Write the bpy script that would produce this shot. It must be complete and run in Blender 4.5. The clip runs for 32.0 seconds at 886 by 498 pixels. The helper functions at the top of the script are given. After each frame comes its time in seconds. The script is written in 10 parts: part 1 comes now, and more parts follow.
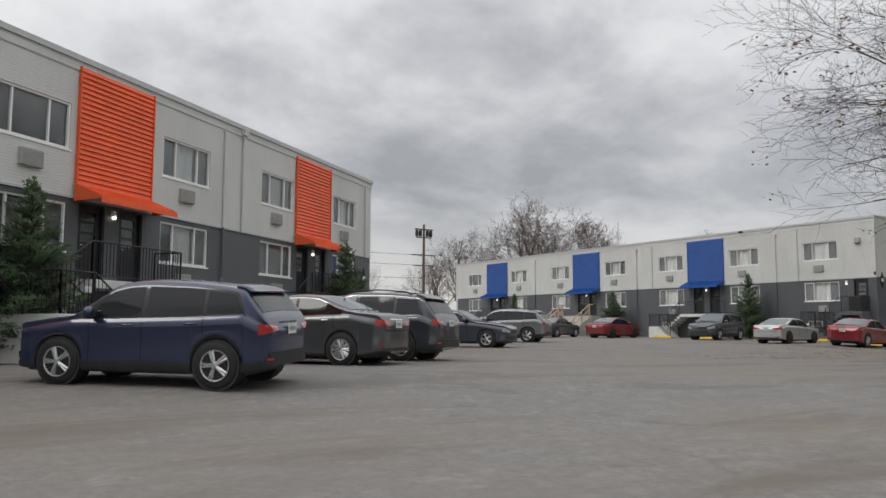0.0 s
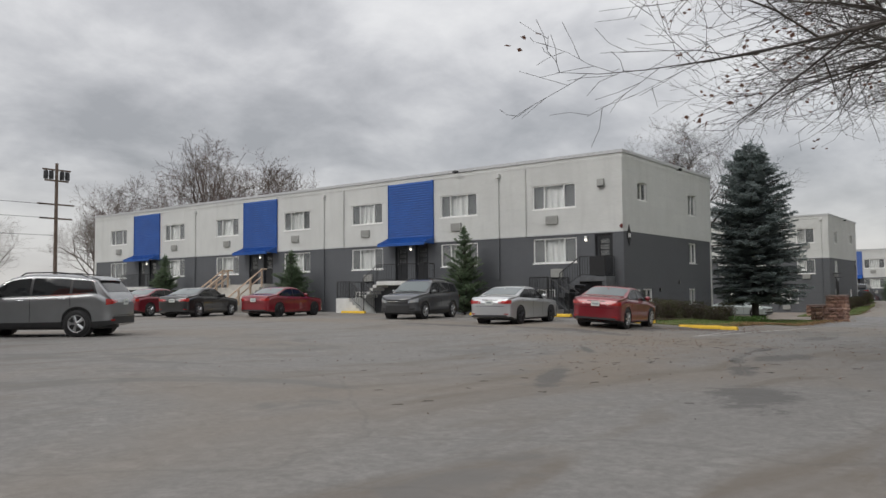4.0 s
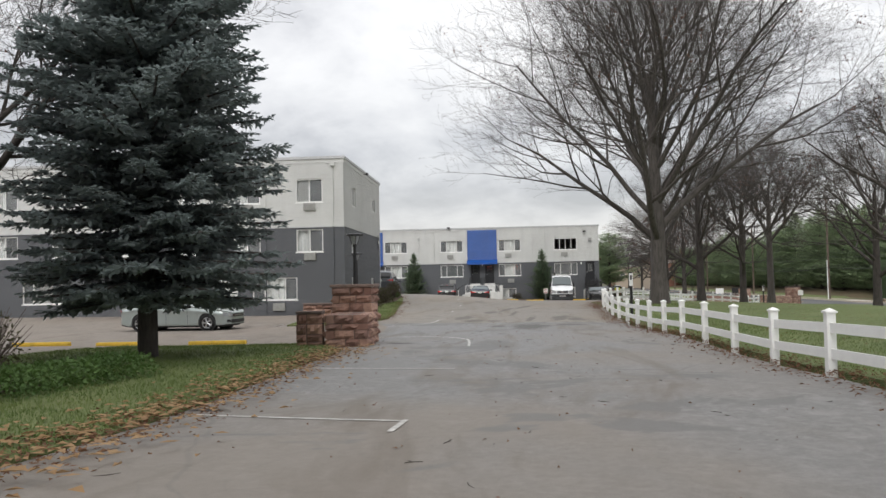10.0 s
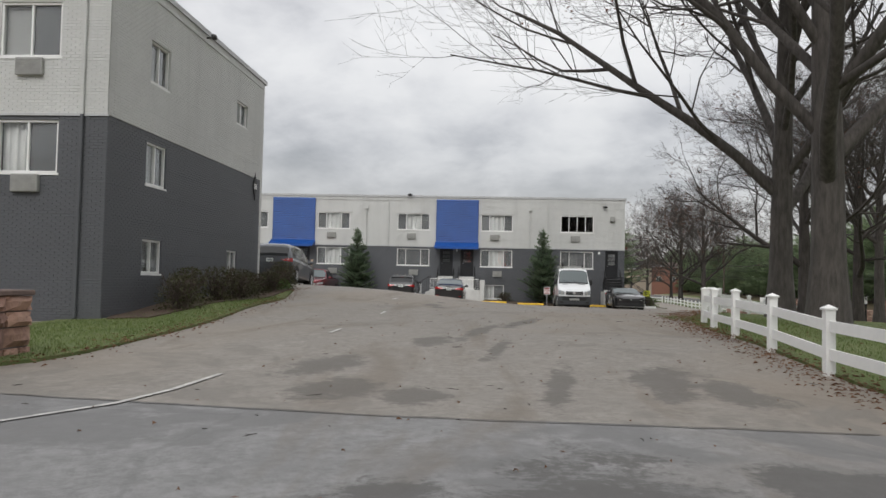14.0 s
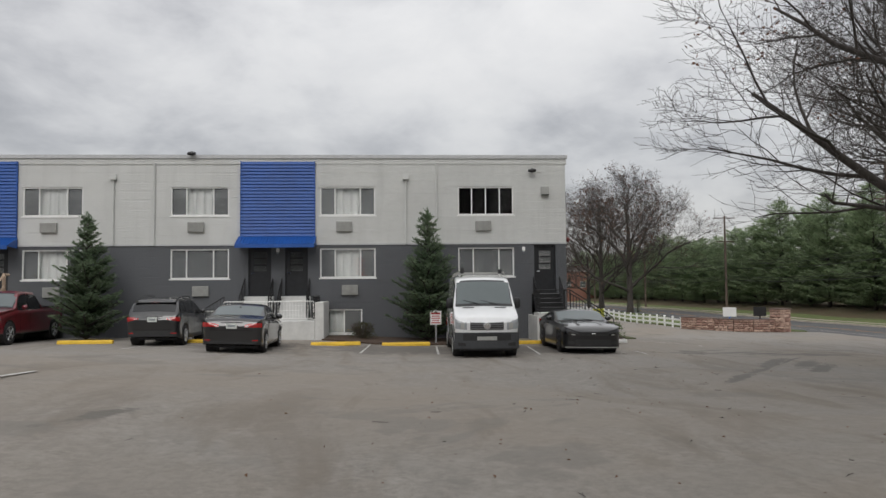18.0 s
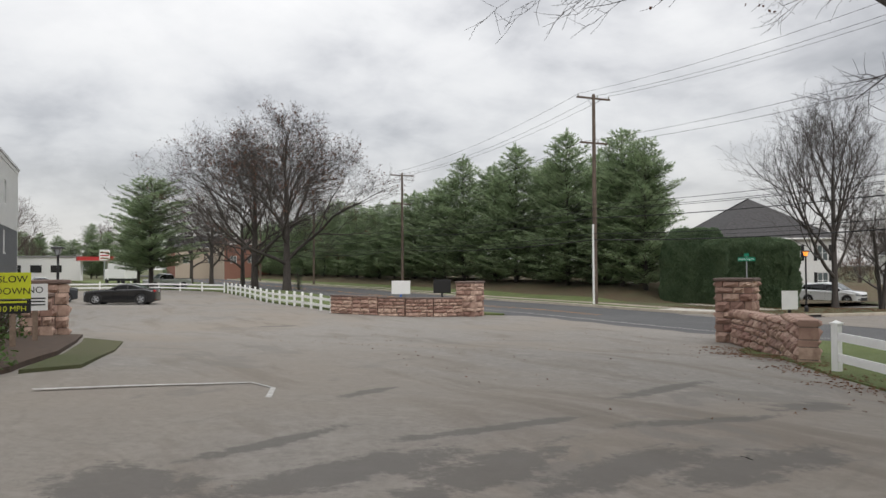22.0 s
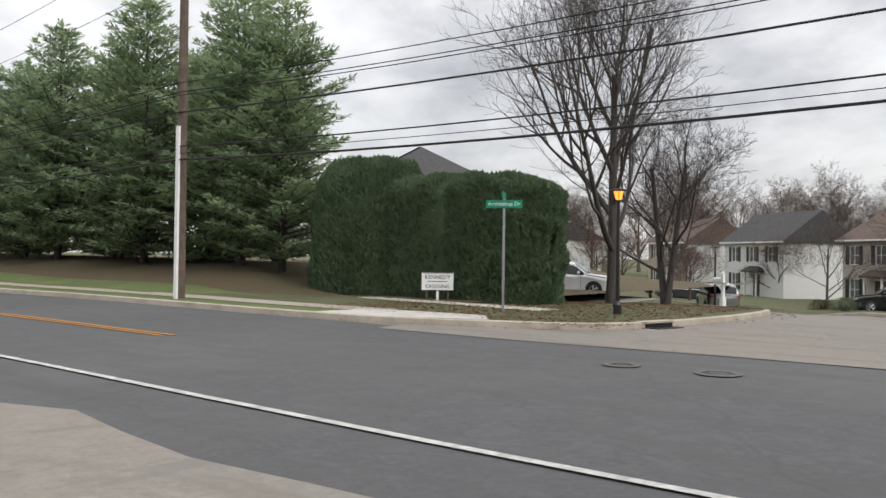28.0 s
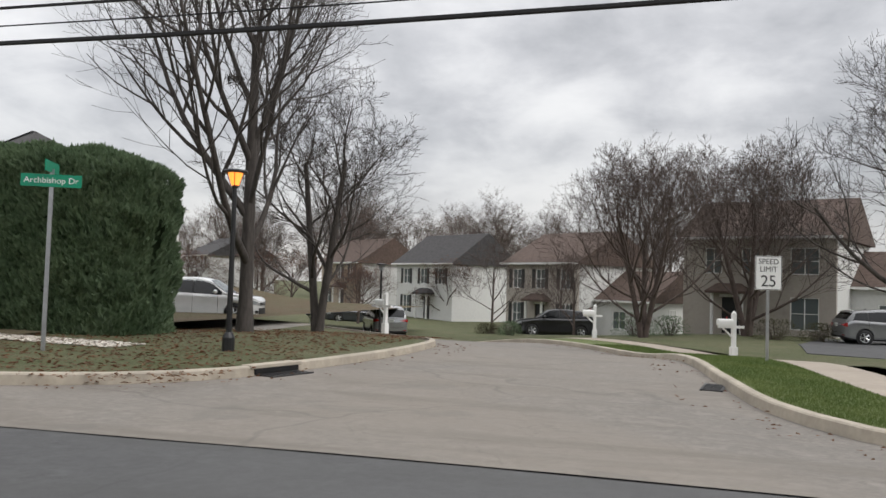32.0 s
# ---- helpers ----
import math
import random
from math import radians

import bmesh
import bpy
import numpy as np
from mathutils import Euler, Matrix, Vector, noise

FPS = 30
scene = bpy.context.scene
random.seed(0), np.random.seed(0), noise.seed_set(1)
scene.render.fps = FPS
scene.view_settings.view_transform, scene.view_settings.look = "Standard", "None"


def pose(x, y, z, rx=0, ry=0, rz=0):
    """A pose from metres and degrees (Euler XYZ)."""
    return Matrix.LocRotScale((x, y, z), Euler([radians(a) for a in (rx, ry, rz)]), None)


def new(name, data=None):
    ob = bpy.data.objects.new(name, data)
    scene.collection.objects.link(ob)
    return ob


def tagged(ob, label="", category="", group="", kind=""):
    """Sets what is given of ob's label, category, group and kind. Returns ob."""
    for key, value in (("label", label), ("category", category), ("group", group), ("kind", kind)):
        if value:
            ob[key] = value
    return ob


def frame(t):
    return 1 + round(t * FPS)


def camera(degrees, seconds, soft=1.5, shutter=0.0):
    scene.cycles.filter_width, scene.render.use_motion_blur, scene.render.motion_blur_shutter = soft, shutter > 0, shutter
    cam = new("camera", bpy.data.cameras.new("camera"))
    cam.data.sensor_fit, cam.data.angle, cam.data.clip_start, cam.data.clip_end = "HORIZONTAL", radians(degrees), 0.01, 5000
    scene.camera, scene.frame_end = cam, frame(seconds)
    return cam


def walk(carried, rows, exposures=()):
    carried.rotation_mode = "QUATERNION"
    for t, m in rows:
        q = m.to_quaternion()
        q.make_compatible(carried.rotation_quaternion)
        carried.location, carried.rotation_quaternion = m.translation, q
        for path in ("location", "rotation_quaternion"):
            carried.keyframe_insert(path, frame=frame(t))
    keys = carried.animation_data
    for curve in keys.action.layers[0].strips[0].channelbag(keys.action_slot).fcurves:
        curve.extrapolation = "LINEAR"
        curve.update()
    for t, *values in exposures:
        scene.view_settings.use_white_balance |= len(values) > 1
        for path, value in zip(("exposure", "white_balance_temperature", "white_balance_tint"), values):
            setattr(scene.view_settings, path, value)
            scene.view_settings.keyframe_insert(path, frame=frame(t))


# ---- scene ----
cam = camera(58.4, 32.0)
METRES, EYE, TILT, LEAN, TURN = 165.0, 1.3, 0.0, 0.0, -32.6
ROWS = [
    (0.0, 0.0004, -0.0008, 0.0, 0.06, 5.64, -0.17),
    (0.5, 0.0027, 0.0101, 0.0002, -5.35, 5.03, -0.07),
    (1.0, 0.0057, 0.0213, 0.0004, -9.4, 4.58, 0.08),
    (1.5, 0.0095, 0.0328, 0.0007, -12.13, 4.23, 0.24),
    (2.0, 0.0138, 0.0451, 0.0009, -13.95, 3.98, 0.38),
    (2.5, 0.0187, 0.0579, 0.0012, -15.23, 3.71, 0.43),
    (4.5, 0.046, 0.1178, 0.002, -22.58, 3.07, 0.62),
    (5.0, 0.0548, 0.1321, 0.0019, -25.96, 2.86, 0.72),
    (5.5, 0.065, 0.1461, 0.0018, -29.26, 2.65, 0.79),
    (6.0, 0.0761, 0.1595, 0.0016, -32.71, 2.4, 0.85),
    (6.5, 0.0878, 0.1721, 0.0015, -36.26, 2.25, 0.93),
    (7.0, 0.1006, 0.1844, 0.0013, -39.66, 2.18, 0.92),
    (7.5, 0.1138, 0.1961, 0.0008, -43.04, 2.25, 0.9),
    (8.0, 0.1275, 0.2072, 0.0007, -45.99, 2.3, 0.84),
    (8.5, 0.142, 0.2176, 0.0006, -48.38, 2.33, 0.96),
    (9.0, 0.1566, 0.2274, 0.0003, -50.29, 2.38, 1.13),
    (9.5, 0.1721, 0.2369, 0.0001, -51.81, 2.42, 1.2),
    (10.0, 0.1877, 0.2462, -0.0002, -52.75, 2.43, 1.16),
    (10.5, 0.2034, 0.2556, -0.0005, -53.19, 2.39, 0.96),
    (11.0, 0.2193, 0.2657, -0.0007, -53.46, 2.43, 0.7),
    (11.5, 0.2357, 0.276, -0.0011, -53.64, 2.31, 0.47),
    (12.0, 0.2521, 0.2869, -0.0014, -53.54, 2.23, 0.11),
    (12.5, 0.2685, 0.298, -0.0019, -53.43, 2.27, -0.3),
    (13.0, 0.285, 0.3086, -0.0023, -53.34, 2.12, -0.71),
    (13.5, 0.3016, 0.3187, -0.0028, -53.48, 2.19, -0.96),
    (14.0, 0.3184, 0.3285, -0.0031, -53.7, 2.27, -1.25),
    (14.5, 0.3349, 0.3381, -0.0032, -54.18, 2.39, -1.49),
    (16.5, 0.4016, 0.3746, 0.0, -55.83, 2.92, -0.48),
    (17.0, 0.4179, 0.3829, -0.0, -56.44, 3.03, 0.01),
    (17.5, 0.4339, 0.3906, -0.0001, -57.75, 3.11, 0.3),
    (18.0, 0.4505, 0.3975, -0.0002, -60.7, 3.01, 0.52),
    (18.5, 0.4676, 0.4036, -0.0007, -64.36, 2.89, 0.73),
    (19.0, 0.4851, 0.4086, -0.0011, -68.2, 2.67, 0.85),
    (19.5, 0.5031, 0.4125, -0.0017, -72.18, 2.34, 0.88),
    (20.0, 0.5219, 0.4151, -0.0025, -76.03, 1.98, 0.87),
    (20.5, 0.5406, 0.4168, -0.0033, -79.12, 1.84, 0.67),
    (21.0, 0.5595, 0.4181, -0.0042, -80.96, 1.49, 0.49),
    (21.5, 0.5793, 0.4187, -0.0048, -82.06, 1.4, 0.35),
    (22.0, 0.5991, 0.4191, -0.0055, -82.88, 1.37, 0.29),
    (22.5, 0.6194, 0.4191, -0.006, -83.39, 1.52, 0.4),
    (23.0, 0.6397, 0.4191, -0.0066, -83.83, 1.58, 0.67),
    (23.5, 0.6593, 0.4192, -0.0073, -84.2, 1.46, 0.87),
    (24.0, 0.6776, 0.4192, -0.0079, -84.49, 1.34, 1.03),
    (24.5, 0.6948, 0.419, -0.0087, -84.83, 1.04, 1.14),
    (26.5, 0.7511, 0.4126, -0.0113, -94.41, 0.52, -0.27),
    (27.0, 0.7618, 0.4094, -0.0119, -99.05, 0.57, -0.57),
    (27.5, 0.7701, 0.4053, -0.0121, -104.32, 0.5, -0.66),
    (28.0, 0.7765, 0.4011, -0.0122, -109.85, 0.57, -0.77),
    (28.5, 0.7816, 0.3974, -0.0124, -114.63, 0.53, -0.74),
    (29.0, 0.7854, 0.3944, -0.0128, -118.19, 0.46, -0.86),
    (29.5, 0.7879, 0.3925, -0.0129, -120.7, 0.31, -0.98),
    (30.0, 0.7895, 0.391, -0.013, -122.3, 0.28, -1.05),
    (30.5, 0.7922, 0.3887, -0.0129, -124.17, 0.35, -1.37),
    (31.0, 0.7967, 0.3845, -0.0131, -127.16, 0.97, -1.46),
    (31.5, 0.8036, 0.379, -0.0136, -130.53, 2.34, -1.5),
    (32.0, 0.8084, 0.3711, -0.0131, -132.41, 2.6, -1.76),
]
walk(cam, [(t, pose(0, 0, EYE, TILT, LEAN, TURN) @ pose(METRES * x, METRES * y, METRES * z, 90 + pitch, roll, yaw)) for t, x, y, z, yaw, pitch, roll in ROWS],
     [(0, -0.06), (2, -0.05), (6, 0.02), (7.5, 0.2), (9, 0.36), (11, 0.24), (13, 0.13), (17, -0.12), (18.5, -0.1), (20, 0.12), (21, 0.14), (24, 0.09), (28, 0.36), (30, 0.28), (32, 0.24)])

# ---- sky and light: a broken overcast, brighter overhead than at the horizon ----
world = bpy.data.worlds.new("overcast_sky")
scene.world = world
world.use_nodes = True
wt = world.node_tree
wt.nodes.clear()


def wnode(kind, **values):
    n = wt.nodes.new(kind)
    for k, v in values.items():
        n.inputs[k].default_value = v
    return n


def wmath(op, a, b=None, clamp=False):
    n = wt.nodes.new("ShaderNodeMath")
    n.operation, n.use_clamp = op, clamp
    for i, v in enumerate((a, b)):
        if v is None:
            continue
        if isinstance(v, (int, float)):
            n.inputs[i].default_value = v
        else:
            wt.links.new(v, n.inputs[i])
    return n.outputs[0]


w_out = wnode("ShaderNodeOutputWorld")
w_bg = wnode("ShaderNodeBackground", Strength=1.0)
w_co = wnode("ShaderNodeTexCoord")
w_sep = wnode("ShaderNodeSeparateXYZ")
wt.links.new(w_co.outputs["Generated"], w_sep.inputs[0])
w_up = wmath("MAXIMUM", w_sep.outputs["Z"], 0.0)
# the cloud deck seen in perspective: direction over height
w_den = wmath("ADD", w_up, 0.33)
w_u, w_v = wmath("DIVIDE", w_sep.outputs["X"], w_den), wmath("DIVIDE", w_sep.outputs["Y"], w_den)
w_vec = wnode("ShaderNodeCombineXYZ")
wt.links.new(w_u, w_vec.inputs[0])
wt.links.new(w_v, w_vec.inputs[1])
w_big = wnode("ShaderNodeTexNoise", Scale=1.0, Detail=8.0, Roughness=0.52, Distortion=0.3)
w_small = wnode("ShaderNodeTexNoise", Scale=3.4, Detail=8.0, Roughness=0.56, Distortion=0.2)
for n in (w_big, w_small):
    wt.links.new(w_vec.outputs[0], n.inputs["Vector"])
w_mixn = wmath("ADD", wmath("MULTIPLY", w_big.outputs["Fac"], 0.6), wmath("MULTIPLY", w_small.outputs["Fac"], 0.4))
w_ramp = wnode("ShaderNodeValToRGB")
wt.links.new(w_mixn, w_ramp.inputs[0])
el = w_ramp.color_ramp.elements
el[0].position, el[0].color = 0.37, (0.345, 0.348, 0.36, 1)
el[1].position, el[1].color = 0.64, (0.75, 0.742, 0.735, 1)
for p, c in ((0.45, (0.475, 0.475, 0.488, 1)), (0.51, (0.60, 0.598, 0.605, 1)), (0.57, (0.69, 0.686, 0.685, 1))):
    e = el.new(p)
    e.color = c
# warm paler band near the horizon
w_hor = wnode("ShaderNodeMix")
w_hor.data_type = "RGBA"
w_hor.inputs["B"].default_value = (0.74, 0.71, 0.69, 1)
wt.links.new(w_ramp.outputs[0], w_hor.inputs["A"])
w_low = wmath("SUBTRACT", 1.0, wmath("DIVIDE", w_up, 0.16), True)
wt.links.new(wmath("MULTIPLY", w_low, 0.55), w_hor.inputs["Factor"])
# overcast law: overhead about three times the horizon
w_gain = wmath("ADD", 0.85, wmath("MULTIPLY", wmath("POWER", w_up, 1.5), 1.75))
w_deck = wnode("ShaderNodeVectorMath")
w_deck.operation = "SCALE"
wt.links.new(w_hor.outputs["Result"], w_deck.inputs[0])
wt.links.new(w_gain, w_deck.inputs["Scale"])
w_sky = wt.nodes.new("ShaderNodeTexSky")
w_sky.sky_type, w_sky.sun_disc, w_sky.sun_elevation, w_sky.sun_rotation = "NISHITA", False, radians(40), radians(280)
w_skys = wnode("ShaderNodeVectorMath")
w_skys.operation = "SCALE"
w_skys.inputs["Scale"].default_value = 0.012
wt.links.new(w_sky.outputs[0], w_skys.inputs[0])
w_sum = wnode("ShaderNodeVectorMath")
w_sum.operation = "ADD"
wt.links.new(w_deck.outputs[0], w_sum.inputs[0])
wt.links.new(w_skys.outputs[0], w_sum.inputs[1])
wt.links.new(w_sum.outputs[0], w_bg.inputs["Color"])
wt.links.new(w_bg.outputs[0], w_out.inputs["Surface"])

sun = new("sun", bpy.data.lights.new("sun", "SUN"))
sun.data.energy, sun.data.angle, sun.data.color = 0.9, radians(25), (1.0, 0.97, 0.93)
sun.matrix_world = pose(0, 0, 60, 50, 0, -100)

# ---- materials ----
MATS = {}


class Sh:
    """A small builder for node materials."""

    def __init__(self, name):
        self.m = bpy.data.materials.new(name)
        self.m.use_nodes = True
        self.t = self.m.node_tree
        self.b = self.t.nodes["Principled BSDF"]
        self.pos = self.n("ShaderNodeNewGeometry").outputs["Position"]
        self.obj = self.n("ShaderNodeTexCoord").outputs["Object"]
        MATS[name] = self.m

    def n(self, kind):
        return self.t.nodes.new(kind)

    def put(self, v, socket):
        if isinstance(v, (int, float, tuple, list)):
            socket.default_value = v
        else:
            self.t.links.new(v, socket)

    def noise(self, scale, detail=4.0, rough=0.55, vec=None, dist=0.0):
        n = self.n("ShaderNodeTexNoise")
        self.put(vec or self.pos, n.inputs["Vector"])
        n.inputs["Scale"].default_value, n.inputs["Detail"].default_value, n.inputs["Roughness"].default_value = scale, detail, rough
        n.inputs["Distortion"].default_value = dist
        return n.outputs["Fac"]

    def vor(self, scale, feature="F1", vec=None, rnd=1.0):
        n = self.n("ShaderNodeTexVoronoi")
        n.feature = feature
        self.put(vec or self.pos, n.inputs["Vector"])
        n.inputs["Scale"].default_value, n.inputs["Randomness"].default_value = scale, rnd
        return n.outputs["Distance"]

    def stretch(self, s, vec=None):
        n = self.n("ShaderNodeVectorMath")
        n.operation = "MULTIPLY"
        self.put(vec or self.pos, n.inputs[0])
        n.inputs[1].default_value = s
        return n.outputs[0]

    def ramp(self, f, a, b, lo=0.0, hi=1.0):
        n = self.n("ShaderNodeMapRange")
        self.put(f, n.inputs["Value"])
        for k, v in zip(("From Min", "From Max", "To Min", "To Max"), (a, b, lo, hi)):
            n.inputs[k].default_value = v
        return n.outputs[0]

    def math(self, op, a, b):
        n = self.n("ShaderNodeMath")
        n.operation = op
        self.put(a, n.inputs[0])
        self.put(b, n.inputs[1])
        return n.outputs[0]

    def mix(self, f, a, b, blend="MIX"):
        n = self.n("ShaderNodeMix")
        n.data_type, n.blend_type = "RGBA", blend
        self.put(f, n.inputs["Factor"])
        for v, k in ((a, "A"), (b, "B")):
            if isinstance(v, (tuple, list)):
                v = (*v[:3], 1.0)
            self.put(v, n.inputs[k])
        return n.outputs["Result"]

    def bump(self, h, strength=0.3, dist=0.01, under=None):
        n = self.n("ShaderNodeBump")
        n.inputs["Strength"].default_value, n.inputs["Distance"].default_value = strength, dist
        self.put(h, n.inputs["Height"])
        if under is not None:
            self.put(under, n.inputs["Normal"])
        return n.outputs[0]

    def rand(self):
        return self.n("ShaderNodeObjectInfo").outputs["Random"]

    def island(self):
        return self.n("ShaderNodeNewGeometry").outputs["Random Per Island"]

    def done(self, color, rough=0.6, metal=0.0, normal=None, **more):
        if isinstance(color, (tuple, list)):
            color = (*color[:3], 1.0)
        self.put(color, self.b.inputs["Base Color"])
        self.put(rough, self.b.inputs["Roughness"])
        self.b.inputs["Metallic"].default_value = metal
        if normal is not None:
            self.put(normal, self.b.inputs["Normal"])
        for k, v in more.items():
            self.put(v, self.b.inputs[k.replace("_", " ")])
        return self.m


def scaled(c, k):
    return tuple(min(1.0, v * k) for v in c)


def plain(name, color, rough=0.5, metal=0.0, vary=0.12, scale=6.0, bump=0.0, **more):
    s = Sh(name)
    f = s.noise(scale, 3, 0.6)
    g = s.noise(scale * 9, 3, 0.6)
    c = s.mix(s.ramp(f, 0.3, 0.7), scaled(color, 1 - vary), scaled(color, 1 + vary))
    c = s.mix(s.ramp(g, 0.35, 0.75, 0, 0.35), c, scaled(color, 1 - 2 * vary))
    nrm = s.bump(g, bump, 0.004) if bump else None
    return s.done(c, s.ramp(g, 0.2, 0.8, rough * 0.88, min(1, rough * 1.1)), metal, nrm, **more)


def asphalt(name, color, dirt, patch, seal, stains=(), soil=(), fade=None):
    """Worn paving: fine stones, blotches of dirt, dark damp patches, sealed cracks; stains: ragged damp spots (x, y, half length, half width, yaw)."""
    s = Sh(name)
    fine = s.noise(90, 2, 0.7)
    mid = s.noise(1.3, 5, 0.62, dist=0.4)
    big = s.noise(0.13, 4, 0.55, dist=0.6)
    c = s.mix(s.ramp(fine, 0.3, 0.7), scaled(color, 0.84), scaled(color, 1.15))
    c = s.mix(s.ramp(s.noise(11, 6, 0.75), 0.38, 0.66, 0, 0.75), c, scaled(color, 0.6))
    c = s.mix(s.ramp(s.noise(3.4, 6, 0.7, dist=0.5), 0.5, 0.72, 0, 0.7), c, scaled(color, 1.3))
    c = s.mix(s.ramp(mid, 0.42, 0.72, 0, 0.5), c, scaled(color, 0.7))
    c = s.mix(s.ramp(big, 0.45, 0.66, 0, 0.6), c, dirt)
    streak = s.noise(0.55, 5, 0.6, s.stretch((0.35, 1.6, 1)), 0.8)
    c = s.mix(s.ramp(streak, 0.52, 0.68, 0, 0.7), c, scaled(dirt, 0.66))
    damp = s.math("MULTIPLY", s.ramp(s.noise(0.26, 4, 0.6, dist=1.2), 0.58, 0.61), s.ramp(mid, 0.38, 0.5))
    c = s.mix(s.math("MULTIPLY", damp, patch), c, scaled(color, 0.62))
    crack = s.ramp(s.vor(0.16, "DISTANCE_TO_EDGE", vec=s.n_warp(1.2)), 0.002, 0.006, seal, 0)
    crack2 = s.ramp(s.vor(0.8, "DISTANCE_TO_EDGE", vec=s.n_warp(2.0)), 0.004, 0.012, seal * 0.5, 0)
    crack2 = s.math("MULTIPLY", crack2, s.ramp(big, 0.5, 0.6))
    c = s.mix(s.math("MAXIMUM", crack, crack2), c, scaled(color, 0.4))
    grit = s.ramp(s.vor(7.0, rnd=1.0), 0.03, 0.06, 0.5, 0)
    c = s.mix(s.math("MULTIPLY", grit, s.ramp(mid, 0.5, 0.56)), c, scaled(dirt, 0.35))
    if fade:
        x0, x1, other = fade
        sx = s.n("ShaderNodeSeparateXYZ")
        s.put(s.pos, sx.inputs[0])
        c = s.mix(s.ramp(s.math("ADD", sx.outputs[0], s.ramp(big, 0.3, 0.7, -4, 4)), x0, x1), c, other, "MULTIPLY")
    for spots, tone in ((soil, dirt), (stains, scaled(color, 0.42))):
        if not spots:
            continue
        near = 9.0
        for x, y, rx, ry, yaw in spots:
            mp = s.n("ShaderNodeMapping")
            mp.vector_type = "TEXTURE"
            s.put(s.pos, mp.inputs["Vector"])
            mp.inputs["Location"].default_value, mp.inputs["Rotation"].default_value, mp.inputs["Scale"].default_value = (x, y, 0), (0, 0, radians(yaw)), (rx, ry, 900.0)
            ln = s.n("ShaderNodeVectorMath")
            ln.operation = "LENGTH"
            s.put(mp.outputs[0], ln.inputs[0])
            near = s.math("MINIMUM", near, ln.outputs["Value"])
        rag = s.math("ADD", s.ramp(s.noise(1.7, 6, 0.7, dist=0.6), 0.25, 0.75, -0.8, 0.8), s.ramp(s.noise(12, 4, 0.75), 0.3, 0.7, -0.3, 0.3))
        wet = s.ramp(s.math("ADD", near, rag), *((0.8, 1.2, 0.8, 0) if spots is stains else (0.2, 1.3, 0.8, 0)))
        c = s.mix(wet, c, tone)
    return s.done(c, s.ramp(mid, 0.3, 0.7, 0.94, 0.78), 0, s.bump(fine, 0.35, 0.006, s.bump(mid, 0.2, 0.03)))


def n_warp(self, amount):
    n = self.n("ShaderNodeTexNoise")
    self.put(self.pos, n.inputs["Vector"])
    n.inputs["Scale"].default_value, n.inputs["Detail"].default_value = 0.5, 4.0
    a = self.n("ShaderNodeVectorMath")
    a.operation = "SCALE"
    self.put(n.outputs["Color"], a.inputs[0])
    a.inputs["Scale"].default_value = amount
    b = self.n("ShaderNodeVectorMath")
    b.operation = "ADD"
    self.put(self.pos, b.inputs[0])
    self.put(a.outputs[0], b.inputs[1])
    return b.outputs[0]


Sh.n_warp = n_warp


def painted_brick(name, color, rough, courses=True):
    """Brickwork under thick paint: courses show as shallow relief."""
    s = Sh(name)
    sep = s.n("ShaderNodeSeparateXYZ")
    s.put(s.obj, sep.inputs[0])
    vec = s.n("ShaderNodeCombineXYZ")
    s.put(s.math("ADD", sep.outputs[0], sep.outputs[1]), vec.inputs[0])
    s.put(sep.outputs[2], vec.inputs[1])
    br = s.n("ShaderNodeTexBrick")
    s.put(vec.outputs[0], br.inputs["Vector"])
    for k, v in (("Scale", 1.0), ("Mortar Size", 0.006), ("Mortar Smooth", 0.6), ("Brick Width", 0.215), ("Row Height", 0.0745)):
        br.inputs[k].default_value = v
    br.inputs["Color1"].default_value, br.inputs["Color2"].default_value, br.inputs["Mortar"].default_value = (1, 1, 1, 1), (0.8, 0.8, 0.8, 1), (0, 0, 0, 1)
    big, fine = s.noise(0.5, 4, 0.6), s.noise(30, 3, 0.6)
    run = s.noise(2.2, 4, 0.6, s.stretch((1, 1, 0.12)))
    c = s.mix(s.ramp(big, 0.3, 0.7), scaled(color, 0.94), scaled(color, 1.05))
    c = s.mix(s.ramp(run, 0.5, 0.8, 0, 0.4), c, scaled(color, 0.76))
    if courses:
        c = s.mix(s.ramp(br.outputs["Fac"], 0, 1, 0, 0.26), c, scaled(color, 0.6))
    else:
        c = s.mix(s.ramp(s.island(), 0, 1, 0, 0.22), c, scaled(color, 0.78))
    n1 = s.bump(br.outputs["Color"], 0.9, 0.009) if courses else None
    return s.done(c, rough, 0, s.bump(fine, 0.15, 0.003, n1) if n1 else s.bump(fine, 0.2, 0.004))


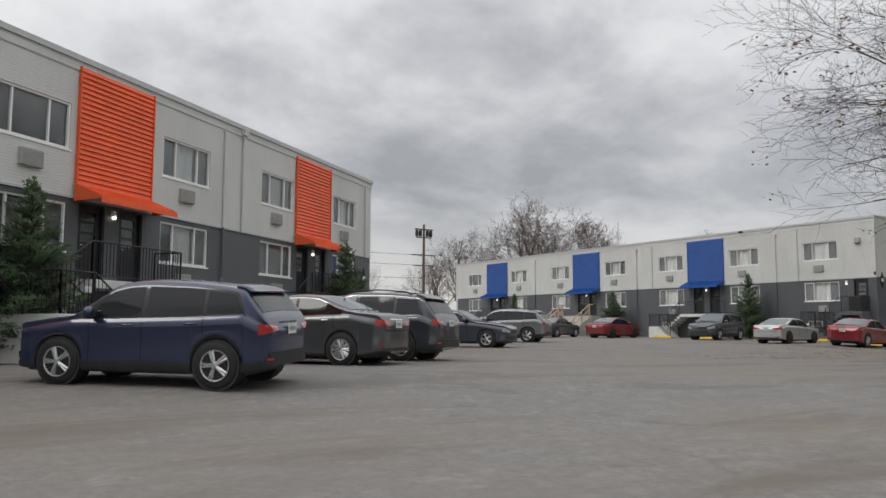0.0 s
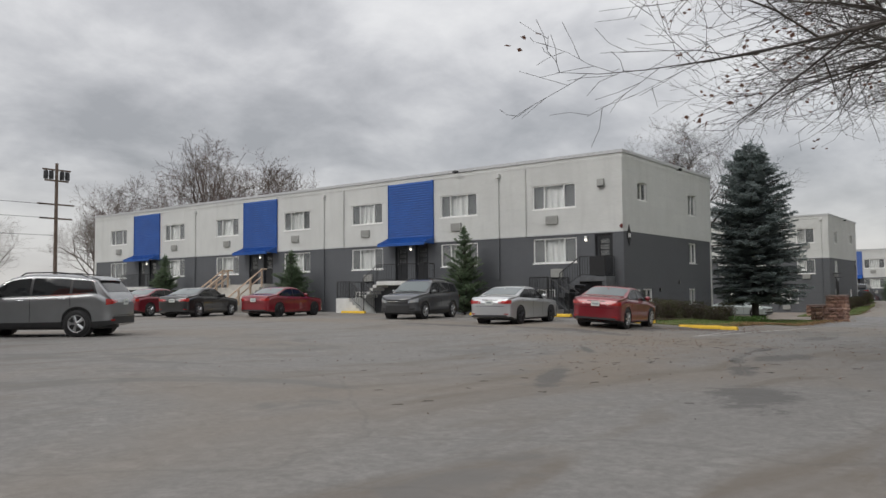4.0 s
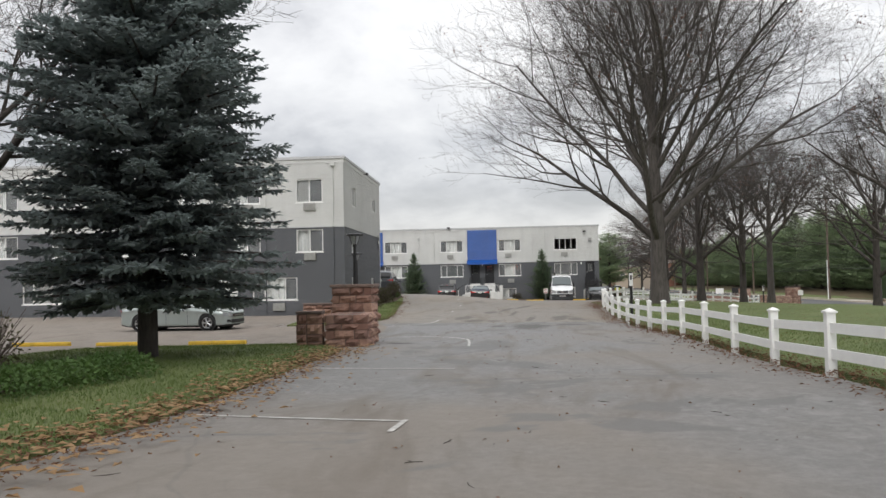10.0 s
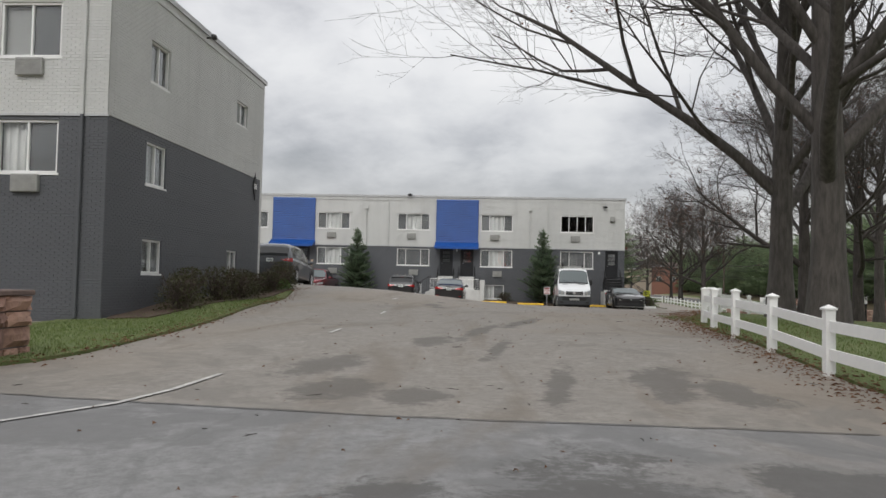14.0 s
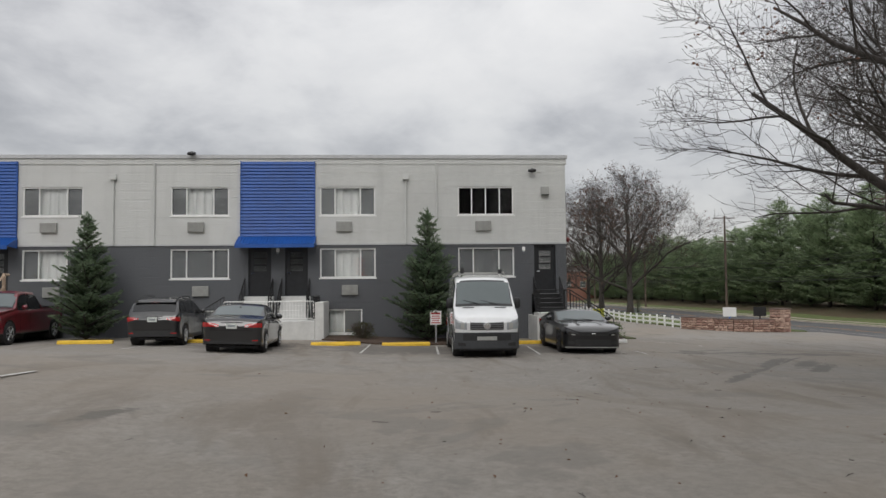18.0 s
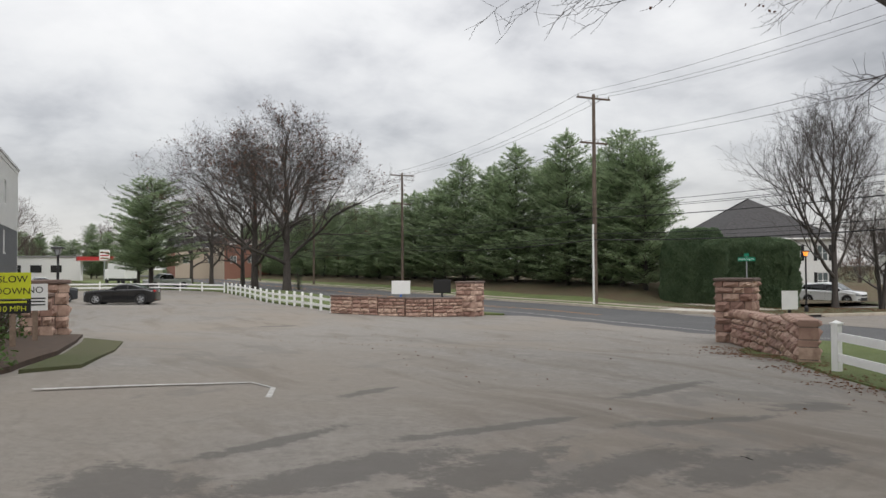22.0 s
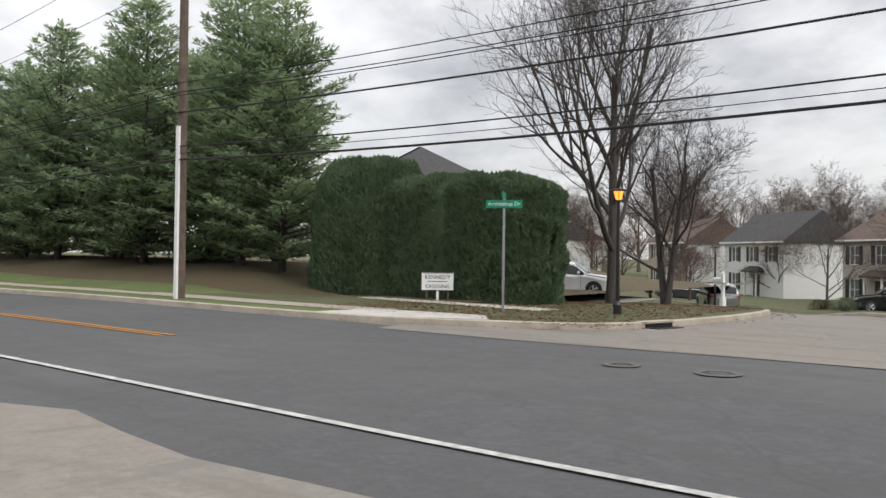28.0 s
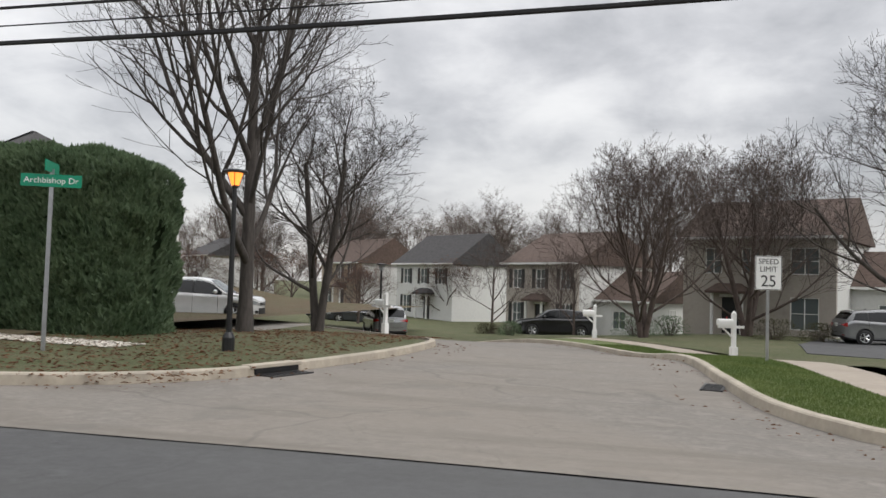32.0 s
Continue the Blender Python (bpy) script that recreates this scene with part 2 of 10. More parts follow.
LOT_STAINS = ((77.6, 17.95, 0.55, 0.34, 0), (77.4, 16.7, 1.6, 0.62, -4), (78.5, 15.2, 0.45, 0.5, 0), (31.9, 19.9, 0.9, 0.12, 35), (25.0, 14.0, 1.3, 0.5, 20), (28.9, 15.3, 1.1, 0.22, 15), (31.6, 15.5, 0.9, 0.3, 10), (32.4, 15.2, 0.7, 0.25, 20), (34.4, 16.4, 0.9, 0.1, 5), (30.8, 16.0, 0.8, 0.12, 20), (42.2, 16.9, 1.1, 0.4, 0),
              (44.6, 22.0, 1.0, 0.8, 80), (42.6, 22.7, 1.6, 0.5, 0), (69.5, 20.5, 0.6, 0.3, 30), (38.5, 24.0, 2.2, 0.5, 90), (38.0, 28.5, 2.2, 0.45, 90), (26.0, 17.5, 1.6, 0.2, 25))
DRIVE_STAINS = ((83.9, 19.5, 1.0, 0.4, -15), (81.9, 19.05, 0.7, 0.45, 0), (81.6, 18.2, 0.5, 0.35, 0), (82.6, 16.6, 1.6, 0.16, -6), (86.8, 18.4, 0.8, 0.3, 0), (85.9, 17.3, 1.2, 0.15, -6), (83.3, 15.25, 1.5, 0.35, -8), (82.6, 14.6, 1.1, 0.35, 0), (89.5, 17.6, 2.0, 0.18, -8), (93.0, 16.6, 2.2, 0.2, -12), (126.0, 3.2, 0.3, 1.1, 20), (125.6, 2.2, 0.3, 1.0, 30), (125.3, 1.2, 0.3, 1.0, 20), (124.9, 0.3, 0.3, 1.0, 15), (130.0, 1.6, 0.8, 0.12, 130),
                (127.2, 3.4, 0.12, 0.9, 30), (127.1, 1.1, 0.12, 1.1, 10), (129.1, -2.5, 0.16, 1.3, 25), (127.3, -3.1, 0.3, 0.8, 20), (126.6, -0.8, 0.15, 0.9, 0), (126.2, 4.7, 0.5, 0.5, 0), (125.0, 5.1, 1.2, 0.4, -60), (120.4, 4.4, 2.6, 0.22, -33), (120.2, 3.5, 1.8, 0.3, -33), (118.6, 3.9, 1.8, 0.25, -33),
                (99.9, 19.4, 1.0, 0.3, 0), (102.4, 19.3, 0.6, 0.16, 0), (98.4, 19.1, 0.5, 0.2, 0), (107.0, 18.5, 0.6, 0.14, -20), (153.1, -2.9, 0.5, 0.9, 20), (118.2, 5.7, 2.2, 0.1, -34), (115.4, 7.5, 1.6, 0.14, -34), (122.0, 3.0, 2.2, 0.07, -34), (125.2, 15.2, 1.7, 2.6, 0), (125.3, 10.4, 1.6, 1.9, 0), (125.6, 20.5, 1.5, 2.2, 0))
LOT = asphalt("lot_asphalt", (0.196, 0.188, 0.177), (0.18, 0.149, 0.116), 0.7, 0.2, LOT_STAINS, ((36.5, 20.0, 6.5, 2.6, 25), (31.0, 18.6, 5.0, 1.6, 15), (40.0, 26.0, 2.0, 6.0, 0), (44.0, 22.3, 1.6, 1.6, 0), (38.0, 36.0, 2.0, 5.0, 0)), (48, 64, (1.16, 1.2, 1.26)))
DRIVE = asphalt("drive_asphalt", (0.255, 0.235, 0.209), (0.235, 0.197, 0.155), 0.5, 0.12, DRIVE_STAINS)
ROAD = asphalt("road_asphalt", (0.086, 0.086, 0.088), (0.10, 0.10, 0.098), 0.2, 0.2)
SIDE = asphalt("side_street_paving", (0.225, 0.205, 0.182), (0.235, 0.205, 0.172), 0.35, 0.3)
APRON = asphalt("tan_apron_asphalt", (0.235, 0.205, 0.175), (0.225, 0.185, 0.148), 0.4, 0.2)
PATCHED = asphalt("patch_asphalt", (0.138, 0.131, 0.121), (0.14, 0.122, 0.1), 0.3, 0.0)
UPPER = painted_brick("pale_grey_paint", (0.62, 0.625, 0.605), 0.62)
LOWER = painted_brick("charcoal_paint", (0.108, 0.113, 0.122), 0.55)
BRICKU = painted_brick("pale_grey_painted_bricks", (0.635, 0.64, 0.62), 0.62, False)
BRICKL = painted_brick("charcoal_painted_bricks", (0.112, 0.117, 0.126), 0.55, False)
DARKCONC = plain("grey_painted_concrete", (0.1, 0.103, 0.108), 0.85, vary=0.2, scale=2.0, bump=0.3)
STUCCO = plain("white_stucco", (0.62, 0.62, 0.60), 0.8, vary=0.1, scale=2.0, bump=0.3)
WHITE = plain("white_vinyl", (0.83, 0.83, 0.81), 0.45, vary=0.04)
COPING = plain("coping_metal", (0.50, 0.505, 0.51), 0.5, vary=0.1)
BLACK = plain("black_enamel", (0.012, 0.012, 0.013), 0.4, vary=0.2)
DOORBLK = plain("black_door_paint", (0.016, 0.017, 0.02), 0.38, vary=0.2)
BLUE = plain("blue_panel_paint", (0.009, 0.078, 0.325), 0.5, vary=0.12, scale=1.2)
ORANGE = plain("orange_panel_paint", (0.80, 0.115, 0.03), 0.45, vary=0.1, scale=1.2)
GREYMET = plain("grey_sheet_metal", (0.36, 0.36, 0.34), 0.55, vary=0.12)
DARKMET = plain("dark_metal", (0.04, 0.04, 0.042), 0.45, 0.3)
STEEL = plain("galvanised_steel", (0.42, 0.43, 0.44), 0.42, 0.85)
CONC = plain("concrete", (0.47, 0.45, 0.41), 0.85, vary=0.14, scale=1.5, bump=0.3)
KERB = plain("kerb_concrete", (0.42, 0.37, 0.30), 0.88, vary=0.2, scale=1.2, bump=0.35)
YELLOW = plain("yellow_kerb_paint", (0.74, 0.47, 0.03), 0.6, vary=0.18, scale=3.0, bump=0.2)
LINEW = plain("worn_white_line", (0.50, 0.49, 0.465), 0.8, vary=0.35, scale=9.0)
LINEY = plain("worn_yellow_line", (0.55, 0.24, 0.035), 0.75, vary=0.2, scale=7.0)
CURTAIN = plain("pale_curtain", (0.58, 0.58, 0.57), 0.9, vary=0.06)
SCREEN = plain("insect_screen", (0.115, 0.118, 0.122), 0.7, vary=0.1)
# room dimness put into the colour of the inner surfaces
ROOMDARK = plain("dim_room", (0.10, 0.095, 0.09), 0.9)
ROOFING = plain("roof_membrane", (0.25, 0.25, 0.25), 0.9)
RUBBER = plain("tyre_rubber", (0.014, 0.014, 0.015), 0.75, vary=0.25)
RIM = plain("alloy_rim", (0.55, 0.56, 0.57), 0.28, 0.9, vary=0.06)
RIMBLK = plain("dark_rim", (0.05, 0.05, 0.055), 0.35, 0.7)
CHROME = plain("chrome_trim", (0.72, 0.73, 0.74), 0.12, 1.0, vary=0.03)
TRIM = plain("black_plastic", (0.022, 0.022, 0.023), 0.6, vary=0.2)
PLATE = plain("number_plate_metal", (0.62, 0.65, 0.62), 0.5)
PLATEB = plain("number_plate_bar", (0.27, 0.3, 0.31), 0.5)
REDLENS = plain("red_lens", (0.36, 0.012, 0.012), 0.12, Coat_Weight=1.0)
CLEARLENS = plain("clear_lens", (0.34, 0.36, 0.375), 0.08, Coat_Weight=1.0)
SIGNW = plain("white_sign", (0.78, 0.78, 0.77), 0.45, vary=0.03)
SIGNG = plain("green_sign", (0.0, 0.24, 0.13), 0.4, vary=0.05)
SIGNY = plain("lime_yellow_sign", (0.56, 0.60, 0.02), 0.45, vary=0.05)
SIGNK = plain("black_lettering", (0.012, 0.012, 0.012), 0.5)
SIGNR = plain("red_lettering", (0.45, 0.03, 0.03), 0.5)
SIGNB = plain("blue_sign_back", (0.02, 0.12, 0.45), 0.45)
ALARM = plain("red_alarm_bell", (0.15, 0.028, 0.026), 0.5)
POLEWD = plain("weathered_pole_wood", (0.135, 0.10, 0.078), 0.9, vary=0.3, scale=3.0, bump=0.5)
CABLE = plain("black_cable", (0.012, 0.012, 0.013), 0.7)
RAWWOOD = plain("raw_timber", (0.50, 0.38, 0.28), 0.8, vary=0.15)
PALLET = plain("weathered_timber", (0.24, 0.175, 0.13), 0.85, vary=0.3)
MULCH = plain("mulch", (0.075, 0.048, 0.032), 0.95, vary=0.4, scale=9.0, bump=0.9)
PEBBLE = plain("pale_pebbles", (0.63, 0.585, 0.52), 0.85, vary=0.2)


def glass(name, tint, rough=0.02):
    s = Sh(name)
    return s.done(tint, rough, 0, None, Transmission_Weight=1.0, IOR=1.45)


GLASS = glass("window_glass", (0.93, 0.95, 0.95))
CARGLASS = plain("tinted_car_glass", (0.012, 0.013, 0.014), 0.05, vary=0.02)
GLOSSBLK = plain("smoked_lens", (0.012, 0.012, 0.014), 0.08, Coat_Weight=1.0)
# near-black colour stands in for the shade inside seams and openings
SEAM = plain("shadow_gap_black", (0.006, 0.006, 0.006), 0.9)
DUSTBLK = plain("dusty_bumper_plastic", (0.05, 0.053, 0.057), 0.6, vary=0.2)
# opaque; pale bluish base stands in for sky reflection and the cabin behind
CARGLASSL = plain("windscreen_glass_sky_tint", (0.12, 0.142, 0.145), 0.05, vary=0.02)


def lamp_glow(name, color, power):
    s = Sh(name)
    return s.done(color, 0.4, 0, None, Emission_Color=(*color, 1.0), Emission_Strength=power)


GLOWW = lamp_glow("lit_white_lamp", (1.0, 0.93, 0.8), 2.6)
GLOWA = lamp_glow("lit_amber_lamp", (1.0, 0.3, 0.045), 1.5)


def paint(name, color, flake=0.25):
    s = Sh(name)
    f = s.noise(2.0, 3, 0.6)
    c = s.mix(s.ramp(f, 0.3, 0.7), scaled(color, 0.94), scaled(color, 1.05))
    return s.done(c, 0.32, flake, None, Coat_Weight=1.0, Coat_Roughness=0.04)


P_NAVY = paint("navy_car_paint", (0.009, 0.015, 0.055), 0.15)
P_SLATE = paint("blue_slate_car_paint", (0.05, 0.06, 0.078), 0.4)
P_GREY = paint("gunmetal_car_paint", (0.075, 0.078, 0.083), 0.45)
P_DKGREY = paint("slate_car_paint", (0.045, 0.05, 0.058), 0.4)
P_SILVER = paint("silver_car_paint", (0.47, 0.48, 0.49), 0.55)
P_LGREY = paint("mid_grey_car_paint", (0.23, 0.235, 0.24), 0.55)
P_RED = paint("red_car_paint", (0.185, 0.006, 0.014), 0.2)
P_MAROON = paint("maroon_car_paint", (0.17, 0.013, 0.022), 0.25)
P_BLACK = paint("black_car_paint", (0.008, 0.008, 0.009), 0.1)
P_WHITE = paint("white_car_paint", (0.74, 0.75, 0.75), 0.0)
P_SAGE = paint("pale_sage_car_paint", (0.38, 0.43, 0.42), 0.4)


def foliage(name, a, b, rough=0.7, thin=0.35):
    s = Sh(name)
    c = s.mix(s.ramp(s.noise(0.9, 3, 0.6), 0.35, 0.65), a, b)
    c = s.mix(s.ramp(s.island(), 0, 1, 0, 0.4), c, scaled(a, 0.6))
    m = s.done(c, rough)
    glow = s.n("ShaderNodeBsdfTranslucent")
    s.put(c, glow.inputs["Color"])
    both = s.n("ShaderNodeMixShader")
    both.inputs[0].default_value = thin
    out = s.t.nodes["Material Output"]
    s.t.links.new(s.b.outputs[0], both.inputs[1])
    s.t.links.new(glow.outputs[0], both.inputs[2])
    s.t.links.new(both.outputs[0], out.inputs["Surface"])
    return m


SPRUCE = foliage("spruce_needles", (0.22, 0.265, 0.26), (0.33, 0.375, 0.37), thin=0.5)
PINE = foliage("pine_needles", (0.24, 0.325, 0.18), (0.36, 0.44, 0.255), thin=0.55)
CEDAR = foliage("arborvitae_green", (0.11, 0.17, 0.09), (0.17, 0.235, 0.13), thin=0.45)
FIRGRN = foliage("young_spruce_green", (0.145, 0.21, 0.125), (0.225, 0.29, 0.175), thin=0.5)
SHRUB = foliage("brown_green_shrub", (0.05, 0.045, 0.02), (0.085, 0.09, 0.035))
GROUNDCOVER = foliage("green_groundcover", (0.06, 0.12, 0.025), (0.11, 0.19, 0.05))
DRYLEAF = foliage("dry_brown_leaves", (0.13, 0.062, 0.032), (0.22, 0.115, 0.06), 0.8)
TANLEAF = foliage("pale_tan_leaves", (0.3, 0.185, 0.09), (0.42, 0.28, 0.15), 0.8)
BROWNLEAF = foliage("clinging_oak_leaves", (0.135, 0.062, 0.04), (0.21, 0.108, 0.07), 0.8, 0.45)
GRASSB = foliage("grass_blades", (0.1, 0.152, 0.036), (0.175, 0.22, 0.066))


def bark(name, color):
    s = Sh(name)
    n1 = s.noise(9, 5, 0.65, s.stretch((1, 1, 0.22)))
    n2 = s.noise(1.3, 3, 0.6)
    c = s.mix(s.ramp(n1, 0.35, 0.65), scaled(color, 0.6), scaled(color, 1.3))
    c = s.mix(s.ramp(n2, 0.4, 0.7, 0, 0.4), c, scaled(color, 0.75))
    return s.done(c, 0.92, 0, s.bump(n1, 0.8, 0.02))


BARK = bark("oak_bark", (0.083, 0.073, 0.066))
BARKD = bark("dark_bark", (0.07, 0.06, 0.054))
BARKP = bark("pale_reddish_bark", (0.125, 0.098, 0.085))
BARKR = bark("reddish_bark", (0.1, 0.075, 0.065))


def lawn(name, a, b, c3):
    s = Sh(name)
    c = s.mix(s.ramp(s.noise(0.5, 5, 0.6), 0.35, 0.65), a, b)
    c = s.mix(s.ramp(s.noise(55, 2, 0.7), 0.4, 0.7, 0, 0.7), c, scaled(a, 0.5))
    c = s.mix(s.ramp(s.noise(2.6, 5, 0.7), 0.6, 0.72, 0, 0.55), c, c3)
    return s.done(c, 0.95, 0, s.bump(s.noise(60, 2, 0.7), 0.9, 0.03))


LAWN = lawn("winter_lawn", (0.11, 0.152, 0.042), (0.165, 0.195, 0.07), (0.19, 0.14, 0.08))
FIELD = lawn("rough_grass", (0.09, 0.105, 0.04), (0.14, 0.135, 0.07), (0.16, 0.10, 0.055))
BANK = lawn("needle_covered_bank", (0.12, 0.08, 0.044), (0.105, 0.095, 0.046), (0.078, 0.092, 0.034))


def stone(name, a, b, c3):
    s = Sh(name)
    r = s.rand()
    f = s.noise(5, 5, 0.65)
    c = s.mix(s.ramp(r, 0.0, 0.85), a, b)
    c = s.mix(s.ramp(s.math("FRACT", s.math("MULTIPLY", r, 7.3), 0.0), 0.72, 0.78, 0, 0.7), c, c3)
    c = s.mix(s.ramp(f, 0.42, 0.7, 0, 0.7), c, c3)
    c = s.mix(s.ramp(s.noise(0.9, 3, 0.6), 0.55, 0.75, 0, 0.4), c, scaled(a, 0.45))
    return s.done(c, 0.9, 0, s.bump(f, 0.9, 0.03, s.bump(s.noise(40, 3, 0.7), 0.4, 0.005)))


STONE = stone("reddish_sandstone", (0.19, 0.098, 0.075), (0.42, 0.265, 0.195), (0.15, 0.088, 0.072))
STONEP = stone("pale_pink_sandstone", (0.29, 0.165, 0.13), (0.52, 0.375, 0.295), (0.235, 0.14, 0.11))
CAPSTONE = stone("weathered_capstone", (0.15, 0.105, 0.09), (0.24, 0.17, 0.14), (0.1, 0.075, 0.065))
WALKWAY = plain("tan_concrete_walk", (0.36, 0.31, 0.255), 0.9, vary=0.12, scale=1.5, bump=0.3)
MORTAR = plain("mortar", (0.13, 0.105, 0.09), 0.95, bump=0.4)
SHINGLE = plain("dark_shingles", (0.058, 0.055, 0.056), 0.9, vary=0.3, scale=4.0, bump=0.5)
SHINGLEB = plain("brown_shingles", (0.105, 0.072, 0.058), 0.9, vary=0.25, scale=4.0, bump=0.5)
SIDING = plain("white_siding", (0.66, 0.66, 0.64), 0.6, vary=0.05)
SIDINGB = plain("beige_siding", (0.43, 0.36, 0.28), 0.65, vary=0.08)
FIELDSTONE = stone("grey_fieldstone", (0.42, 0.38, 0.335), (0.55, 0.5, 0.44), (0.37, 0.335, 0.295))
REDBRICK = plain("red_brick_far", (0.27, 0.13, 0.095), 0.85, vary=0.15)

# ---- building helpers ----
def mesh_of(bm, name, smooth=False):
    me = bpy.data.meshes.new(name)
    bm.to_mesh(me)
    bm.free()
    if smooth:
        for p in me.polygons:
            p.use_smooth = True
    return me


def part(name, bm, material, parent, label="", at=None, smooth=False):
    """Links a bmesh, or a ready mesh, as one mesh object under a thing or a part."""
    me = bm if isinstance(bm, bpy.types.Mesh) else mesh_of(bm, name, smooth)
    if material is not None and not me.materials:
        me.materials.append(material)
    ob = new(name, me)
    ob.parent = parent
    if at is not None:
        ob.matrix_basis = at if isinstance(at, Matrix) else Matrix.Translation(at)
    if label:
        ob["label"] = label
    return ob


def thing(name, label, category, at=None, group="", kind=""):
    ob = new(name)
    ob.empty_display_size = 0.2
    if at is not None:
        ob.matrix_basis = at if isinstance(at, Matrix) else Matrix.Translation(at)
    return tagged(ob, label, category, group, kind)


def solo(name, bm, material, label, category, at=None, group="", kind="", smooth=False):
    ob = part(name, bm, material, None, "", at, smooth)
    return tagged(ob, label, category, group, kind)


def box(bm, x0, y0, z0, x1, y1, z1, bevel=0.0):
    vs = [bm.verts.new((x, y, z)) for z in (z0, z1) for y in (y0, y1) for x in (x0, x1)]
    fs = [bm.faces.new([vs[i] for i in q]) for q in ((0, 2, 3, 1), (4, 5, 7, 6), (0, 1, 5, 4), (2, 6, 7, 3), (0, 4, 6, 2), (1, 3, 7, 5))]
    if bevel:
        es = list({e for f in fs for e in f.edges})
        bmesh.ops.bevel(bm, geom=es, offset=bevel, segments=1, affect="EDGES", profile=0.5)
    return bm


def boxm(*args):
    return box(bmesh.new(), *args)


def tube(bm, pts, radii, sides=8, cap=True):
    """A tube along points."""
    rings = []
    pts = [Vector(p) for p in pts]
    for i, p in enumerate(pts):
        d = (pts[min(i + 1, len(pts) - 1)] - pts[max(i - 1, 0)]).normalized()
        a = d.cross(Vector((0, 0, 1)) if abs(d.z) < 0.95 else Vector((1, 0, 0))).normalized()
        b = d.cross(a)
        r = radii[i] if isinstance(radii, (list, tuple)) else radii
        rings.append([bm.verts.new(p + r * (math.cos(k * 2 * math.pi / sides) * a + math.sin(k * 2 * math.pi / sides) * b)) for k in range(sides)])
    for r0, r1 in zip(rings, rings[1:]):
        for k in range(sides):
            bm.faces.new((r0[k], r0[(k + 1) % sides], r1[(k + 1) % sides], r1[k]))
    if cap and sides > 2:
        bm.faces.new(rings[0][::-1])
        bm.faces.new(rings[-1])
    return bm


def lathe(bm, profile, sides=16, axis="z", centre=(0, 0, 0)):
    """Turns a list of (radius, height) round an axis."""
    rings = []
    for r, h in profile:
        ring = []
        for k in range(sides):
            c, s = r * math.cos(2 * math.pi * k / sides), r * math.sin(2 * math.pi * k / sides)
            p = {"z": (c, s, h), "y": (c, h, s), "x": (h, c, s)}[axis]
            ring.append(bm.verts.new(Vector(p) + Vector(centre)))
        rings.append(ring)
    for r0, r1 in zip(rings, rings[1:]):
        for k in range(sides):
            bm.faces.new((r0[k], r0[(k + 1) % sides], r1[(k + 1) % sides], r1[k]))
    bm.faces.new(rings[0][::-1])
    bm.faces.new(rings[-1])
    bmesh.ops.recalc_face_normals(bm, faces=bm.faces)
    return bm


def text_mesh(words, size, name="lettering"):
    cu = bpy.data.curves.new(name, "FONT")
    cu.body, cu.size, cu.extrude, cu.align_x, cu.align_y = words, size, 0.002, "CENTER", "CENTER"
    tmp = bpy.data.objects.new(name, cu)
    scene.collection.objects.link(tmp)
    bpy.context.view_layer.update()
    me = bpy.data.meshes.new_from_object(tmp.evaluated_get(bpy.context.evaluated_depsgraph_get()))
    me.name = name
    bpy.data.objects.remove(tmp)
    me.materials.clear()
    return me


# ---- lie of the land ----
LOT_LEVELS = [
    (0, 0, 0.0), (6, 5, 0.15), (7, 16, 0.51), (17, 25, 0.53), (19, 13.4, 0.3), (30, 16.7, 0.22), (44.5, 20.3, 0.14), (42, 26, 0.45), (41, 35, 0.57), (48, 32, 0.55),
    (43, 46, 0.6), (27, 35, 0.56), (48, 70, 0.6), (42, 17.7, 0.03), (56, 12.5, -0.14), (65.6, 12.5, -0.27), (62, 18.5, -0.27), (65, 25.5, -0.27), (73, 26, -0.52), (78, 17, -0.4), (80, 12, -0.45),
]
GATE_LEVELS = [
    (91, 16, -0.2), (91, 30, -0.4), (78, 35, -0.5), (98, 25, 0.0), (104, 26.5, 0.3), (108, 28, 0.55), (113, 30, 0.2), (124, 30, -0.5), (131, 22, -0.55), (122.5, 10, -0.78), (131, 9, -0.75), (104, 13.7, -0.2), (115, 8.4, -0.69), (120, 5, -0.91),
    (126, 1.4, -1.09), (131.5, -2, -1.3), (128, -8, -1.6), (139, -13.2, -1.95), (142, -10.8, -1.96), (156.6, -13.9, -2.12), (162, -8, -2.0), (200, -9, -1.95), (205, 0, -1.85),
]
ROAD_LEVELS = [
    (144.5, -16, -2.14), (145.4, -20.3, -2.2), (156.4, -27, -2.32), (175, -25, -2.34), (172, -30, -2.3), (195, -29, -2.2), (153.3, -33.6, -2.42), (143.2, -33.6, -2.45), (142, -51, -3.0), (159, -60, -3.85), (153, -82, -4.4), (134, -62, -3.2), (163, -48, -2.66), (110, -20, -2.0), (145, -105, -4.6),
    (215, -25, -2.1), (60, -25, -1.2),
]
LEVELS = np.array(LOT_LEVELS + GATE_LEVELS + ROAD_LEVELS)


def levels(xy):
    """Ground height at rows of x, y."""
    xy = np.atleast_2d(np.asarray(xy, float))
    w = 1.0 / (((xy[:, None, :] - LEVELS[None, :, :2]) ** 2).sum(-1) + 7.0) ** 2
    return (w * LEVELS[:, 2]).sum(1) / w.sum(1)


def G(x, y):
    return float(levels([(x, y)])[0])


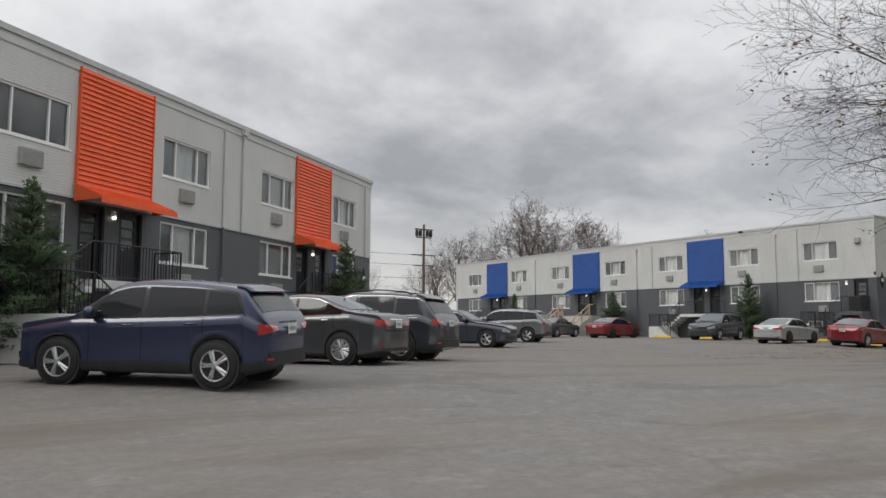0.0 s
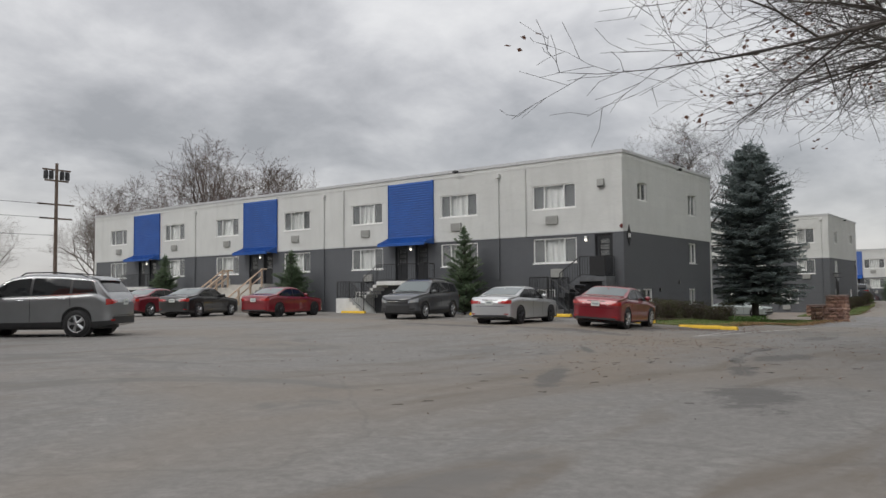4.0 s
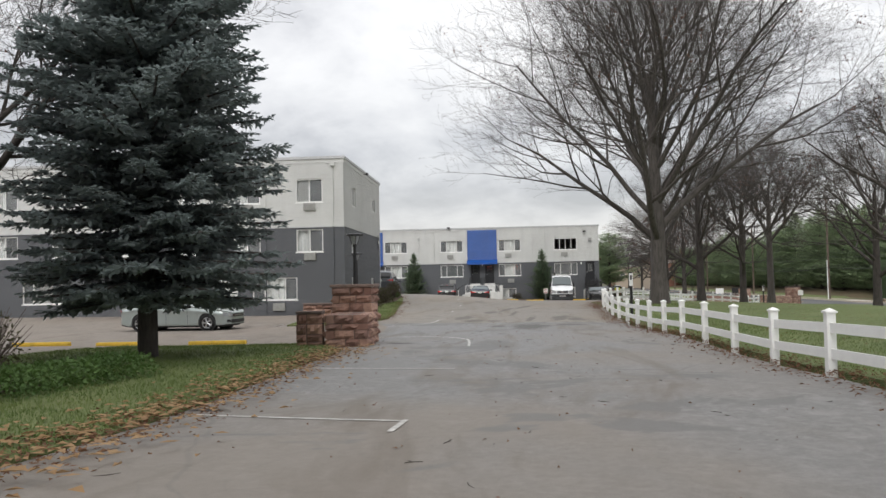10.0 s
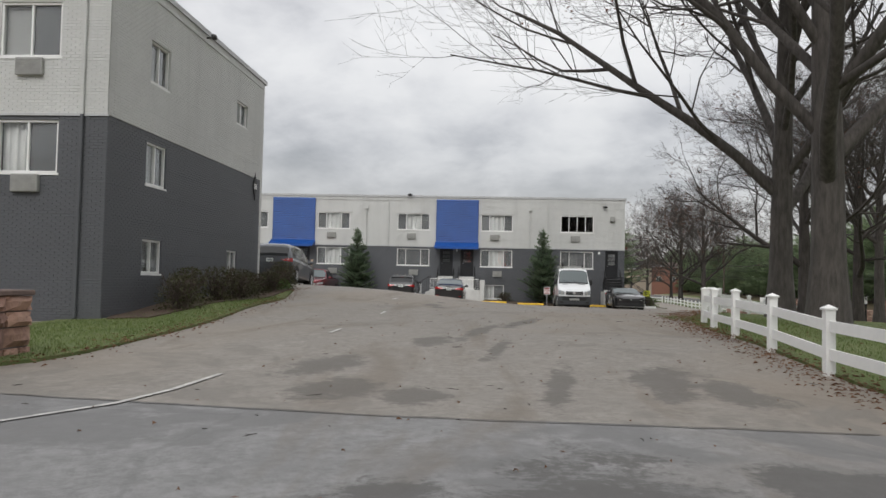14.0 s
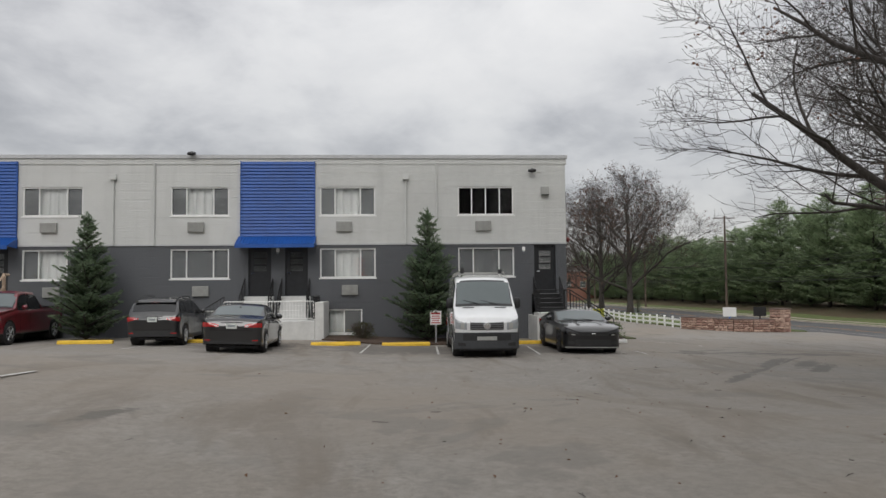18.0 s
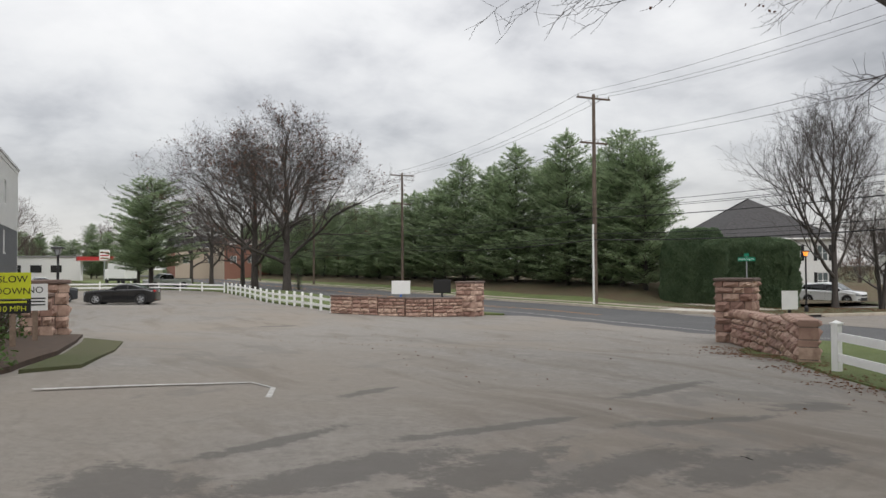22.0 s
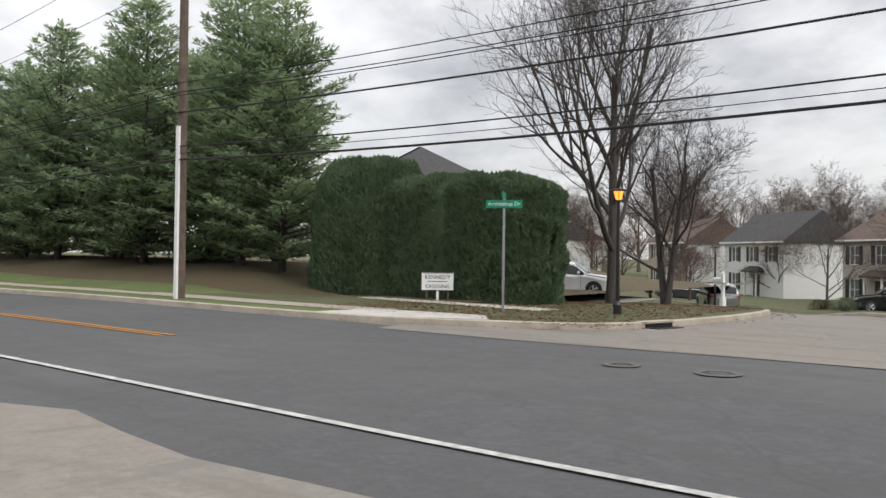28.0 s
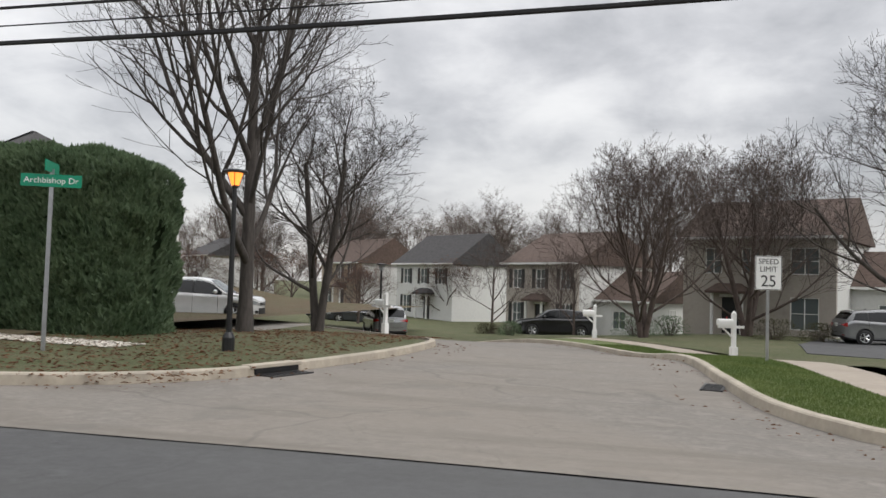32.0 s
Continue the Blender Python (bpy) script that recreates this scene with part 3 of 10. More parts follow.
def patch(points, step=1.5, lift=0.0, skirt=0.0):
    """A sheet that follows the ground inside a polygon of x, y; skirt: a turned-down edge of that depth."""
    bm = bmesh.new()
    bm.faces.new([bm.verts.new((x, y, 0)) for x, y in points])
    bmesh.ops.triangulate(bm, faces=bm.faces[:])
    xs, ys = [p[0] for p in points], [p[1] for p in points]
    for axis, lo, hi in ((0, min(xs), max(xs)), (1, min(ys), max(ys))):
        for k in range(math.ceil(lo / step), math.floor(hi / step) + 1):
            co, no = [0, 0, 0], [0, 0, 0]
            co[axis], no[axis] = k * step, 1
            bmesh.ops.bisect_plane(bm, geom=bm.verts[:] + bm.edges[:] + bm.faces[:], plane_co=co, plane_no=no, dist=1e-4)
    for f in bm.faces:
        if f.normal.z < 0:
            f.normal_flip()
    zs = levels([(v.co.x, v.co.y) for v in bm.verts])
    for v, z in zip(bm.verts, zs):
        v.co.z = z + lift
    if skirt:
        es = [e for e in bm.edges if e.is_boundary]
        r = bmesh.ops.extrude_edge_only(bm, edges=es)
        for v in r["geom"]:
            if isinstance(v, bmesh.types.BMVert):
                v.co.z -= skirt
    return bm


def strip(path, width, lift, step=0.8):
    """A flat band along a line on the ground."""
    bm = bmesh.new()
    pts = []
    for (x0, y0), (x1, y1) in zip(path, path[1:]):
        n = max(1, int(math.hypot(x1 - x0, y1 - y0) / step))
        pts += [(x0 + (x1 - x0) * k / n, y0 + (y1 - y0) * k / n) for k in range(n)]
    pts.append(path[-1])
    prev = None
    for i, (x, y) in enumerate(pts):
        a, b = pts[max(0, i - 1)], pts[min(len(pts) - 1, i + 1)]
        d = math.hypot(b[0] - a[0], b[1] - a[1])
        nx, ny = -(b[1] - a[1]) / d, (b[0] - a[0]) / d
        row = []
        for s in (1, -1):
            px, py = x + s * nx * width / 2, y + s * ny * width / 2
            row.append(bm.verts.new((px, py, G(px, py) + lift)))
        if prev:
            bm.faces.new((prev[0], prev[1], row[1], row[0]))
        prev = row
    return bm


def smooth_line(points, step=1.0):
    """Catmull-Rom through points, resampled evenly."""
    p = [Vector((*q, 0)) for q in points]
    p = [2 * p[0] - p[1]] + p + [2 * p[-1] - p[-2]]
    out = []
    for i in range(1, len(p) - 2):
        for k in range(20):
            t = k / 20
            out.append(0.5 * ((2 * p[i]) + (p[i + 1] - p[i - 1]) * t + (2 * p[i - 1] - 5 * p[i] + 4 * p[i + 1] - p[i + 2]) * t * t + (3 * p[i] - p[i - 1] - 3 * p[i + 1] + p[i + 2]) * t ** 3))
    out.append(p[-2])
    res, acc = [out[0]], 0.0
    for a, b in zip(out, out[1:]):
        d = (b - a).length
        while acc + d >= step:
            a = a.lerp(b, (step - acc) / d)
            d = (b - a).length
            res.append(a.copy())
            acc = 0.0
        acc += d
    return [(q.x, q.y) for q in res]

# ---- ground, paving, lawns, road ----
def ground_sheet():
    near_x, near_y = list(np.arange(-60, 281, 4.0)), list(np.arange(-150, 141, 4.0))
    far = [340, 440, 600, 900, 1500, 3000]
    xs = [-v for v in far[::-1]] + [-200, -120] + near_x + far
    ys = [-v for v in far[::-1]] + [-260, -200] + near_y + [180, 240] + far
    xs, ys = sorted(set(xs)), sorted(set(ys))
    xy = [(x, y) for y in ys for x in xs]
    zs = levels(xy) - 0.22
    n = len(xs)
    faces = [(j * n + i, j * n + i + 1, (j + 1) * n + i + 1, (j + 1) * n + i) for j in range(len(ys) - 1) for i in range(n - 1)]
    me = bpy.data.meshes.new("ground")
    me.from_pydata([(x, y, z) for (x, y), z in zip(xy, zs)], [], faces)
    return me


solo("ground", ground_sheet(), FIELD, "rough winter grass reaching to the horizon", "ground", kind="structure")
SOUTH = smooth_line([(24, 5), (30, 10.5), (38, 12.5), (50, 12.9), (70, 13.0), (85, 13.0), (95, 12.3), (104, 9.4), (115, 2.4), (126, -4.8), (131, -7.4), (138.4, -12.7)], 2.0)
west = [(-40, -45), (8, -20)] + [p for p in SOUTH if p[0] < 80.2] + [(80.4, 13.0), (80.35, 18.2), (80.9, 22.3), (80.9, 95), (20, 95), (-12, 45), (-40, 20)]
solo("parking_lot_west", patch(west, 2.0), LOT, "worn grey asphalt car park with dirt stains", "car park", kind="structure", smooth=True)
wave = [(157.2 - k * 1.1, -16.75 + 0.16 * math.sin(k * 1.7) + 0.1 * math.sin(k * 3.9)) for k in range(1, 15)][::-1]
east = [(80.4, 13.0)] + [p for p in SOUTH if p[0] > 80.6] + [(140.0, -15.2)] + wave + [(157.4, -15.2), (162.2, -8.6), (186, -8.8), (204, -9.3), (214, -5), (214, 24), (152, 24), (152, 95), (80.9, 95), (80.9, 22.3), (80.35, 18.2)]
solo("parking_lot_east", patch(east, 2.0), DRIVE, "sun-bleached brownish asphalt drive with tyre streaks", "car park", kind="structure", smooth=True)


def lawn_patch(name, pts, label, mat=LAWN, lift=0.05, step=2.0):
    return solo(name, patch(pts, step, lift, 0.25), mat, label, "lawn", kind="structure", smooth=False)


SOUTH_EDGE = [(x, y - 0.25) for x, y in SOUTH]
lawn_patch("lawn_south", SOUTH_EDGE + [(139.2, -16.3), (110, -16.3), (60, -16.3), (20, -16.3)], "green lawn with fallen leaves beyond the white fence")
GABLE_EDGE = smooth_line([(46.6, 26.2), (46.3, 23.6), (47.4, 21.4), (52, 21.2), (60, 21.5), (66.8, 21.4)], 1.0)
lawn_patch("lawn_gable", GABLE_EDGE + [(70.4, 23.2), (70.9, 29.0), (62, 29.6), (60.2, 29.6), (60.2, 26.2)], "green lawn strip beside the gable wall", step=1.0)
PILLAR_EDGE = smooth_line([(80.7, 26.8), (80.9, 24.9), (83.2, 23.2), (87, 23.2), (92, 23.7), (98, 24.2), (104, 25.2), (107.5, 27.5)], 1.0)
lawn_patch("lawn_pillar", PILLAR_EDGE + [(107.5, 33), (104, 33), (104, 26.2), (91.2, 26.2), (91.2, 27.5)], "narrow lawn and planting bed beside the brick block", step=1.0)
lawn_patch("lawn_front", [(157.6, -16.3), (162.6, -9.2), (186, -9.3), (204, -9.8), (214, -6), (300, 4), (300, -16.3)], "lawn between the fence and the road")
solo("mulch_bed_gable", patch([(47.0, 26.3), (47.0, 24.9), (52, 24.5), (59.5, 24.6), (60.1, 26.3)], 1.0, 0.085, 0.08), MULCH, "dark mulch bed along the gable wall", "flower bed", kind="structure")
solo("mulch_bed_block", patch([(91.3, 26.3), (91.3, 25.3), (97, 25.0), (103, 24.9), (106.8, 27), (106.8, 31), (104.2, 31), (104, 26.3)], 1.0, 0.085, 0.08), MULCH, "dark mulch bed along the side of the block", "flower bed", kind="structure")
solo("mulch_bed_entry", patch([(128.6, 18.1), (127.3, 16.0), (127.6, 13.7), (128.0, 10.6), (130.9, 10.6), (130.9, 18.1)], 1.0, 0.06, 0.08), MULCH, "dark mulch bed before the entry front", "flower bed", kind="structure")
solo("mulch_bed_corner", patch([(131.3, 7.9), (129.6, 7.3), (129.9, 6.3), (131.5, 5.6), (134, 5.1), (137.6, 4.8), (142, 4.6), (142.8, 7.9)], 1.0, 0.06, 0.1), MULCH, "planting bed at the corner of the block", "flower bed", kind="structure")

Y_NEAR, Y_FAR = -16.6, -27.4
solo("road", patch([(-260, Y_NEAR - 0.5), (-260, Y_FAR), (420, Y_FAR), (420, Y_NEAR - 0.5), (157, Y_NEAR + 0.3), (139.6, Y_NEAR + 0.3)], 2.0, -0.018), ROAD, "dark smooth asphalt main road", "road", kind="structure", smooth=True)
solo("edge_line", strip([(60, -18.2), (320, -18.2)], 0.11, 0.0, 3.0), LINEW, "thin white edge line", "road marking", kind="structure")
for k, y in enumerate((-22.0, -22.24)):
    solo("centre_line_%d" % (k + 1), strip([(157.0, y), (320, y)], 0.10, 0.0, 3.0), LINEY, "worn yellow centre line", "road marking", kind="structure")
    solo("centre_line_%d" % (k + 3), strip([(60, y), (138, y)], 0.10, 0.0, 3.0), LINEY, "worn yellow centre line", "road marking", kind="structure")

# side street opposite the gate
L_KERB = smooth_line([(300, Y_FAR), (220, Y_FAR), (175, Y_FAR), (160, Y_FAR), (156.2, -27.7), (153.6, -28.9), (152.0, -30.8), (151.2, -33.5), (150.7, -37.5), (151.2, -41.5), (153.6, -45.5), (159, -49.5), (172, -53.5), (200, -57)], 1.0)
R_KERB = smooth_line([(60, Y_FAR), (110, Y_FAR), (134, Y_FAR), (139.6, -27.7), (142.3, -28.9), (143.75, -31.4), (144.25, -35), (144.75, -40), (146.2, -46), (149.5, -51.5), (156, -56.5), (170, -61), (200, -64.5)], 1.0)
LS = [p for p in L_KERB if p[0] < 154 or p[1] < -40]
RS = [p for p in R_KERB if p[0] > 141 or p[1] < -40]
solo("side_street", patch([(155.6, -26.5), (150, -26.5), (140.2, -26.4), (139.6, -27.9)] + RS + LS[::-1] + [(155.9, -27.6)], 2.0, -0.006), SIDE, "pale worn paving of a curving side street", "road", kind="structure", smooth=True)


def kerb_line(name, line, side, label):
    """A kerb with a sloping face; side: +1 if the raised side lies to the left of the line."""
    bm = bmesh.new()
    prof = ((0.0, -0.05), (0.02, 0.13), (0.045, 0.15), (0.17, 0.155), (0.17, -0.05))
    prev = None
    for i, (x, y) in enumerate(line):
        a, b = line[max(0, i - 1)], line[min(len(line) - 1, i + 1)]
        d = math.hypot(b[0] - a[0], b[1] - a[1]) or 1
        nx, ny = -(b[1] - a[1]) / d * side, (b[0] - a[0]) / d * side
        z = G(x, y)
        row = [bm.verts.new((x + nx * o, y + ny * o, z + h)) for o, h in prof]
        if prev:
            for k in range(len(prof) - 1):
                bm.faces.new((prev[k], prev[k + 1], row[k + 1], row[k]))
        prev = row
    bmesh.ops.recalc_face_normals(bm, faces=bm.faces)
    return solo(name, bm, KERB, label, "kerb", kind="structure")


kerb_line("kerb_left", L_KERB, 1, "weathered buff concrete kerb curving into the side street")
kerb_line("kerb_right", R_KERB, -1, "weathered buff concrete kerb curving into the side street")


def offset(line, d, side):
    out = []
    for i, (x, y) in enumerate(line):
        a, b = line[max(0, i - 1)], line[min(len(line) - 1, i + 1)]
        n = math.hypot(b[0] - a[0], b[1] - a[1]) or 1
        out.append((x - (b[1] - a[1]) / n * side * d, y + (b[0] - a[0]) / n * side * d))
    return out


def band(name, line, d0, d1, side, lift, mat, label, cat):
    """A sheet between two offsets of a kerb line."""
    bm = bmesh.new()
    n = max(2, int(abs(d1 - d0) / 1.5) + 1)
    cols = [offset(line, d0 + (d1 - d0) * k / (n - 1), side) for k in range(n)]
    rows = [[bm.verts.new((x, y, G(x, y) + lift)) for x, y in c] for c in cols]
    for r0, r1 in zip(rows, rows[1:]):
        for k in range(len(r0) - 1):
            bm.faces.new((r0[k], r0[k + 1], r1[k + 1], r1[k]))
    for f in bm.faces:
        f.normal_update()
        if f.normal.z < 0:
            f.normal_flip()
    return solo(name, bm, mat, label, cat, kind="structure", smooth=True)


LK_ROAD = [p for p in L_KERB if p[0] > 157.5 and p[1] > -28]
band("verge_left", LK_ROAD, 0.17, 1.5, 1, 0.13, LAWN, "grass verge between kerb and pavement", "grass")
band("pavement_left", LK_ROAD, 1.5, 2.7, 1, 0.145, WALKWAY, "pale concrete pavement slab path", "pavement")
solo("corner_lawn", patch([(157.5, -27.6), (156.0, -27.9), (153.8, -29.1)] + [(x + 0.17, y) for x, y in L_KERB if x < 153.7 and -41 < y < -29.2] + [(154, -45.2), (159, -49.2), (172, -53.2), (200, -56.6), (200, -30.2), (157.5, -30.2)], 1.5, 0.125), FIELD, "leaf-strewn grass corner", "grass", kind="structure")
solo("kerb_ramp", patch([(158.8, -27.55), (156.2, -27.85), (154.2, -28.9), (155.2, -30.2), (158.6, -29.6)], 1.0, 0.15), CONC, "concrete ramp at the kerb corner", "pavement", kind="structure")
RK_SIDE = [p for p in R_KERB if p[0] > 134]
band("verge_right", RK_SIDE, 0.17, 2.0, -1, 0.14, LAWN, "green grass verge along the side street", "grass")
band("pavement_right", RK_SIDE, 2.0, 3.2, -1, 0.15, WALKWAY, "pale concrete pavement along the side street", "pavement")
solo("lawn_houses", patch([(60, -27.7), (134, -27.7), (136.8, -30.5), (139.4, -33), (140.6, -40.3), (142.2, -47.2), (146.5, -54), (154.5, -59.6), (169, -64.3), (200, -68), (200, -140), (60, -140)], 4.0, 0.12), FIELD, "front lawns of the houses", "lawn", kind="structure")


# bank that rises behind the far pavement
def bank(steps, lift=0.0):
    bm = bmesh.new()
    rows = []
    for d, h in steps:
        rows.append([bm.verts.new((x, Y_FAR - d + 0.3 * math.sin(x * 0.4 + d), G(x, Y_FAR - 3) + lift + h * (1 if x > 172 else max(0.12, min(1, (x - 166) / 6))))) for x in np.arange(159.0, 330.0, 3.0)])
    for r0, r1 in zip(rows, rows[1:]):
        for k in range(len(r0) - 1):
            bm.faces.new((r0[k], r1[k], r1[k + 1], r0[k + 1]))
    for f in bm.faces:
        f.normal_update()
        if f.normal.z < 0:
            f.normal_flip()
    return bm


solo("verge", bank(((2.66, 0.08), (2.7, 0.14), (3.6, 0.17), (4.5, 0.2), (5.0, 0.3), (5.1, 0.22)), 0.05), LAWN, "green grass strip along the far pavement", "lawn", kind="structure", smooth=True)
solo("bank", bank(((2.7, 0.14), (4.5, 0.2), (8.5, 0.95), (12, 1.25), (40, 1.0))), BANK, "low bank under the pines with brown needles", "bank", kind="structure", smooth=True)


solo("court_apron", patch([(71.6, 25.0), (72.3, 22.4), (74.5, 21.9), (78.5, 22.2), (81.2, 23.0), (80.6, 25.2), (80.4, 27.5), (91.2, 27.8), (91.2, 60), (60.5, 60), (60.5, 30), (70.8, 29.6)], 2.0, 0.012), APRON, "tan worn paving of the court entrance", "car park", kind="structure", smooth=True)
solo("grass_corner", patch([(131.4, 5.5), (134, 5.0), (137.6, 4.7), (140, 4.6), (138.4, 3.9), (135.5, 4.2), (132.2, 4.8)], 1.0, 0.03, 0.05), FIELD, "small patch of grass at the bed corner", "lawn", kind="structure")


# ---- painted lines in the car parks ----
def marks(label, *lines):
    for n, path in enumerate(lines):
        solo("bay_line", strip(path, 0.068, 0.012, 0.8), LINEW, label, "road marking", kind="structure")


marks("worn white parking bay line", [(40.5, 20.46), (45.05, 20.2)], [(40.6, 20.44), (44.4, 19.4), (46.53, 18.74), (48.2, 18.48)], [(42.4, 23.03), (45.4, 23.0)], [(41.6, 27.6), (46.4, 27.3)], [(41.2, 31.2), (46.0, 31.0)],
      [(48.13, 18.6), (48.38, 21.1)], [(56.32, 18.63), (57.0, 21.65)], [(56.4, 18.65), (55.6, 18.7)], [(62.1, 18.5), (62.4, 21.2)],
      [(124, 20.6), (127.9, 20.4)], [(123.6, 16.4), (127.2, 16.2)], [(123.4, 13.9), (126.9, 13.8)], [(122.9, 10.7), (126.6, 10.5)], [(123.0, 7.2), (124.8, 7.15)], [(123.6, 23.9), (127.5, 23.6)],
      [(78.6, 22.6), (79.5, 21.25), (80.5, 20.78), (81.4, 20.63), (82.7, 20.56)], [(88.0, 20.37), (89.0, 20.36)], [(94.2, 20.32), (95.0, 20.31)], [(130.0, 5.3), (130.9, 3.4), (131.2, 2.75), (130.6, 2.6), (129.6, 2.9)])
marks("worn white bay line before the gate block", [(107.95, 24.2), (107.5, 22.3), (107.08, 20.78)], [(107.08, 20.78), (110.0, 20.5)], [(101.6, 20.95), (102.4, 20.85)])
solo("house_drive", patch([(130.5, -66.2), (137.0, -65.6), (139.2, -58.6), (140.2, -50.5), (136.8, -49.0), (134.0, -56.0), (130.0, -60.0)], 1.0, 0.145, 0.4), ROAD, "dark asphalt drive of the stone-fronted house", "driveway", kind="structure")
solo("house_drive", patch([(157.6, -43.6), (170, -45.6), (170, -52.6), (158.6, -50.4)], 1.0, 0.14, 0.4), DRIVE, "pale asphalt drive of the corner house", "driveway", kind="structure")
marks("curved white line at the drive junction", smooth_line([(73.55, 22.3), (73.38, 21.62), (73.1, 20.78), (72.73, 20.0), (71.88, 19.29), (70.73, 18.81), (69.95, 18.65), (68.5, 18.56), (67.0, 18.5)], 0.3))


crack = random.Random(8)
for label, path in (("dark ragged crack across the car park", [(38.2, 16.95), (33.93, 16.52), (32.18, 16.25), (30.38, 15.79), (28.95, 15.33), (27.63, 14.84)]), ("dark joint across the drive", [(80.9, 22.3), (80.35, 18.2), (80.4, 14.0)])):
    line = [(x + crack.gauss(0, 0.014), y + crack.gauss(0, 0.014)) for x, y in smooth_line(path, 0.25)]
    solo("asphalt_joint", strip(line, 0.035, 0.009, 0.5), PATCHED, label, "road joint", kind="structure")


def kerb_stop(x, y, yaw, length=1.75, label="worn yellow concrete kerb stop", mat=None):
    bm = bmesh.new()
    h = length / 2
    prof = ((-0.11, 0), (-0.10, 0.07), (-0.065, 0.13), (0.065, 0.13), (0.10, 0.07), (0.11, 0))
    rows = [[bm.verts.new((sx, py * (0.96 if abs(sx) == h else 1), pz * (0.93 if abs(sx) == h else 1))) for py, pz in prof] for sx in (-h, -h + 0.03, -h / 3, h / 3, h - 0.03, h)]
    for r0, r1 in zip(rows, rows[1:]):
        for i in range(5):
            bm.faces.new((r0[i], r0[i + 1], r1[i + 1], r1[i]))
    bm.faces.new(rows[0])
    bm.faces.new(rows[-1][::-1])
    bmesh.ops.recalc_face_normals(bm, faces=bm.faces)
    z = G(x, y)
    return solo("kerb_stop", bm, mat or YELLOW, label, "kerb stop", pose(x, y, z, 0, 0, yaw), "kerb stops in the car park")


for x, y, yaw, ln in ((45.5, 21.95, 78, 1.85), (45.15, 20.72, 86, 0.62), (45.55, 24.75, 92, 1.75), (46.7, 29.2, 90, 1.75), (46.6, 33.0, 90, 1.75), (46.7, 38.2, 90, 1.75), (46.7, 42.0, 90, 1.75), (126.4, 17.4, 96, 1.75), (127.1, 14.9, 96, 1.75),
                      (127.9, 10.3, 94, 1.75), (127.0, 26.3, 92, 1.9), (71.9, 26.5, 95, 1.75), (71.6, 29.3, 95, 1.75), (71.6, 32.0, 95, 1.75), (71.5, 34.6, 95, 1.75), (127.4, 22.0, 92, 1.75)):
    kerb_stop(x, y, yaw, ln)
kerb_stop(128.3, 7.3, 94, 1.9, "white concrete kerb stop at the bay's end", STUCCO)

# ---- apartment blocks ----
def wall(W, z0, z1, thick, holes, y=0.0):
    """An upright wall from x = 0 to W with rectangular openings (x0, z0, x1, z1) cut through; outside at y, facing +y."""
    bm = bmesh.new()
    holes = [h for h in holes if h[0] < W and h[2] > 0 and h[3] > z0 + 1e-4 and h[1] < z1 - 1e-4]
    xs = sorted({0.0, round(W, 3), *[round(min(max(v, 0.0), W), 3) for h in holes for v in (h[0], h[2])]})
    zs = sorted({round(z0, 3), round(z1, 3), *[round(min(max(v, z0), z1), 3) for h in holes for v in (h[1], h[3])]})
    vert = {}

    def v(x, yy, z):
        key = (round(x, 4), round(yy, 4), round(z, 4))
        if key not in vert:
            vert[key] = bm.verts.new((x, yy, z))
        return vert[key]

    def solid(i, j):
        if not (0 <= i < len(xs) - 1 and 0 <= j < len(zs) - 1):
            return False
        cx, cz = (xs[i] + xs[i + 1]) / 2, (zs[j] + zs[j + 1]) / 2
        return not any(h[0] < cx < h[2] and h[1] < cz < h[3] for h in holes)

    y0, y1 = y, y - thick
    for i in range(len(xs) - 1):
        for j in range(len(zs) - 1):
            if not solid(i, j):
                continue
            a, b, c, d = xs[i], xs[i + 1], zs[j], zs[j + 1]
            bm.faces.new((v(b, y0, c), v(a, y0, c), v(a, y0, d), v(b, y0, d)))
            bm.faces.new((v(a, y1, c), v(b, y1, c), v(b, y1, d), v(a, y1, d)))
            if not solid(i - 1, j):
                bm.faces.new((v(a, y0, c), v(a, y1, c), v(a, y1, d), v(a, y0, d)))
            if not solid(i + 1, j):
                bm.faces.new((v(b, y1, c), v(b, y0, c), v(b, y0, d), v(b, y1, d)))
            if not solid(i, j - 1):
                bm.faces.new((v(a, y0, c), v(b, y0, c), v(b, y1, c), v(a, y1, c)))
            if not solid(i, j + 1):
                bm.faces.new((v(b, y0, d), v(a, y0, d), v(a, y1, d), v(b, y1, d)))
    return bm


CACHE = {}


def cached(key, make, mat, smooth=False):
    if key not in CACHE:
        me = make()
        if not isinstance(me, bpy.types.Mesh):
            me = mesh_of(me, key[0], smooth)
        if not me.materials:
            me.materials.append(mat)
        CACHE[key] = me
    return CACHE[key]


def frame_mesh(w, h, splits, rim=0.055, deep=0.09):
    bm = bmesh.new()
    for a, b, c, d in ((0, 0, w, rim), (0, h - rim, w, h), (0, rim, rim, h - rim), (w - rim, rim, w, h - rim)):
        box(bm, a, -deep, b, c, 0.015, d)
    for s in splits:
        box(bm, s * w - 0.024, -deep + 0.01, rim, s * w + 0.024, 0.008, h - rim)
    return bm


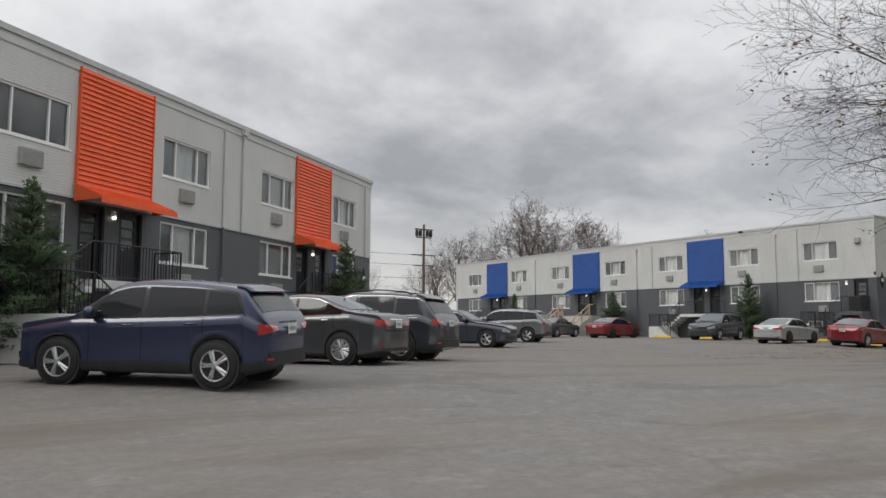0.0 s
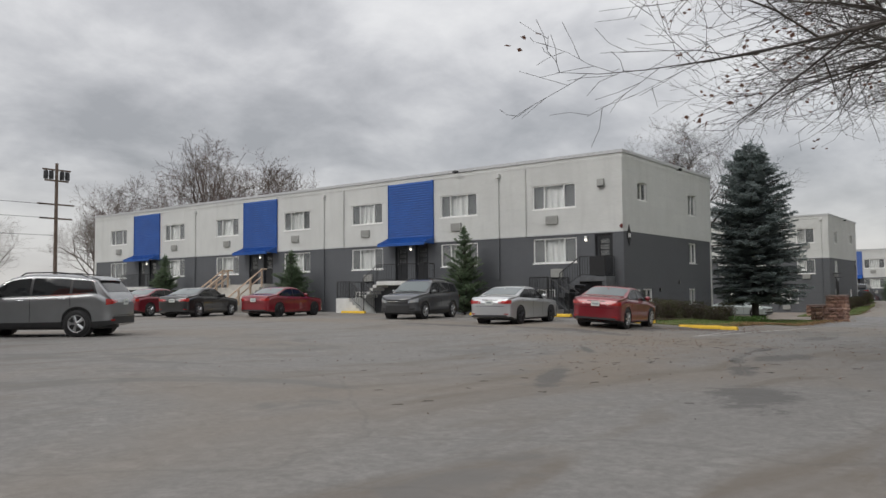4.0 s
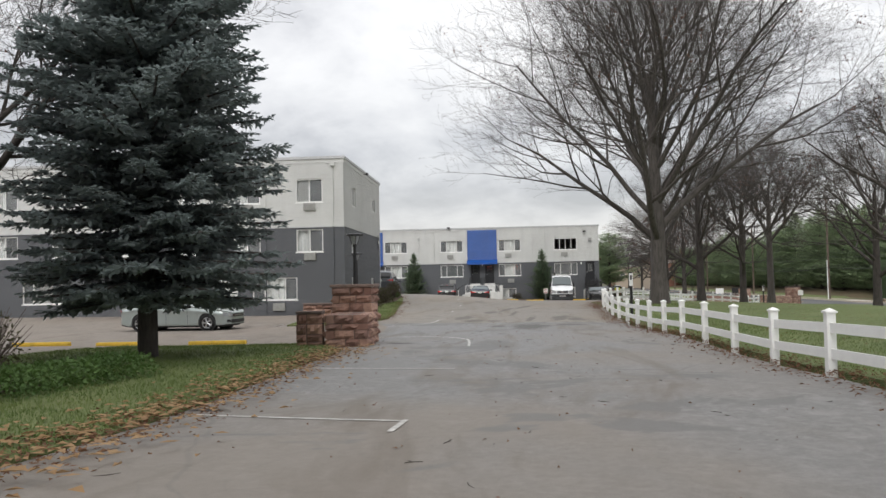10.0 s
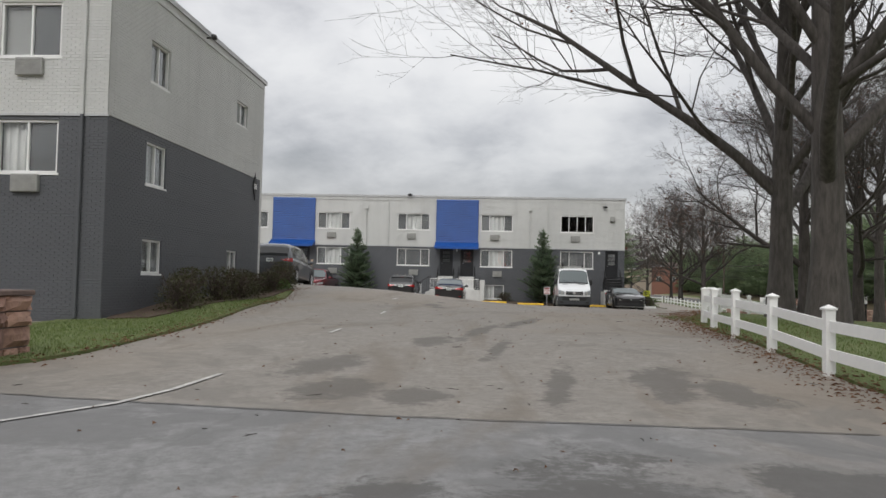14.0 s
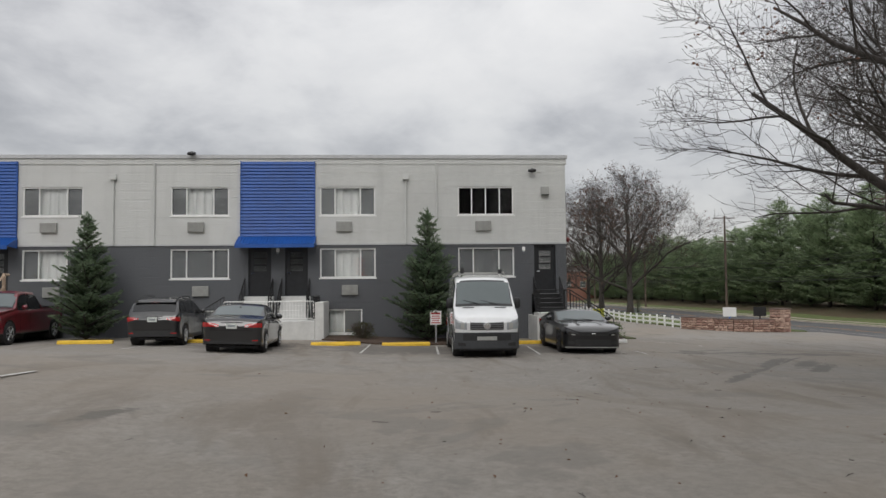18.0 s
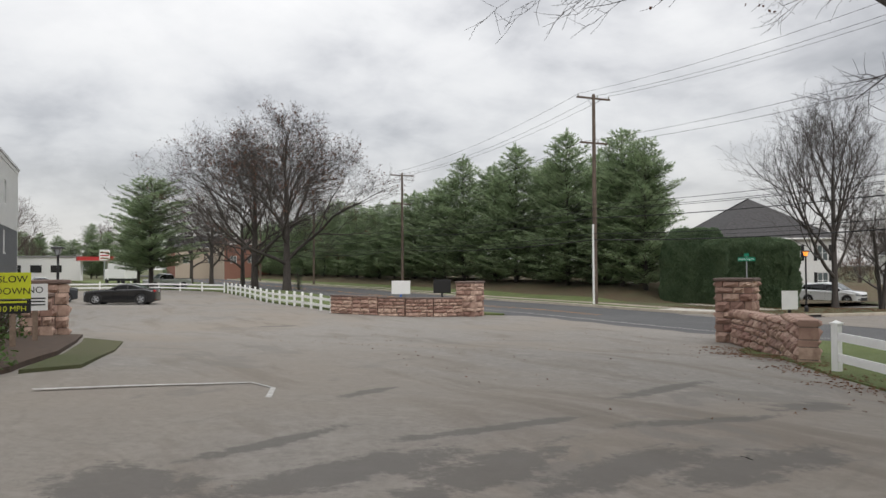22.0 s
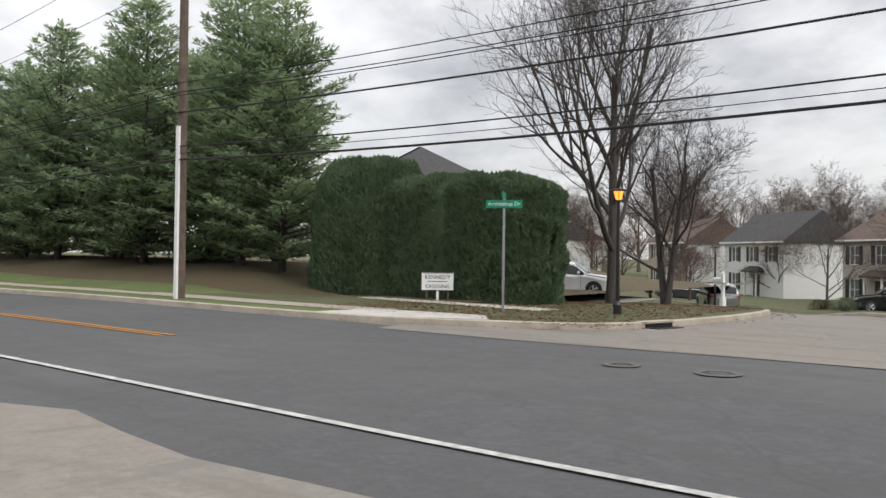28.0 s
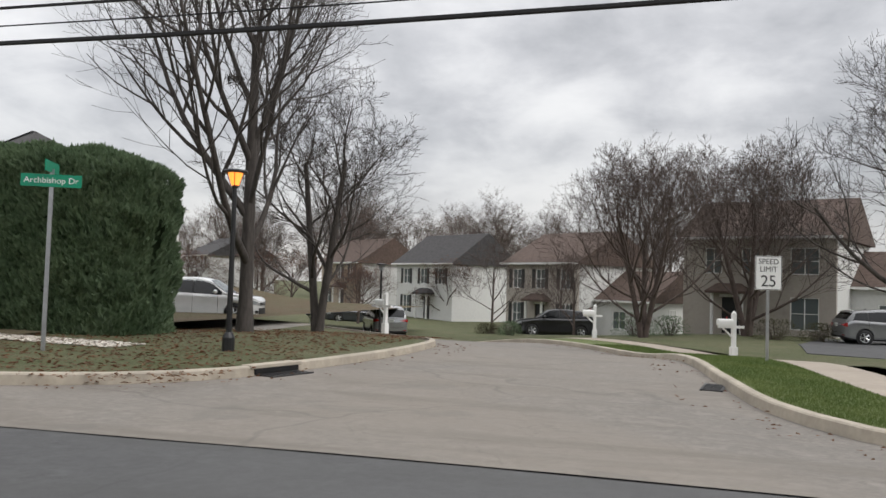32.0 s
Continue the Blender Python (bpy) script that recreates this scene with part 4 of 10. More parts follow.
def curtain_mesh(w, h, amp=0.03, folds=7):
    bm = bmesh.new()
    n = folds * 6
    top = [bm.verts.new((w * k / n, amp * math.sin(k * 2 * math.pi / 6 + 0.6 * math.sin(k)), h)) for k in range(n + 1)]
    bot = [bm.verts.new((w * k / n, 1.2 * amp * math.sin(k * 2 * math.pi / 6 + 0.6 * math.sin(k)), 0)) for k in range(n + 1)]
    for k in range(n):
        bm.faces.new((bot[k], bot[k + 1], top[k + 1], top[k]))
    return bm


def blind_mesh(w, h):
    bm = bmesh.new()
    for k in range(int(h / 0.045)):
        z = 0.045 * k
        vs = [bm.verts.new(p) for p in ((0, 0.0, z), (w, 0.0, z), (w, 0.022, z + 0.038), (0, 0.022, z + 0.038))]
        bm.faces.new(vs)
    return bm


RND = random.Random(7)


def window(parent, x, z, w, h, style=None, y=0.0, turn=None, panes=3):
    """A sliding window in an opening; style: what hangs behind the glass."""
    splits = {3: (0.27, 0.73), 2: (0.5,), 1: (), 4: (0.25, 0.5, 0.75)}[panes]
    at = Matrix.Translation((x, y - 0.05, z))
    if turn is not None:
        at = turn @ at
    fr = part("window", cached(("window", w, h, panes), lambda: frame_mesh(w, h, splits), WHITE), None, parent, at=at)
    part("window_sill", cached(("window_sill", w), lambda: boxm(-0.05, -0.02, -0.05, w + 0.05, 0.075, 0.0), WHITE), None, fr)
    edges = (0.03 / w, *splits, 1 - 0.03 / w)
    for k, (a, b) in enumerate(zip(edges, edges[1:])):
        pw = round((b - a) * w - 0.03, 3)
        p = part("pane", cached(("pane", pw, h), lambda: boxm(0, -0.006, 0, pw, 0, h - 0.10), GLASS), None, fr, at=(a * w + 0.015, -0.045, 0.05))
        p.visible_shadow = False
        dark = style == "dark" or (panes == 3 and k != 1 and style != "open")
        if dark and panes == 3:
            part("insect_screen", cached(("screen", pw, h), lambda: boxm(0, -0.004, 0, pw, 0, h - 0.10), SCREEN), None, fr, at=(a * w + 0.015, -0.06, 0.05))
        elif panes == 2 and k == 0 and style != "bright":
            part("insect_screen", cached(("screen", pw, h), lambda: boxm(0, -0.004, 0, pw, 0, h - 0.10), SCREEN), None, fr, at=(a * w + 0.015, -0.06, 0.05))
    if style == "blind":
        part("blind", cached(("blind", w, h), lambda: blind_mesh(w - 0.08, h - 0.08), CURTAIN), None, fr, at=(0.04, -0.16, 0.04))
    elif style == "open":
        pass
    elif style != "dark":
        part("curtain", cached(("curtain", w, h), lambda: curtain_mesh(w - 0.06, h - 0.04), CURTAIN), None, fr, at=(0.03, -0.17, 0.02))
    else:
        part("curtain", cached(("half_curtain", w, h), lambda: curtain_mesh(w * 0.3, h - 0.04, folds=3), CURTAIN), None, fr, at=(0.03, -0.17, 0.02))
    return fr


def ac_mesh():
    bm = boxm(0, -0.3, 0, 0.66, 0.12, 0.42, 0.012)
    return bm


def ac_grille():
    bm = bmesh.new()
    for k in range(9):
        box(bm, 0.03, 0.12, 0.035 + k * 0.041, 0.63, 0.132, 0.058 + k * 0.041)
    return bm


def air_con(parent, x, z, y=0.0, mat=None, turn=None):
    at = Matrix.Translation((x, y, z))
    if turn is not None:
        at = turn @ at
    a = part("air_conditioner", cached(("ac", mat), ac_mesh, mat or GREYMET), None, parent, at=at)
    part("grille", cached(("ac_grille", mat), ac_grille, mat or GREYMET), None, a)
    return a


def door(parent, x, z, w, h, y=0.0, mat=None, lites=True, white=False):
    mat = mat or DOORBLK
    fr = bmesh.new()
    for a, b, c, d in ((0, 0, 0.05, h), (w - 0.05, 0, w, h), (0.05, h - 0.05, w - 0.05, h)):
        box(fr, a, -0.14, b, c, 0.01, d)
    f = part("door", fr, mat, parent, at=(x, y - 0.06, z))
    leaf = wall(w - 0.1, 0, h - 0.05, 0.045, [(0.16, h * 0.5 + 0.28 * k, w - 0.26, h * 0.5 + 0.28 * k + 0.22) for k in range(3)] if lites else [])
    part("leaf", leaf, mat, f, at=(0.05, -0.05, 0))
    if lites:
        for k in range(3):
            p = part("pane", boxm(0.16, -0.03, h * 0.5 + 0.28 * k, w - 0.26, -0.024, h * 0.5 + 0.28 * k + 0.22), GLASS, f, at=(0.05, -0.05, 0))
            p.visible_shadow = False
        part("blind", boxm(0.1, -0.10, h * 0.48, w - 0.2, -0.09, h * 0.94), CURTAIN if white else SCREEN, f, at=(0.05, -0.05, 0))
    part("door_handle", tube(bmesh.new(), [(w - 0.13, -0.04, h * 0.46), (w - 0.13, 0.02, h * 0.46), (w - 0.24, 0.02, h * 0.46)], 0.013, 6), CHROME, f)
    return f


def slat_mesh(w, p):
    """One metal clapboard slat."""
    bm = bmesh.new()
    pts = ((0.03, 0.0), (0.078, 0.014), (0.036, p * 0.93), (0.03, p), (0.0, p), (0.0, 0.0))
    rows = [[bm.verts.new((x, yy, zz)) for yy, zz in pts] for x in (0.0, w)]
    for i in range(6):
        bm.faces.new((rows[0][i], rows[0][(i + 1) % 6], rows[1][(i + 1) % 6], rows[1][i]))
    bmesh.ops.recalc_face_normals(bm, faces=bm.faces)
    return bm


def ribbed_panel(parent, w, h, mat, at, pitch=0.135):
    """An entry panel of horizontal metal slats between two edge strips."""
    w = round(w, 2)
    pn = part("accent_panel", boxm(0.0, -0.012, 0.0, w, 0.0, h), mat, parent, at=at)
    n = int(h / pitch)
    p = h / n
    for k in range(n):
        part("slat", cached(("slat", w, round(p, 4), mat.name), lambda: slat_mesh(w, p), mat), None, pn, at=(0, 0.0, k * p))
    for x in (-0.02, w - 0.02):
        part("edge_strip", cached(("edge_strip", mat.name, h), lambda: boxm(0, 0, 0, 0.04, 0.09, h), mat), None, pn, at=(x, 0, 0))
    return pn


def awning_mesh(w, out=0.95, drop=0.42):
    bm = bmesh.new()
    n = int(w / 0.13)
    cols = []
    for k in range(n):
        a, b = w * k / n, w * (k + 1) / n
        cols += [(a + 0.006, 0.0), (b - 0.04, 0.0), (b - 0.034, 0.022), (b, 0.022)]
    # one corrugated sheet with a hanging valance and closed ends
    rows = [[bm.verts.new(p) for p in ((x, 0.06, drop - 0.04), (x, 0.06, drop + lift), (x, out + lift * 0.5, 0.05 + lift), (x, out + 0.01, -0.09), (x, out - 0.02, -0.09), (x, out - 0.02, 0.02))] for x, lift in cols]
    for r0, r1 in zip(rows, rows[1:]):
        for i in range(6):
            bm.faces.new((r0[i], r1[i], r1[(i + 1) % 6], r0[(i + 1) % 6]))
    for r, s in ((rows[0], 0.0), (rows[-1], 0.0)):
        low = bm.verts.new((r[0].co.x, 0.06, -0.02))
        bm.faces.new(r)
        bm.faces.new((r[0], low, r[5]))
    bmesh.ops.recalc_face_normals(bm, faces=bm.faces)
    return bm


def rail(parent, pts, h=0.95, mat=None, bars=0.12, name="railing"):
    """A metal railing along points on the walking line; top and bottom bars with upright bars between."""
    mat = mat or BLACK
    pts = [Vector(p) for p in pts]
    bm = bmesh.new()
    up = Vector((0, 0, h))
    tube(bm, [p + up for p in pts], 0.022, 6)
    tube(bm, [p + Vector((0, 0, 0.1)) for p in pts], 0.014, 6)
    top = part(name, bm, mat, parent)
    for a, b in zip(pts, pts[1:]):
        d = b - a
        n = max(1, int(math.hypot(d.x, d.y) / bars))
        for k in range(n + 1):
            p = a.lerp(b, k / n)
            post = k in (0, n)
            ba = boxm(-0.018 if post else -0.007, -0.018 if post else -0.007, 0 if post else 0.1, 0.018 if post else 0.007, 0.018 if post else 0.007, h)
            part("post" if post else "baluster", cached(("bar", post, h, mat.name), lambda ba=ba: ba, mat), None, top, at=p)
    return top


def stoop(parent, x0, x1, ztop, zg, run_to, deep=1.35, mat=None, white_guard=False, out=False, guard_h=0.95):
    """A landing before doors with a flight of steps along the facade (run_to: +1 or -1) or straight out."""
    mat = mat or STUCCO
    land = part("landing", boxm(x0, 0.0, zg - 0.8, x1, deep, ztop, 0.015), mat, parent)
    n = max(3, round((ztop - zg) / 0.185))
    rise, going = (ztop - zg) / n, 0.28
    for k in range(1, n):
        z = ztop - k * rise
        if out:
            st = boxm(x0 + 0.25, deep + (k - 1) * going, zg - 0.8, x1 - 0.25, deep + k * going, z)
        elif run_to > 0:
            st = boxm(x1 + (k - 1) * going, 0.08, zg - 0.8, x1 + k * going, deep, z)
        else:
            st = boxm(x0 - k * going, 0.08, zg - 0.8, x0 - (k - 1) * going, deep, z)
        part("step", st, mat, land)
    run = (n - 1) * going
    e = 0.05
    if out:
        for xx in (x0 + 0.25, x1 - 0.25):
            rail(land, [(xx, deep - e, ztop), (xx, deep + run, zg + 0.18)])
        for a, b in ((x0 + e, x0 + 0.25), (x1 - 0.25, x1 - e)):
            rail(land, [(a, deep - e, ztop), (b, deep - e, ztop)])
        rail(land, [(x0 + e, 0.1, ztop), (x0 + e, deep - e, ztop)])
        rail(land, [(x1 - e, 0.1, ztop), (x1 - e, deep - e, ztop)])
    else:
        guard = WHITE if white_guard else BLACK
        if run_to > 0:
            rail(land, [(x1 - e, deep - e, ztop), (x1 + run, deep - e, zg + 0.18)])
            rail(land, [(x0 + e, deep - e, ztop), (x1 - e, deep - e, ztop)], h=guard_h, mat=guard, bars=0.11)
            rail(land, [(x0 + e, 0.1, ztop), (x0 + e, deep - e, ztop)])
        else:
            rail(land, [(x0 + e, deep - e, ztop), (x0 - run, deep - e, zg + 0.18)])
            rail(land, [(x0 - e, 0.12, ztop), (x0 - run, 0.12, zg + 0.18)])
            rail(land, [(x0 + e, deep - e, ztop), (x1 - e, deep - e, ztop)], mat=guard, bars=0.11)
            rail(land, [(x1 - e, 0.1, ztop), (x1 - e, deep - e, ztop)])
    return land


def end_stoop(parent, x0, x1, ztop, zg):
    """Black steps straight out of the door to a white block landing, then a flight along the front past the corner."""
    n0, rise, going, y0, y1 = 4, 0.185, 0.25, 1.0, 2.15
    zl = ztop - n0 * rise
    land = part("landing", boxm(x0 - 0.05, y0, zg - 0.8, x1 + 0.05, y1, zl, 0.012), STUCCO, parent)
    part("landing_wall", boxm(x1 - 0.03, 0.0, zg - 0.8, x1 + 0.13, y1 + 0.004, zl - 0.12, 0.01), STUCCO, land)
    for k in range(n0):
        part("door_step", boxm(x0, 0.0, zl - 0.05, x1 - 0.04, y0 - going * k, zl + rise * (k + 1), 0.008), BLACK, land)
        part("nosing", boxm(x0, y0 - going * k - 0.03, zl + rise * (k + 1) + 0.001, x1 - 0.04, y0 - going * k + 0.012, zl + rise * (k + 1) + 0.012), STEEL, land)
    for r_ in range(3):
        for c_ in range(3):
            w = (x1 - x0 + 0.02) / 3
            part("painted_block", boxm(x0 - 0.01 + c_ * w + 0.006, y1 - 0.02, zl - 0.235 - 0.205 * r_, x0 - 0.01 + (c_ + 1) * w - 0.006, y1 + 0.012, zl - 0.04 - 0.205 * r_, 0.006), STUCCO, land)
    n = max(3, round((zl - zg) / 0.185))
    rs = (zl - zg) / n
    for k in range(1, n):
        part("step", boxm(x0 - 0.05 - k * 0.28, y0 + 0.04, zg - 0.8, x0 - 0.05 - (k - 1) * 0.28, y1 - 0.02, zl - k * rs), STUCCO, land)
    xe = x0 - 0.05 - (n - 1) * 0.28
    for xx in (x0 + 0.03, x1 - 0.07):
        rail(land, [(xx, 0.25, ztop - 0.2), (xx, y0 + 0.1, zl)], h=0.9)
    rail(land, [(x0, y1 - 0.05, zl), (x1, y1 - 0.05, zl), (x1, y0 + 0.15, zl)], h=0.9)
    for yy in (y0 + 0.1, y1 - 0.06):
        rail(land, [(x0, yy, zl), (xe, yy, zg + rs)], h=0.9)
        part("rail_end", tube(bmesh.new(), [(xe, yy, zg + rs + 0.9), (xe - 0.28, yy, zg + 0.85), (xe - 0.3, yy, zg + 0.25), (xe, yy, zg + 0.3)], 0.022, 6), BLACK, land)
    return land


def switch_stoop(parent, x0, x1, ztop, zg, mat=None):
    """A landing, a flight along the wall away from the corner, a half landing, and a second flight that comes back outside the first."""
    mat = mat or STUCCO
    d = 1.05
    land = part("landing", boxm(x0, 0.0, ztop - 0.22, x1, d, ztop, 0.012), mat, parent)
    part("landing_wall", boxm(x0, 0.0, zg - 0.8, x0 + 0.2, d, ztop - 0.222), mat, land)
    n = max(6, round((ztop - zg) / 0.185))
    rise, going = (ztop - zg) / n, 0.27
    k1 = n // 2
    for k in range(1, k1):
        part("step", boxm(x1 + (k - 1) * going, 0.06, ztop - k * rise - 0.16, x1 + k * going, d, ztop - k * rise), mat, land)
    xm, zm = x1 + (k1 - 1) * going, ztop - k1 * rise
    part("half_landing", boxm(xm, 0.03, zg - 0.8, xm + 1.05, 2 * d + 0.05, zm, 0.012), mat, land)
    for k in range(1, n - k1):
        part("step", boxm(xm - k * going, d + 0.05, zg - 0.8, xm - (k - 1) * going, 2 * d + 0.05, zm - k * rise), mat, land)
    xe = xm - (n - k1 - 1) * going
    e = 0.05
    rail(land, [(x0 + e, 0.1, ztop), (x0 + e, d - e, ztop), (x1, d - e, ztop)])
    rail(land, [(x1, d - e, ztop), (xm, d - e, zm + rise)])
    if mat is DARKCONC:
        part("guard_panel", boxm(x0 + 0.08, d - 0.045, ztop + 0.06, x0 + 0.85, d - 0.015, ztop + 0.92), BLACK, land)
    rail(land, [(xm + e, 0.08, zm), (xm + 1.0, 0.08, zm), (xm + 1.0, 2 * d, zm), (xm + e, 2 * d, zm)])
    rail(land, [(xm, 2 * d, zm), (xe, 2 * d, zg + rise)])
    rail(land, [(xm, d + 0.1, zm), (xe, d + 0.1, zg + rise)])
    return land


def wall_lamp(parent, x, z, lit=True, y=0.0):
    l = part("wall_lamp", boxm(x - 0.06, y, z - 0.02, x + 0.06, y + 0.10, z + 0.14, 0.01), WHITE, parent)
    part("lens", lathe(bmesh.new(), [(0.03, -0.10), (0.06, -0.06), (0.055, -0.02)], 10, "z", (x, y + 0.07, z)), GLOWW if lit else CLEARLENS, l)
    return l


def floodlight(parent, x, z, y=0.0):
    f = part("floodlight", boxm(x - 0.02, y, z, x + 0.02, y + 0.22, z + 0.04), BLACK, parent)
    part("lamp_head", lathe(bmesh.new(), [(0.05, 0.0), (0.09, 0.14), (0.095, 0.2)], 10, "x", (x - 0.16, y + 0.24, z + 0.04)), BLACK, f)
    part("lamp_head", lathe(bmesh.new(), [(0.095, 0.0), (0.09, 0.06), (0.05, 0.2)], 10, "x", (x - 0.02, y + 0.24, z + 0.04)), BLACK, f)
    return f


def timber_stoop(parent, x0, x1, ztop, zg):
    """Concrete steps straight out from the doors with raw timber handrails."""
    land = part("landing", boxm(x0, 0.0, zg - 0.8, x1, 1.3, ztop, 0.015), CONC, parent)
    n = max(4, round((ztop - zg) / 0.185))
    rise, going = (ztop - zg) / n, 0.29
    for k in range(1, n):
        part("step", boxm(x0 + 0.1, 1.3 + (k - 1) * going, zg - 0.8, x1 + 0.6, 1.3 + k * going, ztop - k * rise), CONC, land)
    run = (n - 1) * going
    for xx in (x0 + 0.2, x1 - 0.1, x1 + 0.5):
        h = part("handrail", tube(bmesh.new(), [(xx, 0.9, ztop + 0.95), (xx, 1.3, ztop + 0.95), (xx, 1.3 + run, zg + 1.05), (xx, 1.9 + run, zg + 1.0)], 0.05, 4), RAWWOOD, land)
        part("mid_rail", tube(bmesh.new(), [(xx, 1.3, ztop + 0.5), (xx, 1.3 + run, zg + 0.6)], 0.045, 4), RAWWOOD, h)
        for f in (0.0, 0.35, 0.7, 1.0):
            yy, zz = 1.3 + run * f, ztop + (zg - ztop) * f
            part("post", boxm(xx - 0.05, yy - 0.05, zz - 0.2, xx + 0.05, yy + 0.05, zz + 1.0), RAWWOOD, h)
    return land


BELT, RISE = 4.3, 3.68


def brick_face(parent, x0, x1, z0, z1, holes, y, mat, turn, loose):
    """Painted bricks in running bond, a few millimetres proud of their joints; loose: the stretch (x0, x1, z0, z1) whose bricks are separate."""
    bw, bh, j, out = 0.201, 0.0565, 0.0115, 0.011
    v, f = [], []
    unit = bpy.data.meshes.new("brick")
    cs = [(sx, sy, sz) for sy in (0, 1) for sz in (0, 1) for sx in (0, 1)]
    fs = [(4, 5, 7, 6), (0, 1, 5, 4), (2, 6, 7, 3), (0, 4, 6, 2), (1, 3, 7, 5)]
    e = 0.003
    unit.from_pydata([(sx * bw + (e - 2 * e * sx) * sy, sy * out, sz * bh + (e - 2 * e * sz) * sy) for sx, sy, sz in cs], [], fs)
    unit.materials.append(mat)
    rows = int((z1 - z0) / (bh + j))
    for r in range(rows):
        z = z0 + r * (bh + j) + j / 2
        x = x0 + (0.0 if r % 2 else -(bw + j) / 2)
        while x < x1:
            a, b = max(x, x0), min(x + bw, x1)
            x += bw + j
            for h0, g0, h1, g1 in holes:
                if g0 - 0.02 < z + bh and z < g1 + 0.02:
                    if h0 - 0.02 <= a < h1 + 0.02:
                        a = h1 + 0.02
                    if h0 - 0.02 < b <= h1 + 0.02:
                        b = h0 - 0.02
            if b - a < 0.03:
                continue
            if loose and loose[0] < a and b < loose[1] and loose[2] < z < loose[3] and b - a > bw * 0.99:
                part("brick", unit, None, parent, at=turn @ Matrix.Translation((a, y, z)))
                continue
            n = len(v)
            v += [tuple(turn @ Vector((a + sx * (b - a) + (e - 2 * e * sx) * sy, y + sy * out, z + sz * bh + (e - 2 * e * sz) * sy))) for sx, sy, sz in cs]
            f += [tuple(n + q for q in face) for face in fs]
    me = bpy.data.meshes.new("brickwork")
    me.from_pydata(v, [], f)
    bm = bmesh.new()
    bm.from_mesh(me)
    bmesh.ops.recalc_face_normals(bm, faces=bm.faces)
    bm.to_mesh(me)
    bm.free()
    ob = part("brickwork", me, mat, parent)
    ob["kind"] = "stuff"
    return ob


BRICK_JOBS = []


def block(name, label, m, L, depth, base, windows=(), accents=(), accent_mat=None, doors=(), gable=(), pipes=(), stoops=True, stoop_dir=1, basement=(), low_windows=None, styles=(), extra_rows=(), end_dir=1,
          white_guard=False, raw=(), brick_front=0.0, brick_gable=False, rise=RISE, sill=1.2, lit=True):
    """One painted brick block. Local x runs along the front away from the corner, y points out of the front, BELT is the height of the paint line."""
    b = thing(name, label, "building", m)
    t = 0.28
    top = BELT + rise
    zu0, zu1, zl0, zl1 = BELT + sill, BELT + sill + 1.2, BELT - 1.40, BELT - 0.17
    zd0, zd1 = BELT - 2.12, BELT - 0.08
    up, low = [], []
    low_windows = windows if low_windows is None else low_windows
    for x0, x1 in windows:
        up.append((x0, zu0, x1, zu1))
    for x0, x1 in low_windows:
        low.append((x0, zl0, x1, zl1))
    for x0, x1, z0, z1 in basement:
        low.append((x0, z0, x1, z1))
    twins = []
    for x0, x1 in accents:
        mid = (x0 + x1) / 2
        for dx in (mid - 1.22, mid + 0.28):
            twins.append((dx, 0.94))
            low.append((dx, zd0, dx + 0.94, zd1))
    for x0, w in doors:
        low.append((x0, zd0, x0 + w, zd1))
    for x0, x1, z0, z1, *_ in extra_rows:
        (up if z0 > BELT else low).append((x0, z0, x1, z1))
    zf = base - 0.9
    part("wall_lower", wall(L, zf, BELT, t, low), LOWER, b, "charcoal painted brick")
    part("wall_upper", wall(L, BELT, top, t, up, 0.02), UPPER, b, "pale grey painted brick")
    # gable wall at x = 0, facing -x
    gm = Matrix.Translation((0, 0, 0)) @ pose(0, 0, 0, 0, 0, 90)
    gl = [(gx, z0, gx + gw, z1) for gx, gw, z0, z1 in gable if z0 < BELT]
    gu = [(gx, z0, gx + gw, z1) for gx, gw, z0, z1 in gable if z0 > BELT]
    gturn = Matrix(((0, -1, 0, 0), (-1, 0, 0, 0), (0, 0, 1, 0), (0, 0, 0, 1)))

    def gable_wall(z0, z1, holes, y):
        g = wall(depth - t - 0.004, z0, z1, t, [(h[0] - t, h[1], h[2] - t, h[3]) for h in holes], y)
        bmesh.ops.transform(g, matrix=gturn @ Matrix.Translation((t + 0.002, 0, 0)), verts=g.verts)
        bmesh.ops.reverse_faces(g, faces=g.faces)
        return g

    part("gable_lower", gable_wall(zf, BELT, gl, 0.0), LOWER, b, "charcoal painted brick")
    part("gable_upper", gable_wall(BELT, top, gu, 0.02), UPPER, b, "pale grey painted brick")
    for gx, gw, z0, z1 in gable:
        # turned so that its outside faces -x
        turn = Matrix.Translation((0, -gx - gw, 0)) @ pose(0, 0, 0, 0, 0, 90)
        window(b, 0, z0, gw, round(z1 - z0, 3), RND.choice(("curtain", "curtain", "blind")), 0.0, turn, panes=2 if gw > 0.7 else 1)
    if brick_front:
        BRICK_JOBS.append((b, 0.0, brick_front, zf, BELT, low, 0.0, BRICKL, Matrix(), None))
        BRICK_JOBS.append((b, 0.0, brick_front, BELT, top - 0.3, up, 0.02, BRICKU, Matrix(), (brick_front * 0.36, brick_front * 0.36 + 2.2, BELT + 0.1, BELT + 1.05)))
    if brick_gable:
        BRICK_JOBS.append((b, 0.005, depth - 0.05, zf, BELT, gl, 0.0, BRICKL, gturn, (3.0, 6.0, BELT - 2.4, BELT - 1.4)))
        BRICK_JOBS.append((b, 0.005, depth - 0.05, BELT, top - 0.3, gu, 0.02, BRICKU, gturn, (3.0, 6.0, BELT + 0.4, BELT + 1.4)))
    part("wall_back", boxm(0.002, -depth - t, zf, L, -depth, top), UPPER, b)
